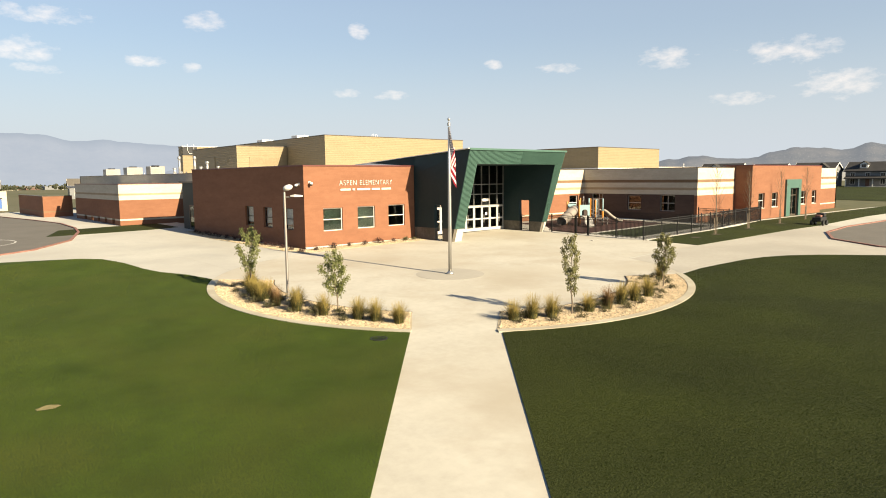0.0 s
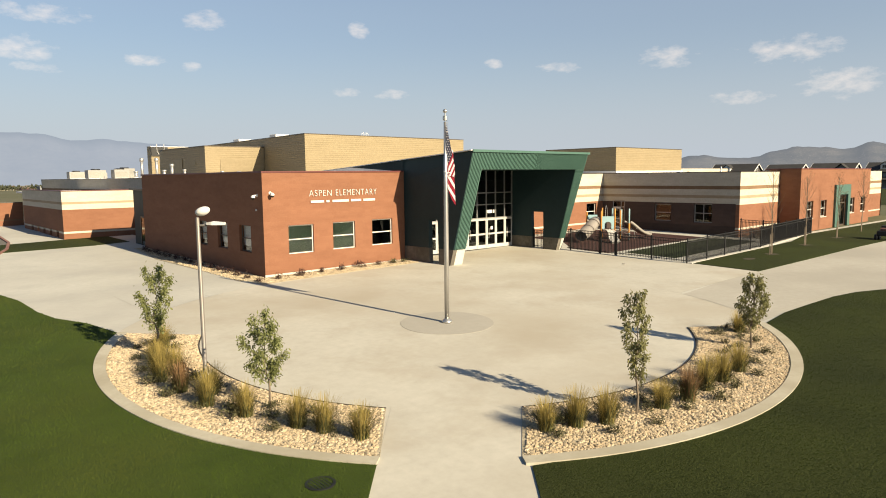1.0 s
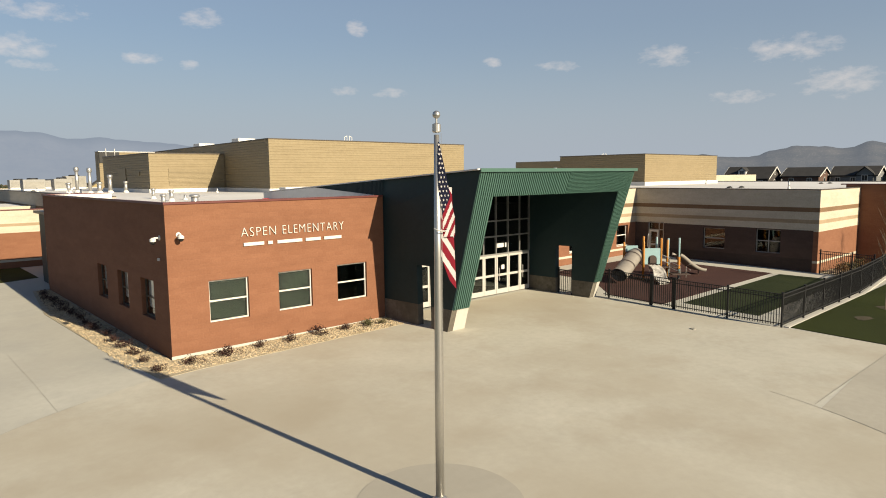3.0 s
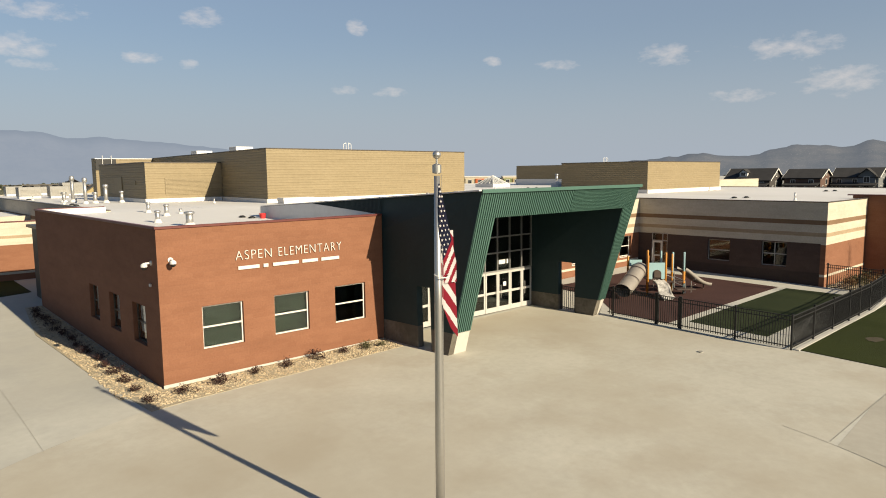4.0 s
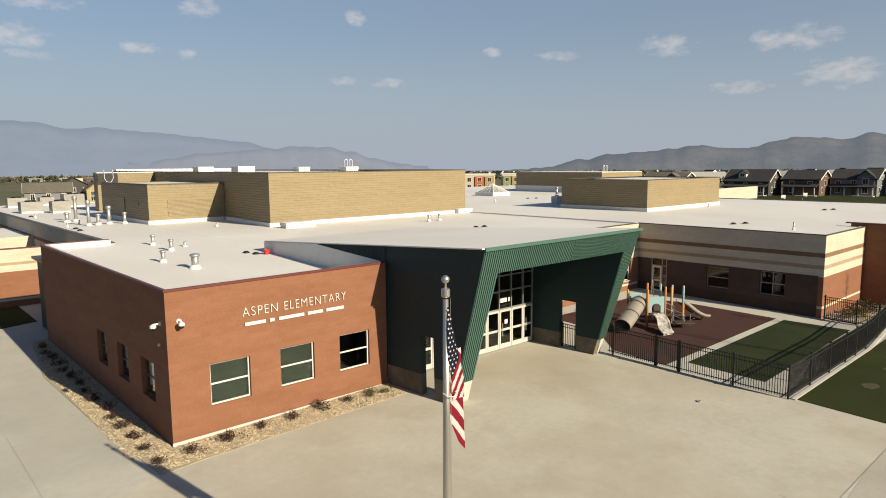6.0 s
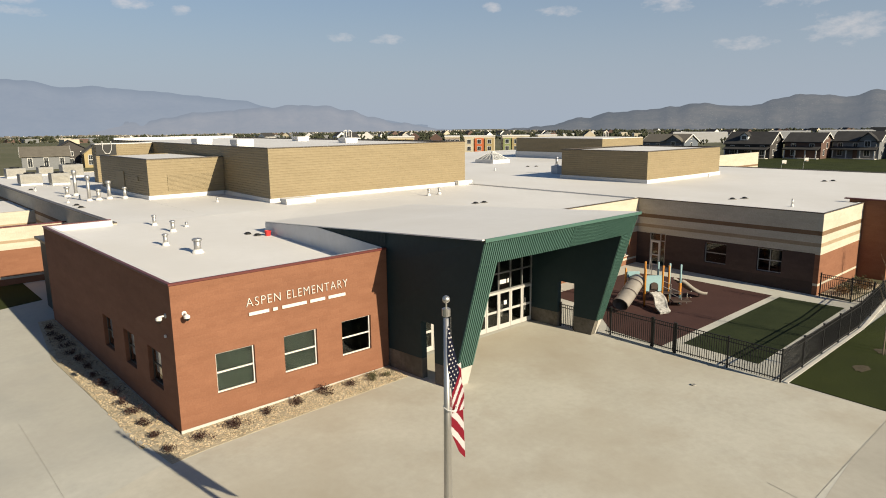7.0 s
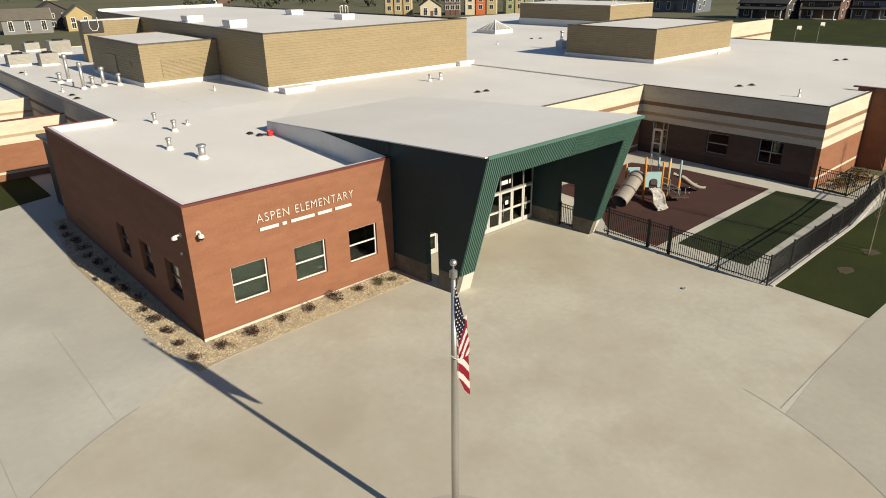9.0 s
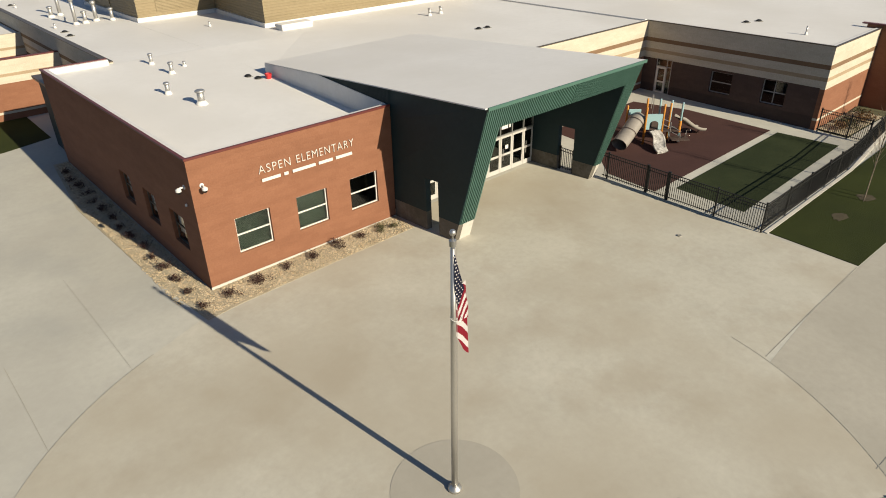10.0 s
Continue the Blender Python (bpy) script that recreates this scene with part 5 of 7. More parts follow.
for i, (x, y) in enumerate(TUFTS_L + TUFTS_R):
    tuft(x, y, 0.85 + 0.25 * rng.random(), 20 + i, M_RUST if i in (1, 16) else M_STRAW)


def low_shrub(x, y, size, seed, mat, label, group):
    r = random.Random(seed)
    b = on(x, y, 0.02)
    t = thing("shrub", b, label, "shrub", group)
    cs = [(r.gauss(0, size * 0.32), r.gauss(0, size * 0.32), size * r.uniform(0.12, 0.5)) for _ in range(14)]
    bm = leaves(cs, 230, size * 0.13, size * 0.2, -0.5, seed)
    part("foliage", bm, mat, t, "", local=True, kind="stuff")
    bm = bmesh.new()
    for c in cs[:9]:
        tube(bm, (0, 0, -0.02), c, 0.008, 0.004, 4)
    part("stem", bm, M_BARK, t, "", local=True, kind="stuff")


for i, (x, y) in enumerate([(22.33, 38.7), (23.51, 38.75), (24.86, 38.76), (26.3, 38.94), (27.56, 38.88), (28.95, 39.0), (30.21, 38.94)]):
    low_shrub(x, y, 0.36 + 0.07 * (i % 3), 60 + i, M_SHRUB_RED, "small dark red barberry shrub in gravel by the brick wall", "shrubs along the brick wing")
for i, (x, y) in enumerate([(31.17, 38.76), (31.88, 38.66), (31.4, 39.04)]):
    low_shrub(x, y, 0.34, 70 + i, M_SHRUB, "small grey-green shrub in gravel near the portal", "shrubs along the brick wing")
for i in range(14):
    low_shrub(22.38 + 0.06 * ((i * 5) % 3 - 1), 40.0 + 1.293 * i, 0.36 + 0.05 * ((i * 7) % 3), 80 + i, M_SHRUB_RED, "small dark red barberry shrub in gravel by the shaded wall", "shrubs along the brick wing")
for i in range(60):
    left = i < 28
    a_ = 216.6 - 66 * (i + 0.5) / 28 if left else 239.6 + 72 * (i - 28 + 0.5) / 32
    rr = 10.4 + 0.55 * ((i * 5) % 3 - 1) + rng.uniform(-0.15, 0.15)
    x, y = POLE[0] + rr * math.cos(radians(a_)), POLE[1] + rr * math.sin(radians(a_))
    low_shrub(x, y, 0.26 + 0.14 * rng.random(), 120 + i, M_SHRUB, "low grey-green cushion shrub in the gravel bed", "low shrubs in the beds")

# loose stones of the gravel beds
M_STONE = surface("tan_stone", (0.315, 0.2662, 0.18), (0.465, 0.405, 0.3), 2.0, 9, 0.92, 0, 0.3, 0.01)
nt = M_STONE.node_tree
isle = nt.nodes.new("ShaderNodeNewGeometry")
tone = ramp(nt, isle.outputs["Random Per Island"], [(0.0, (0.42, 0.40, 0.38)), (0.3, (0.80, 0.76, 0.70)), (0.62, (1.05, 0.97, 0.90)), (0.85, (1.12, 0.98, 0.84)), (1.0, (1.25, 1.23, 1.2))])
bs = nt.nodes["Principled BSDF"]
nt.links.new(mix(nt, bs.inputs["Base Color"].links[0].from_socket, tone, 1.0, "MULTIPLY"), bs.inputs["Base Color"])


def stones(points, size, seed, label):
    r = random.Random(seed)
    vs, fs = [], []
    for x, y in points:
        s = size * r.uniform(0.5, 1.4)
        c = Vector(on(x, y, 0.02 + s * 0.12))
        n = len(vs)
        a0 = r.uniform(0, 6.28)
        ring = [(math.cos(a0 + k * 1.2566), math.sin(a0 + k * 1.2566)) for k in range(5)]
        e = r.uniform(0.6, 1.0)
        vs += [c + Vector((u * s * r.uniform(0.75, 1.1), v * s * e * r.uniform(0.75, 1.1), -s * 0.35)) for u, v in ring]
        vs += [c + Vector((u * s * 0.62 * r.uniform(0.7, 1.2), v * s * 0.62 * e * r.uniform(0.7, 1.2), s * r.uniform(0.3, 0.55))) for u, v in ring]
        for k in range(5):
            fs.append((n + k, n + (k + 1) % 5, n + 5 + (k + 1) % 5, n + 5 + k))
        fs.append((n + 5, n + 6, n + 7, n + 8, n + 9))
    me = bpy.data.meshes.new("stones")
    me.from_pydata([tuple(v) for v in vs], [], fs)
    me.materials.append(M_STONE)
    tagged(new("stones", me), label, "stones", "", "stuff")


pts = []
for (a0, a1), (b0, b1), n in (((217.3, 149.0), (220.3, 145.0), 20000), ((240.0, 311.4), (235.5, 315.4), 21000)):
    for k in range(n):
        rr = math.sqrt(rng.uniform((R_IN + 0.06) ** 2, (R_KERB - 0.03) ** 2))
        u = (rr - R_IN) / (R_KERB - R_IN)
        a_ = radians(rng.uniform(a0 + (b0 - a0) * u, a1 + (b1 - a1) * u))
        pts.append((POLE[0] + rr * math.cos(a_), POLE[1] + rr * math.sin(a_)))
stones(pts, 0.043, 5, "loose tan stones covering the curved beds")
pts = []
while len(pts) < 9000:
    if rng.random() < 0.45:
        x = rng.uniform(22.2, 32.6)
        y = rng.uniform(38.05, 39.55)
    else:
        y = rng.uniform(39.5, 58.6)
        x = rng.uniform(21.66 + max(0, (y - 51) * 0.1), 23.1)
    pts.append((x, y))
stones(pts, 0.035, 6, "loose tan pebbles along the brick wing")

# ---- black picket fence
PICKET = None


def fence_run(f, a, b, height, posts, spacing=0.108):
    """Posts at the given parts of the run, three rails, pickets as pieces on one mesh."""
    global PICKET
    a, b = Vector(a), Vector(b)
    d = (b - a)
    L = d.length
    d.normalize()
    s = Vector((-d.y, d.x))
    if PICKET is None or height != FH:
        pm = bmesh.new()
        box(pm, -0.0125, 0.0125, -0.0125, 0.0125, 0.07, height - 0.02)
        mesh = finish(pm, "picket", M_BLACK)
        if height == FH:
            PICKET = mesh
    else:
        mesh = PICKET
    o = ORIGIN[f.name].translation
    for u in posts:
        c = a + d * (L * u)
        g0 = G(c.x, c.y)
        bm = boxes((c.x - 0.035, c.x + 0.035, c.y - 0.035, c.y + 0.035, g0 - 0.1, g0 + height + 0.04), (c.x - 0.045, c.x + 0.045, c.y - 0.045, c.y + 0.045, g0 + height + 0.042, g0 + height + 0.07))
        part("post", bm, M_BLACK, f, "square black post with a cap")
    for z in (0.16, height - 0.2, height - 0.03):
        bm = bmesh.new()
        q = [a + s * 0.016, a - s * 0.016, b - s * 0.016, b + s * 0.016]
        prism(bm, [tuple(p) for p in q], lambda x, y: G(x, y) + z - 0.018, lambda x, y: G(x, y) + z + 0.018)
        part("rail", bm, M_BLACK, f)
    n = int(L / spacing)
    for i in range(1, n):
        c = a + d * (L * i / n)
        p = new("picket", mesh)
        p.parent = f
        p.location = (c.x - o.x, c.y - o.y, G(c.x, c.y) - o.z)
        p.rotation_euler = (0, 0, math.atan2(d.y, d.x))
        ORIGIN[p.name] = ORIGIN[f.name]


FH = 1.46
fence = thing("picket_fence", on(43.88, 35.3), "black metal picket fence along the forecourt side of the play yard", "fence")
fence_run(fence, (43.88, 35.35), (43.92, 32.68), FH, [0.12, 1.0])
fence_run(fence, (43.92, 31.38), (44.02, 26.54), FH, [0.0, 0.52, 1.0])
gate = thing("picket_gate", on(43.92, 32.6), "closed black metal picket gate of the play yard", "gate")
fence_run(gate, (43.92, 32.63), (43.92, 31.43), FH, [0.03, 0.97])
gate2 = thing("picket_gate", on(43.1, 37.1), "narrow black metal picket gate in the portal's side doorway", "gate")
fence_run(gate2, (43.1, 36.76), (43.1, 37.72), 1.3, [0.03, 0.97])
fence2 = thing("picket_fence", on(44.07, 26.55), "black metal picket fence between the play yard and the lawn strip", "fence")
fence_run(fence2, (44.07, 26.54), (54.54, 26.51), FH, [0.235, 0.47, 0.69, 0.84])
fence_run(fence2, (54.54, 26.51), (67.3, 27.46), FH, [0.0, 0.22, 0.44, 0.66, 0.98])
fence3 = thing("picket_fence", on(59.6, 30.1), "short black metal picket fence at the end wall", "fence")
fence_run(fence3, (59.58, 30.2), (59.5, 27.12), FH, [0.03, 0.6, 0.98])
single("fence_kerb", drape([(44.11, 26.26), (54.53, 26.23), (65.69, 27.22), (65.69, 27.42), (54.54, 26.41), (44.11, 26.44)], 0.05, 0.08), M_CONC_PALE, "pale concrete mowing strip under the fence", "kerb", "structure")
single("gravel_strip", drape([(59.96, 28.44), (65.73, 28.27), (65.81, 30.13), (60.04, 30.25)], 0.02, 0.03), M_GRAVEL, "gravel bed with shrubs at the end wall", "gravel strip", "structure")
for i, (x, y) in enumerate([(60.90, 29.17), (62.34, 29.55), (63.53, 28.92), (64.76, 29.39), (64.33, 28.80), (61.70, 28.86)]):
    low_shrub(x, y, 0.75, 190 + i, M_SHRUB if i % 2 else M_RUST, "dry tan shrub in the gravel by the end wall", "shrubs by the end wall")

# ---- play structure
PLAY = on(50.03, 36.14)
M_ORANGE = plain("orange_post", (0.465, 0.195, 0.03), 0.45)
M_AQUA = plain("pale_aqua_plastic", (0.2475, 0.375, 0.39), 0.45)
M_PGREY = surface("grey_play_plastic", (0.18, 0.1613, 0.1387), (0.2325, 0.21, 0.1837), 0.8, 6, 0.5, 0, 0.05)
M_PGREY_L = surface("mottled_grey_play_plastic", (0.075, 0.0675, 0.06), (0.54, 0.5175, 0.48), 3.0, 9, 0.6, 0, 0.5, 0.03)
M_DECK = plain("brown_coated_deck", (0.0525, 0.0338, 0.0263), 0.6)
play = thing("play_structure", PLAY, "school play structure with tube slide, orange posts and pale panels", "play structure", turn=-42.0)


def lpart(name, bm, mat, label="", smooth=False):
    return part(name, bm, mat, play, label, local=True, smooth=smooth)


for x, y, h, m in ((-0.52, 0, 2.75, M_ORANGE), (0.52, 0, 2.95, M_ORANGE), (-0.15, 1.25, 2.95, M_ORANGE), (0.65, 1.25, 2.9, M_AQUA), (1.15, 0.75, 2.75, M_ORANGE), (1.35, 1.2, 2.8, M_AQUA), (1.75, 0.45, 2.9, M_AQUA), (-1.45, 0.85, 2.6, M_ORANGE)):
    bm = bmesh.new()
    lathe(bm, [(0.062, 0), (0.062, h - 0.06), (0.05, h - 0.01), (0.01, h)], (x, y, 0), 12)
    lpart("post", bm, m, "orange post" if m is M_ORANGE else "pale aqua post", True)
bm = bmesh.new()
lathe(bm, [(0.085, 0.7), (0.085, 1.55)], (1.75, 0.45, 0), 12)
lpart("post_sleeve", bm, M_ORANGE, "orange sleeve")
lpart("deck", boxes((-0.55, 0.6, 0.05, 1.25, 1.05, 1.12), (0.62, 1.7, 0.3, 1.2, 0.8, 0.87), bev=0.01), M_DECK, "brown coated metal deck")
lpart("step_deck", boxes((1.1, 2.2, -0.35, 0.35, 0.38, 0.45), bev=0.01), M_DECK, "low brown step deck")
bm = bmesh.new()
outer = [(-0.46, 1.12), (-0.46, 2.25), (0.46, 2.25), (0.46, 1.12)]
arch = [(0.26, 1.12), (0.26, 1.5)] + [(0.26 * math.cos(radians(a_)), 1.5 + 0.26 * math.sin(radians(a_))) for a_ in range(20, 180, 20)] + [(-0.26, 1.5), (-0.26, 1.12)]
ring = outer + arch
fr = [bm.verts.new((x, -0.03, z)) for x, z in ring]
bk = [bm.verts.new((x, 0.01, z)) for x, z in ring]
n = len(ring)
for i in range(n):
    bm.faces.new((fr[i], fr[(i + 1) % n], bk[(i + 1) % n], bk[i]))
bm.faces.new(fr)
bm.faces.new(bk[::-1])
lpart("arch_panel", bm, M_AQUA, "pale aqua panel with an arched doorway")
# dark panel added behind the arch, in place of the shade inside
lpart("arch_shade_panel", boxes((-0.44, 0.44, 0.5, 0.55, 1.12, 1.95), bev=0.01), M_DECK, "dark brown panel added for the shade inside the arch")
lpart("side_panel", boxes((-1.4, -0.65, 0.72, 0.77, 1.9, 2.35), bev=0.02), M_AQUA, "pale aqua side panel")


def sweep(path, section, closed_section):
    """Loft a section (list of local side, up offsets) along a path of points."""
    bm = bmesh.new()
    rings = []
    for i, p in enumerate(path):
        d = (Vector(path[min(i + 1, len(path) - 1)]) - Vector(path[max(i - 1, 0)])).normalized()
        s = Vector((d.y, -d.x, 0)).normalized()
        u = s.cross(d).normalized()
        rings.append([bm.verts.new(Vector(p) + s * a_ + u * b_) for a_, b_ in section])
    m = len(section)
    for r0, r1 in zip(rings, rings[1:]):
        for k in range(m if closed_section else m - 1):
            bm.faces.new((r0[k], r0[(k + 1) % m], r1[(k + 1) % m], r1[k]))
    return bm


def bez(p0, p1, p2, p3, n):
    out = []
    for i in range(n + 1):
        t_ = i / n
        out.append(tuple(Vector(p0) * (1 - t_) ** 3 + Vector(p1) * 3 * t_ * (1 - t_) ** 2 + Vector(p2) * 3 * t_ * t_ * (1 - t_) + Vector(p3) * t_ ** 3))
    return out


R1, R0 = 0.48, 0.44
tube_sec = [(R1 * math.cos(2 * math.pi * k / 20), R1 * math.sin(2 * math.pi * k / 20)) for k in range(20)]
tube_in = [(R0 * math.cos(-2 * math.pi * k / 20), R0 * math.sin(-2 * math.pi * k / 20)) for k in range(20)]
tp = bez((-0.75, 0.55, 1.75), (-1.1, 0.3, 1.7), (-1.6, -0.45, 1.0), (-2.35, -1.35, 0.62), 14)
lpart("tube_slide", sweep(tp, tube_sec, True), M_PGREY, "grey plastic tube slide", True)
lpart("tube_lining", sweep(tp, tube_in, True), M_PGREY, "", True)
for i in (4, 9):
    d = (Vector(tp[i + 1]) - Vector(tp[i - 1])).normalized()
    lpart("joint_band", sweep([tuple(Vector(tp[i]) - d * 0.03), tuple(Vector(tp[i])), tuple(Vector(tp[i]) + d * 0.03)], [(1.06 * a_, 1.06 * b_) for a_, b_ in tube_sec], True), M_DECK, "dark joint band")
wave = []
for i in range(9):
    u = i / 8
    wave.append((0.02 + 0.12 * math.sin(u * 5.5) + 0.3 * u, -0.05 - 1.5 * u, 1.06 - 1.0 * u ** 0.85 + 0.05 * math.sin(u * 9)))
lpart("climber_slide", sweep(wave, [(-0.36, 0.09), (-0.3, -0.02), (-0.15, 0.05), (0, -0.03), (0.15, 0.05), (0.3, -0.02), (0.36, 0.09), (0.38, -0.02), (0.3, -0.12), (-0.3, -0.12), (-0.38, -0.02)], True), M_PGREY_L, "pale grey moulded rock climber", True)
sl = bez((1.75, 0.95, 1.6), (2.1, 1.1, 1.5), (2.8, 1.5, 0.45), (3.75, 1.95, 0.32), 12)
lpart("open_slide", sweep(sl, [(-0.38, 0.16), (-0.34, 0.16), (-0.32, 0.0), (0.32, 0.0), (0.34, 0.16), (0.38, 0.16), (0.36, -0.05), (-0.36, -0.05)], True), M_PGREY, "grey plastic open slide", True)
lpart("slide_leg", boxes((3.45, 3.5, 1.78, 1.83, 0, 0.34)), M_DECK)
bm = bmesh.new()
for x0, y0, x1, y1, z in ((0.65, 0.3, 1.15, 0.3, 1.75), (1.2, 0.35, 1.7, 0.0, 1.2), (2.15, -0.3, 2.15, 0.3, 1.15)):
    tube(bm, (x0, y0, z), (x1, y1, z - 0.25), 0.02, n=7)
    tube(bm, (x0, y0, z - 0.4), (x1, y1, z - 0.65), 0.02, n=7)
    tube(bm, (x1, y1, z - 0.25), (x1, y1, 0.1), 0.02, n=7)
lpart("handrail", bm, M_STEEL, "bent steel handrails")
bm = bmesh.new()
pth = bez((0.1, 1.25, 2.2), (0.1, 1.25, 3.6), (0.3, 1.6, 3.3), (0.45, 1.9, 2.2), 8)
for a_, b_ in zip(pth, pth[1:]):
    tube(bm, a_, b_, 0.02, n=6)
tube(bm, (0.45, 1.9, 2.2), (0.45, 1.9, 0), 0.02, n=6)
lpart("climbing_loop", bm, M_STEEL, "bent steel climbing loop")

play.scale = (1, 1, 0.85)

# ---- small forecourt things
def grate(x, y, r, m):
    b = on(x, y, 0.04)
    t = thing("drain_grate", b, "round dark drain grate set in the ground", "drain")
    bm = bmesh.new()
    lathe(bm, [(r, -0.03), (r, 0.012), (r - 0.05, 0.012), (r - 0.05, -0.02)], b, 20)
    part("rim", bm, m, t)
    bm = bmesh.new()
    k = -r + 0.1
    while k < r - 0.08:
        hw = math.sqrt(max(0.01, (r - 0.05) ** 2 - k * k))
        box(bm, b[0] + k - 0.015, b[0] + k + 0.015, b[1] - hw, b[1] + hw, b[2] - 0.01, b[2] + 0.008)
        k += 0.07
    part("bar", bm, m, t, "", kind="stuff")


grate(13.19, 17.93, 0.3, M_BLACK)
grate(41.00, 28.95, 0.1, M_CONC_GREY)


def dome_camera(x, y, z, out, r):
    t = thing("security_camera", (x, y, z), "white dome security camera on the brick wall", "camera", "security cameras")
    bm = bmesh.new()
    d = Vector(out)
    tube(bm, Vector((x, y, z + 0.12)), Vector((x, y, z + 0.12)) + d * 0.22, 0.035, n=8)
    tube(bm, Vector((x, y, z + 0.12)), Vector((x, y, z + 0.12)) + d * 0.03, 0.09, n=12)
    part("bracket", bm, M_WHITE, t)
    bm = bmesh.new()
    lathe(bm, [(0.03, 0.14), (r, 0.08), (r, 0.0)], (x + d.x * 0.25, y + d.y * 0.25, z), 14)
    part("housing", bm, M_WHITE, t, "", smooth=False)
    bm = bmesh.new()
    lathe(bm, [(r * 0.9, -0.004), (r * 0.75, -0.07), (r * 0.3, -0.11)], (x + d.x * 0.25, y + d.y * 0.25, z), 14)
    part("dome", bm, M_BLACK, t, "dark dome")


dome_camera(AX, 40.2, 4.3, (-1, 0, 0), 0.11)
dome_camera(23.6, AY, 4.42, (0, -1, 0), 0.11)
bm = boxes((AX - 0.08, AX - 0.002, 40.27, 40.35, 3.58, 3.68), bev=0.01)
single("wall_sensor", bm, M_WHITE, "small white sensor box on the brick wall", "sensor", loc=(AX - 0.04, 40.31, 3.58))

cart = thing("utility_cart", on(66.3, 21.9), "small dark utility cart parked on the paving", "cart")
o = on(66.3, 21.9)
part("body", boxes((65.6, 67.0, 21.5, 22.3, o[2] + 0.35, o[2] + 0.75), (66.5, 67.0, 21.55, 22.25, o[2] + 0.753, o[2] + 1.1), bev=0.05), M_BLACK, cart, "black cart body")
part("seat", boxes((65.9, 66.35, 21.65, 22.15, o[2] + 0.753, o[2] + 0.95), bev=0.04), M_RED_KERB, cart, "dull red seat")
for x in (65.85, 66.75):
    for y in (21.42, 22.38):
        bm = bmesh.new()
        tube(bm, (x, y - 0.07, o[2] + 0.24), (x, y + 0.07, o[2] + 0.24), 0.24, n=14)
        part("wheel", bm, M_BLACK, cart)


# worn patches in the lawns
M_EARTH = surface("bare_earth", (0.15, 0.1237, 0.0525), (0.255, 0.21, 0.0975), 2, 12, 0.95, 0, 0.5)
M_SOIL = surface("dark_bare_soil", (0.03, 0.024, 0.014), (0.075, 0.06, 0.034), 2, 12, 0.95, 0, 0.5)


def bare_patch(x, y, rx, ry, mat, label):
    bm = bmesh.new()
    bm.faces.new([bm.verts.new((x + (rx + rx * 0.2 * math.sin(3 * k)) * math.cos(k * 0.3927), y + (ry + ry * 0.2 * math.sin(5 * k)) * math.sin(k * 0.3927), G(x, y) + 0.045)) for k in range(16)])
    single("bare_patch", bm, mat, label, "bare earth", "stuff")


bare_patch(3.60, 18.37, 0.25, 0.17, M_EARTH, "small bare patch of tan earth in the lawn")
for x, y, rx, ry in ((48.23, 24.61, 0.5, 0.32), (51.4, 24.5, 0.45, 0.4), (57.95, 24.7, 0.45, 0.4), (64.95, 24.8, 0.45, 0.4)):
    bare_patch(x, y, rx, ry, M_SOIL, "patch of dark bare soil in the lawn strip")


# ---- mown grass blades on the two lawns
def inside(px, py, poly):
    c = np.zeros(len(px), bool)
    for (x0, y0), (x1, y1) in zip(poly, poly[1:] + poly[:1]):
        if y0 != y1:
            c ^= ((y0 > py) != (y1 > py)) & (px < (x1 - x0) * (py - y0) / (y1 - y0) + x0)
    return c


M_BLADE = surface("lawn_blade", (0.022, 0.037, 0.0065), (0.060, 0.087, 0.0145), 0.22, 0.9, 0.8, 0, 0.0, spec=0.1, tint=(0.056, 0.066, 0.0145), tint_scale=0.35)


translucent(M_BLADE, (0.06, 0.09, 0.015), 0.14)


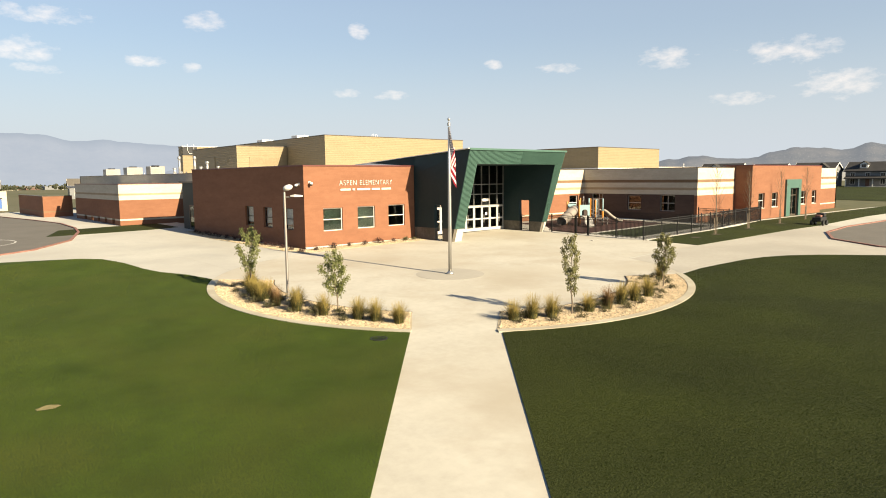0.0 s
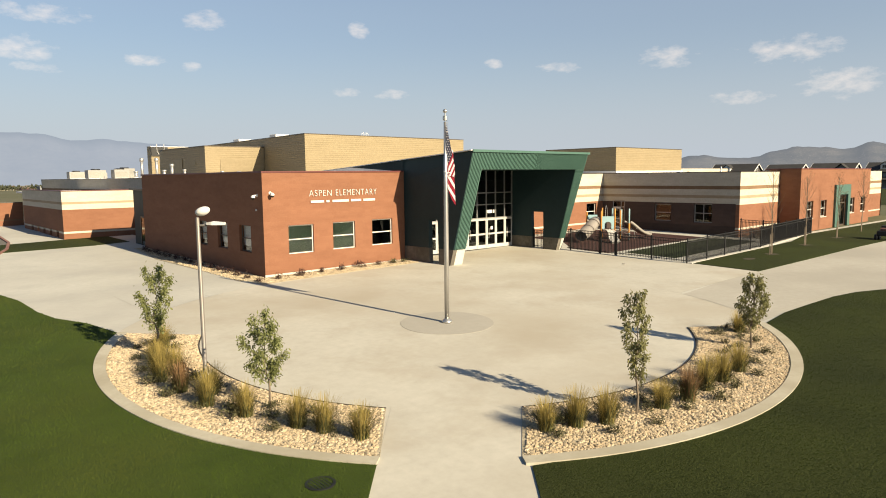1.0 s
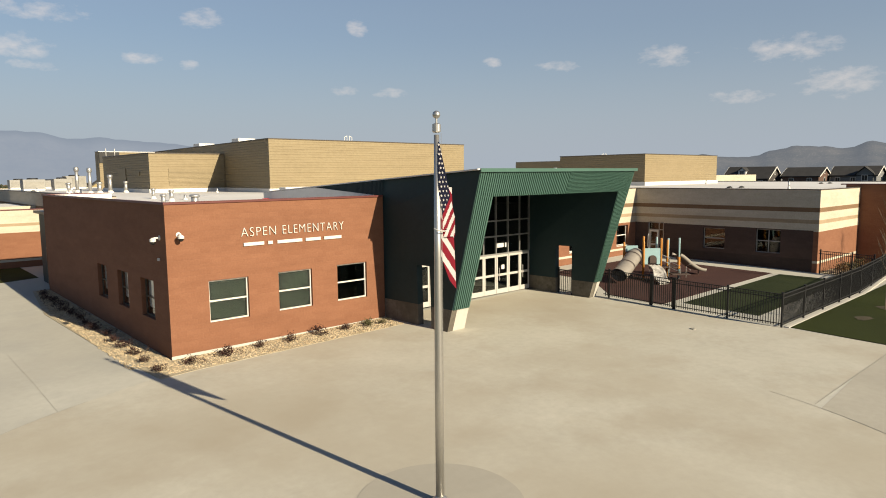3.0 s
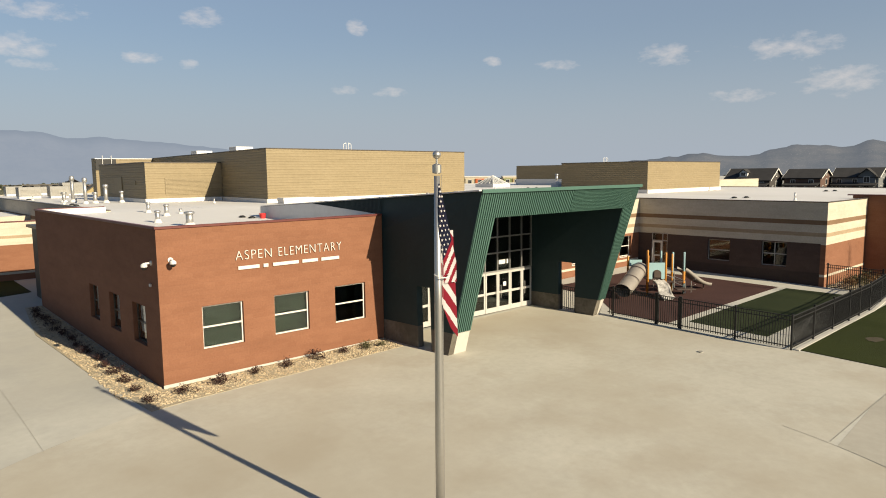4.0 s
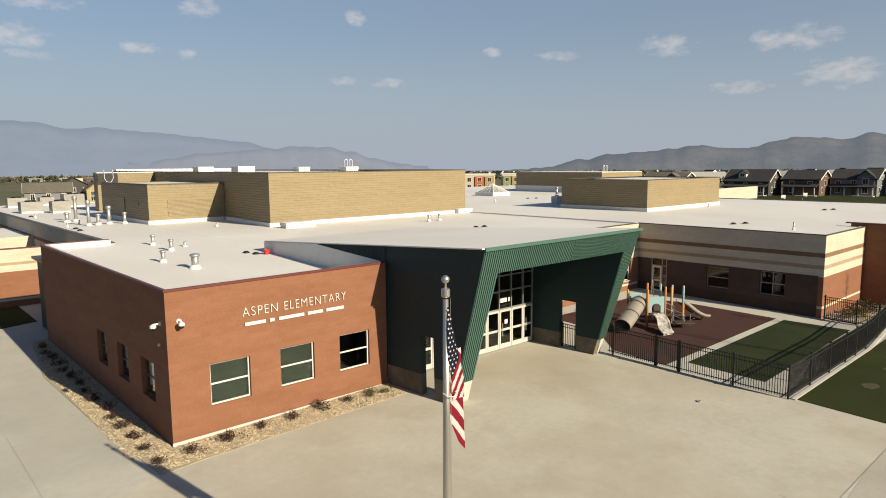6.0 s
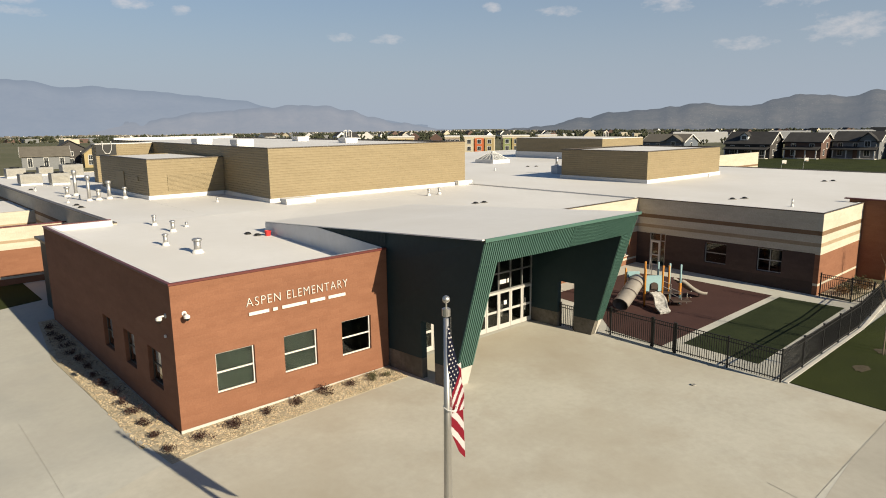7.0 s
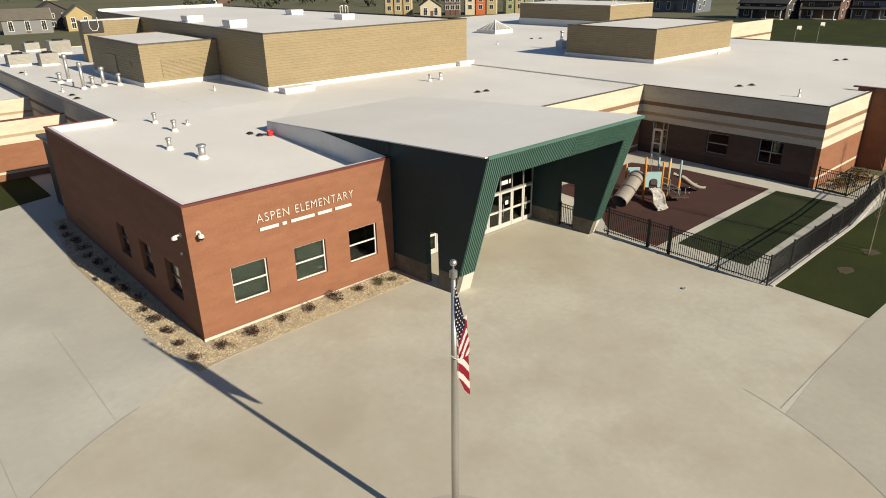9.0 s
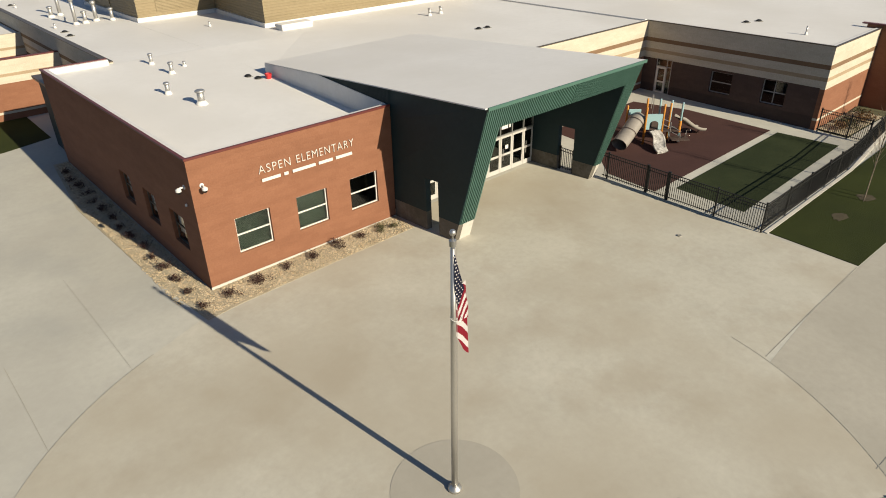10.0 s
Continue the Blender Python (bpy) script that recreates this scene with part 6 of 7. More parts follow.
def lawn_blades(poly, box_, seed, nap, spread):
    """nap: the direction, in degrees, in which the mower laid the blades."""
    r = np.random.RandomState(seed)
    x0, x1, y0, y1 = box_
    n = int((x1 - x0) * (y1 - y0) * 1500)
    px, py = r.uniform(x0, x1, n), r.uniform(y0, y1, n)
    far = np.hypot(px - 7.0, py - 7.0)
    ok = (r.uniform(0, 1, n) < np.clip(1.25 - far / 22.0, 0.25, 1.0)) & inside(px, py, poly) & (np.hypot((px - 3.60) / 0.27, (py - 18.37) / 0.19) > 1)
    px, py, far = px[ok], py[ok], far[ok]
    m = len(px)
    gz = 0.0115 * (np.clip(px, -20, 60) - 23.17) + 0.021 * (np.clip(py, -25, 40) - 39.64) + 0.012 * (np.clip(py, 40, 80) - 40)
    base = np.stack([px, py, gz + 0.03], 1)
    b_ = math.radians(nap) + r.normal(0, spread, m)
    a_ = b_ + math.pi / 2 + r.normal(0, 0.5, m)
    grow = 1 + far / 40
    w, h, l = r.uniform(0.004, 0.007, m) * grow, r.uniform(0.022, 0.04, m), r.uniform(0.04, 0.085, m)
    d = np.stack([np.cos(a_), np.sin(a_)], 1)
    vs = np.repeat(base[:, None, :], 3, axis=1)
    vs[:, 0, :2] += d * w[:, None]
    vs[:, 1, :2] -= d * w[:, None]
    vs[:, 2, 0] += np.cos(b_) * l
    vs[:, 2, 1] += np.sin(b_) * l
    vs[:, 2, 2] += h
    me = bpy.data.meshes.new("grass")
    me.vertices.add(m * 3)
    me.vertices.foreach_set("co", vs.reshape(-1))
    me.loops.add(m * 3)
    me.loops.foreach_set("vertex_index", np.arange(m * 3, dtype=np.int32))
    me.polygons.add(m)
    me.polygons.foreach_set("loop_start", np.arange(0, m * 3, 3, dtype=np.int32))
    me.update(calc_edges=True)
    me.materials.append(M_BLADE)
    tagged(new("grass", me), "short mown grass blades of the lawn", "grass", "", "stuff")


lawn_blades(LAWN_L, (-13, 15, -3, 46), 3, 85, 0.5)
lawn_blades(LAWN_R, (4, 48, -14, 17.5), 4, -98, 0.35)


# ---------------------------------------------------------------- things on the roofs
RZ = 5.36


def vent_pipe(x, y, z, h, r, label, cap=True, boot=True, group="roof vent pipes"):
    t = thing("vent_pipe", (x, y, z), label, "vent pipe", group)
    if boot:
        bm = bmesh.new()
        lathe(bm, [(r * 1.9, 0.0), (r * 1.7, 0.06), (r * 1.15, min(0.2, h * 0.4))], (0, 0, 0), 14)
        part("boot", bm, M_FLASH, t, "white membrane boot", local=True, smooth=True)
    bm = bmesh.new()
    lathe(bm, [(r, 0.05), (r, h * 0.9)], (0, 0, 0), 14)
    part("pipe", bm, M_STEEL, t, "", local=True, smooth=True)
    if cap:
        bm = bmesh.new()
        lathe(bm, [(r * 1.1, h * 0.82), (r * 1.45, h * 0.85), (r * 1.45, h * 0.95), (r * 1.1, h)], (0, 0, 0), 14)
        part("cap", bm, M_STEEL, t, "metal rain cap", local=True, smooth=True)


for x, y, z, h, r in ((28.65, 57.07, 5.27, 0.66, 0.1), (28.75, 54.38, 5.19, 0.68, 0.11), (27.04, 50.80, 5.08, 0.64, 0.11)):
    vent_pipe(x, y, z, h, r, "short silver vent pipe with a cap on the white roof")
vent_pipe(29.93, 55.42, 5.22, 0.36, 0.08, "short white vent stub on the white roof", cap=False)
vent_pipe(27.62, 48.12, 5.0, 0.74, 0.17, "wide silver exhaust vent with a rain cap on the white roof")
for x, y, h, r in ((29.02, 78.99, 0.85, 0.16), (29.82, 79.56, 2.2, 0.14), (29.45, 74.02, 2.05, 0.13), (30.18, 74.15, 0.9, 0.15), (31.08, 74.50, 1.5, 0.15), (32.10, 73.88, 0.95, 0.13)):
    vent_pipe(x, y, RZ, h, r, "tall silver flue pipe on the white roof" if h > 1.2 else "silver vent pipe with a cap on the white roof")
for x, y in ((27.84, 73.66), (28.19, 87.02), (36.29, 65.56), (74.39, 71.91), (81.31, 48.19), (29.25, 76.08), (31.06, 77.31)):
    vent_pipe(x, y, RZ + (0.04 if x > 60 else 0), 0.4, 0.06, "small white vent stub on the roof", cap=False)
for x, y in ((50.35, 56.80), (51.62, 56.92)):
    vent_pipe(x, y, RZ, 0.55, 0.1, "short silver vent pipe with a cap on the white roof")
vent_pipe(62.17, 33.11, 5.4, 0.6, 0.055, "thin dark vent pipe in a white boot on the classroom roof", cap=False)


def roof_drain(x, y, z):
    t = thing("roof_drain", (x, y, z), "dark cast drain dome with a stain on the white roof", "roof drain", "roof drains")
    bm = bmesh.new()
    lathe(bm, [(0.2, 0.0), (0.19, 0.07), (0.1, 0.13), (0.03, 0.14)], (0, 0, 0), 12)
    part("dome", bm, M_BLACK, t, "", local=True)
    bm = bmesh.new()
    lathe(bm, [(0.32, 0.0), (0.3, 0.02)], (0, 0, 0), 16)
    part("sump_ring", bm, M_CONC_GREY, t, "grey sump ring", local=True)


for x, y, z in ((49.17, 50.23, RZ), (49.95, 50.13, RZ), (63.68, 37.82, 5.4), (64.74, 37.39, 5.4), (83.44, 37.97, 5.4), (84.44, 37.53, 5.4), (82.16, 73.26, 5.4), (83.18, 72.68, 5.4), (31.69, 51.07, 5.09), (31.92, 50.36, 5.07), (27.73, 69.58, RZ), (27.88, 71.41, RZ), (28.13, 88.55, RZ)):
    roof_drain(x, y, z)
cone = thing("red_bucket", (32.35, 49.93, 5.06), "small red bucket standing on the white roof", "bucket")
bm = bmesh.new()
lathe(bm, [(0.14, 0.0), (0.19, 0.3), (0.17, 0.3), (0.12, 0.03)], (0, 0, 0), 14)
part("pail", bm, plain("red_plastic", (0.4125, 0.0225, 0.0225), 0.5), cone, "", local=True)


M_UNIT = surface("pale_grey_unit_paint", (0.2, 0.195, 0.18), (0.27, 0.262, 0.245), 0.8, 5, 0.55, 0, 0.05)


def roof_unit(x, y, z, w, d, h, label, louvres=True, mat=None):
    t = thing("air_handler", (x, y, z), label, "roof unit", "roof units")
    part("curb", boxes((-w / 2 + 0.05, w / 2 - 0.05, -d / 2 + 0.05, d / 2 - 0.05, 0, 0.2)), M_FLASH, t, "white curb", local=True)
    part("casing", boxes((-w / 2, w / 2, -d / 2, d / 2, 0.2, h), bev=0.03), mat or M_UNIT, t, "", local=True)
    if louvres:
        part("louvre", boxes(*[(-w / 2 + 0.15, w / 2 - 0.15, -d / 2 - 0.03, -d / 2 - 0.002, 0.35 + 0.12 * i, 0.42 + 0.12 * i) for i in range(int((h - 0.5) / 0.12))]), M_CONC_GREY, t, "grey louvre blades", local=True)
        bm = bmesh.new()
        lathe(bm, [(min(w, d) * 0.32, 0), (min(w, d) * 0.32, 0.12), (min(w, d) * 0.28, 0.14)], (0, 0, h), 18)
        part("fan_guard", bm, M_BLACK, t, "dark round fan guard", local=True)


for x, y, w, d, h in ((29.35, 95.22, 2.0, 1.6, 1.15), (31.63, 93.36, 1.7, 1.5, 1.2), (35.29, 104.09, 2.2, 1.8, 1.5), (30.25, 108.24, 2.0, 1.6, 1.1), (33.74, 110.18, 1.6, 1.4, 1.0)):
    roof_unit(x, y, RZ, w, d, h, "grey metal air handler with louvres on the white roof")
roof_unit(42.21, 81.97, 9.34, 1.6, 1.5, 0.6, "low white roof curb box on the gymnasium", False, M_FLASH)
roof_unit(41.62, 71.80, 9.34, 1.6, 1.4, 0.62, "low white roof curb box on the gymnasium", False, M_FLASH)
roof_unit(54.56, 83.94, 9.34, 1.5, 1.4, 0.5, "low white roof curb box on the gymnasium", False, M_FLASH)
roof_unit(53.27, 72.44, 9.34, 1.5, 1.4, 0.5, "low white roof curb box on the gymnasium", False, M_FLASH)
roof_unit(40.38, 60.37, RZ, 2.6, 1.0, 0.42, "low white curb box beside the gymnasium wall", False, M_FLASH)
roof_unit(59.09, 61.88, RZ, 1.9, 0.9, 0.42, "low white curb box beside the gymnasium wall", False, M_FLASH)
roof_unit(75.30, 63.19, 5.4, 0.9, 0.9, 0.9, "pale metal roof fan housing beside the east hall", False, M_FLASH)
vent_pipe(75.30, 63.19, 6.3, 1.0, 0.14, "white exhaust stack on the fan housing", group="")

# roof ladders' safety rails
def hatch_rail(x, y, z, w, h):
    t = thing("roof_hatch_rail", (x, y, z), "white bent steel guard rails of a roof hatch", "guard rail", "roof hatch rails")
    for s in (-1, 1):
        bm = bmesh.new()
        tube(bm, (s * w / 2, 0, 0), (s * w / 2, 0, h), 0.03, n=6)
        tube(bm, (s * w / 2, 0, h), (s * w / 6, 0, h + 0.12), 0.03, n=6)
        tube(bm, (s * w / 6, 0, h + 0.12), (s * w / 6, 0, 0.1), 0.03, n=6)
        part("rail", bm, M_WHITE, t, "", local=True)


hatch_rail(53.27, 72.44, 9.84, 0.9, 0.65)
hatch_rail(104.0, 76.0, 8.66, 1.2, 0.9)
bm = bmesh.new()
for xa, xb in ((35.75, 35.98), (36.62, 36.39)):
    rail = [(xa, 9.7), (xa, 8.8), (xb, 8.4), (xb + (0.2 if xb < 36.2 else -0.2), 8.4)]
    for (x0, z0), (x1, z1) in zip(rail, rail[1:]):
        tube(bm, (x0, 92.22, z0), (x1, 92.22, z1), 0.03, n=6)
single("roof_ladder", bm, M_WHITE, "white bent guard rail on the black panel", "guard rail", loc=(36.2, 92.22, 8.35))

# glazed roof lantern
M_PALE_GLASS = plain("milky_roof_glazing", (0.465, 0.4725, 0.465), 0.2)
lan = thing("roof_lantern", (86.1, 83.4, 5.4), "white framed pyramid roof lantern on the white roof", "skylight")
part("curb", boxes((84.3, 87.9, 81.6, 85.2, 5.4, 5.85)), M_FLASH, lan, "white curb")
apex = Vector((86.1, 83.4, 7.1))
corners = [Vector((84.4, 81.7, 5.86)), Vector((87.8, 81.7, 5.86)), Vector((87.8, 85.1, 5.86)), Vector((84.4, 85.1, 5.86))]
for i in range(4):
    a_, b_ = corners[i], corners[(i + 1) % 4]
    bm = bmesh.new()
    tube(bm, a_, apex, 0.07, n=6)
    for k in (1, 2, 3):
        p = a_.lerp(b_, k / 4)
        tube(bm, p, p.lerp(apex, 0.97), 0.045, n=5)
    tube(bm, a_, b_, 0.06, n=6)
    part("glazing_bar", bm, M_WHITE, lan, "white glazing bars")
    bm = bmesh.new()
    bm.faces.new([bm.verts.new(v) for v in (a_ + Vector((0, 0, 0.01)), b_ + Vector((0, 0, 0.01)), apex)])
    bmesh.ops.solidify(bm, geom=bm.faces[:], thickness=0.02)
    part("pane", bm, M_PALE_GLASS, lan)


# ---------------------------------------------------------------- surroundings: houses, town, hills, clouds
C0 = Vector((15.0, 16.0))
M_ROOF_DARK = surface("charcoal_shingle", (0.021, 0.0203, 0.0203), (0.045, 0.0428, 0.0413), 0.6, 9, 0.9, 0, 0.4, 0.02)
M_ROOF_BROWN = surface("brown_shingle", (0.0825, 0.0735, 0.0585), (0.135, 0.12, 0.0975), 0.6, 9, 0.9, 0, 0.4, 0.02)
M_SIDE_GREY = surface("grey_lap_siding", (0.12, 0.1237, 0.1275), (0.165, 0.1688, 0.1725), 0.3, 4, 0.7, 0, 0.1, 0.01, (1, 1, 12))
M_SIDE_DARK = surface("dark_lap_siding", (0.0338, 0.03, 0.0285), (0.0562, 0.0495, 0.045), 0.3, 4, 0.7, 0, 0.1, 0.01, (1, 1, 12))
M_SIDE_BROWN = surface("brown_lap_siding", (0.075, 0.045, 0.0338), (0.1125, 0.0675, 0.0525), 0.3, 4, 0.7, 0, 0.1, 0.01, (1, 1, 12))
M_SIDE_BLUE = surface("blue_grey_siding", (0.075, 0.0863, 0.105), (0.1125, 0.1275, 0.15), 0.3, 4, 0.7, 0, 0.1, 0.01, (1, 1, 12))
M_SIDE_YELLOW = surface("tan_yellow_siding", (0.255, 0.195, 0.09), (0.315, 0.2475, 0.1237), 0.3, 4, 0.7, 0, 0.1, 0.01)
M_SIDE_GREEN = surface("olive_siding", (0.15, 0.1725, 0.0675), (0.2025, 0.225, 0.0975), 0.3, 4, 0.7, 0, 0.1, 0.01)
M_SIDE_ORANGE = surface("orange_red_siding", (0.3375, 0.075, 0.0225), (0.4125, 0.1125, 0.0375), 0.3, 4, 0.7, 0, 0.1, 0.01)
M_SIDE_CREAM = surface("cream_siding", (0.375, 0.33, 0.24), (0.45, 0.3975, 0.3), 0.3, 4, 0.7, 0, 0.1, 0.01)
M_WIN_FAR = plain("far_window_glass", (0.0225, 0.0263, 0.03), 0.12, 0.0)


def house_window(t, x, y, z, w, h, side="front"):
    """A framed window on the front (facing -y) or on an end wall (facing +x or -x)."""
    f = 0.12
    if side == "front":
        win = part("window", boxes((x - w / 2 - f, x + w / 2 + f, y - 0.06, y - 0.002, z - f, z + h + f)), M_WHITE, t, "white framed window", local=True)
        part("pane", boxes((x - w / 2, x - 0.03, y - 0.075, y - 0.062, z, z + h), (x + 0.03, x + w / 2, y - 0.075, y - 0.062, z, z + h)), M_WIN_FAR, win, "", local=True)
    else:
        s = 1 if side == "east" else -1
        a_, b_ = sorted((x + s * 0.002, x + s * 0.06))
        win = part("window", boxes((a_, b_, y - w / 2 - f, y + w / 2 + f, z - f, z + h + f)), M_WHITE, t, "white framed window", local=True)
        a_, b_ = sorted((x + s * 0.062, x + s * 0.075))
        part("pane", boxes((a_, b_, y - w / 2, y - 0.03, z, z + h), (a_, b_, y + 0.03, y + w / 2, z, z + h)), M_WIN_FAR, win, "", local=True)


def gable_roof(w, d, e, r, over, axis="x", cx=0.0, cy=0.0, thick=0.22):
    bm = bmesh.new()
    hw, hd = w / 2 + over, d / 2 + over
    if axis == "x":
        drop = (r - e) * over / (d / 2)
        prof = [(-hd, e - drop), (0, r), (hd, e - drop), (hd, e - drop - thick), (0, r - thick), (-hd, e - drop - thick)]
        A = [bm.verts.new((cx - hw, cy + y, z)) for y, z in prof]
        B = [bm.verts.new((cx + hw, cy + y, z)) for y, z in prof]
    else:
        drop = (r - e) * over / (w / 2)
        prof = [(-hw, e - drop), (0, r), (hw, e - drop), (hw, e - drop - thick), (0, r - thick), (-hw, e - drop - thick)]
        A = [bm.verts.new((cx + x, cy - hd, z)) for x, z in prof]
        B = [bm.verts.new((cx + x, cy + hd, z)) for x, z in prof]
    for i in range(6):
        bm.faces.new((A[i], A[(i + 1) % 6], B[(i + 1) % 6], B[i]))
    for q in (A, B[::-1]):
        bm.faces.new((q[0], q[1], q[4], q[5]))
        bm.faces.new((q[1], q[2], q[3], q[4]))
    return bm


def gable_body(w, d, e, r, axis="x", cx=0.0, cy=0.0, z0=-1.0):
    bm = bmesh.new()
    if axis == "x":
        prof = [(-d / 2, z0), (d / 2, z0), (d / 2, e - 0.2), (0, r - 0.24), (-d / 2, e - 0.2)]
        A = [bm.verts.new((cx - w / 2, cy + y, z)) for y, z in prof]
        B = [bm.verts.new((cx + w / 2, cy + y, z)) for y, z in prof]
    else:
        prof = [(-w / 2, z0), (w / 2, z0), (w / 2, e - 0.2), (0, r - 0.24), (-w / 2, e - 0.2)]
        A = [bm.verts.new((cx + x, cy - d / 2, z)) for x, z in prof]
        B = [bm.verts.new((cx + x, cy + d / 2, z)) for x, z in prof]
    for i in range(5):
        bm.faces.new((A[i], A[(i + 1) % 5], B[(i + 1) % 5], B[i]))
    bm.faces.new(A)
    bm.faces.new(B[::-1])
    return bm


def house(x, y, turn, w, d, e, r, wall, roof, label, porch=True, dormer=True, axis="x", cross=False, z=None):
    t = thing("house", (x, y, land(x, y) if z is None else z), label, "house", "houses beyond the school", turn=turn)
    part("wall", gable_body(w, d, e, r, axis), wall, t, "", local=True)
    part("roof", gable_roof(w, d, e, r, 0.45, axis), roof, t, "shingled gable roof", local=True)
    if axis == "x":
        over, drop = 0.45, (r - e) * 0.45 / (d / 2)
        for sx in (-1, 1):
            for sy in (-1, 1):
                bm = bmesh.new()
                xa, xb = sorted((sx * (w / 2 + over + 0.01), sx * (w / 2 + over + 0.07)))
                lo, hi = (sy * (d / 2 + over), e - drop), (0.0, r)
                vs_ = [bm.verts.new((x_, y_, z_ + dz)) for x_ in (xa, xb) for (y_, z_), dz in ((lo, -0.3), (hi, -0.3), (hi, 0.02), (lo, 0.02))]
                for f in ((0, 1, 2, 3), (7, 6, 5, 4), (0, 4, 5, 1), (1, 5, 6, 2), (2, 6, 7, 3), (3, 7, 4, 0)):
                    bm.faces.new([vs_[i] for i in f])
                part("bargeboard", bm, M_WHITE, t, "white bargeboard", local=True)
    front = -d / 2
    nwin = max(2, int(w / 3.2))
    for k in range(nwin):
        xx = -w / 2 + w * (k + 0.5) / nwin
        house_window(t, xx, front, e - 2.1, 1.0, 1.3)
        if not porch or k != nwin // 2:
            house_window(t, xx, front, 0.9, 1.1, 1.4)
    for s, nm in ((1, "east"), (-1, "west")):
        house_window(t, s * w / 2, 0, e - 2.0, 1.1, 1.4, nm)
        house_window(t, s * w / 2, -d / 4, 0.9, 1.0, 1.4, nm)
        if axis == "x":
            house_window(t, s * w / 2, 0, e + (r - e) * 0.25, 0.7, 1.0, nm)
    part("door", boxes((-0.5 + (0 if nwin % 2 else 0.4), 0.5 + (0 if nwin % 2 else 0.4), front - 0.05, front - 0.002, 0.2, 2.3)), M_SIDE_BROWN, t, "brown front door", local=True)
    if porch:
        part("porch", boxes((-w / 2 + 0.3, w / 2 - 0.3, front - 2.0, front - 0.01, -0.6, 0.2), bev=0.02), M_CONC_PALE, t, "raised front porch", local=True)
        bm = bmesh.new()
        A = [bm.verts.new((sx * (w / 2 - 0.1), yy, zz)) for sx in (-1, 1) for yy, zz in ((front - 2.3, 2.55), (front, 3.25), (front, 3.05), (front - 2.3, 2.35))]
        for f in ((0, 1, 5, 4), (1, 2, 6, 5), (2, 3, 7, 6), (3, 0, 4, 7), (0, 3, 2, 1), (4, 5, 6, 7)):
            bm.faces.new([A[i] for i in f])
        part("porch_roof", bm, roof, t, "", local=True)
        for k in range(4):
            xx = -w / 2 + 0.6 + (w - 1.2) * k / 3
            part("porch_post", boxes((xx - 0.11, xx + 0.11, front - 1.95, front - 1.73, 0.2, 2.45)), M_WHITE, t, "white porch post", local=True)
    if dormer and axis == "x":
        dz = e + (r - e) * 0.25
        dy = -d / 2 + d / 2 * 0.3
        part("dormer", gable_body(2.0, 2.6, dz + 1.3, dz + 2.1, "y", -w * 0.12, dy + 1.0, dz - 0.3), M_WHITE, t, "", local=True)
        part("dormer_roof", gable_roof(2.0, 2.6, dz + 1.3, dz + 2.1, 0.25, "y", -w * 0.12, dy + 1.0, 0.12), roof, t, "", local=True)
        house_window(t, -w * 0.12, dy - 0.3, dz + 0.25, 1.1, 0.85)
    if cross:
        part("front_gable", gable_body(w * 0.36, 2.0, e + 0.4, r - 0.2, "y", w * 0.26, front + 0.6), wall, t, "", local=True)
        part("gable_roof", gable_roof(w * 0.36, 2.4, e + 0.4, r - 0.2, 0.35, "y", w * 0.26, front + 0.6, 0.15), roof, t, "", local=True)
        house_window(t, w * 0.26, front - 0.4, e - 1.6, 1.2, 1.4)
        house_window(t, w * 0.26, front - 0.4, 0.9, 1.2, 1.5)
    return t


TR = -88.0
house(204.5, 94.7, TR, 12.0, 9.8, 4.2, 7.2, M_SIDE_DARK, M_ROOF_DARK, "dark two-storey house with white gable trim and a dormer")
house(210.7, 82.7, TR, 9.0, 9.8, 4.7, 6.9, M_SIDE_BROWN, M_ROOF_DARK, "narrow brown two-storey house with a front porch", dormer=False)
house(218.9, 72.5, TR, 10.8, 9.8, 4.9, 7.2, M_SIDE_GREY, M_ROOF_DARK, "grey two-storey house with white porch posts", cross=True, dormer=False)
house(225.2, 59.7, TR, 11.4, 9.8, 4.9, 7.4, M_SIDE_GREY, M_ROOF_DARK, "grey two-storey house with a dormer and porch")
house(231.5, 46.5, TR, 12.0, 9.8, 4.8, 7.2, M_SIDE_DARK, M_ROOF_DARK, "dark two-storey house with a gabled roof", cross=True, dormer=False)
house(237.7, 33.2, TR, 12.0, 9.8, 4.8, 7.2, M_SIDE_BLUE, M_ROOF_DARK, "blue-grey two-storey house with a porch")
house(221.4, 129.3, TR, 14.5, 10.2, 3.9, 6.2, M_SIDE_BLUE, M_ROOF_BROWN, "blue-grey house with a low brown roof and white trim", porch=False, dormer=False, cross=True)
house(177.3, 200.5, -40.0, 7.2, 9.6, 4.1, 6.5, M_SIDE_CREAM, M_ROOF_BROWN, "cream gabled house beside the apartments", porch=False, dormer=False, axis="y")
TLH = -10.0
house(61.4, 247.2, TLH, 12.4, 10.4, 4.2, 6.7, M_SIDE_GREY, M_ROOF_BROWN, "grey house with white framed windows across the field", porch=False, dormer=False)
house(71.5, 261.3, TLH, 9.8, 12.5, 5.4, 8.2, M_SIDE_DARK, M_ROOF_DARK, "dark house with a steep roof across the field", porch=False, dormer=False, axis="y")
house(74.9, 245.7, TLH, 6.8, 10.5, 4.6, 7.2, M_SIDE_YELLOW, M_ROOF_BROWN, "tan house with a brown roof across the field", porch=False, dormer=False, axis="y")
house(30.5, 259.5, TLH, 13.7, 10.4, 4.4, 6.9, M_SIDE_CREAM, M_ROOF_BROWN, "cream house with a brown roof across the field", porch=False, dormer=False)
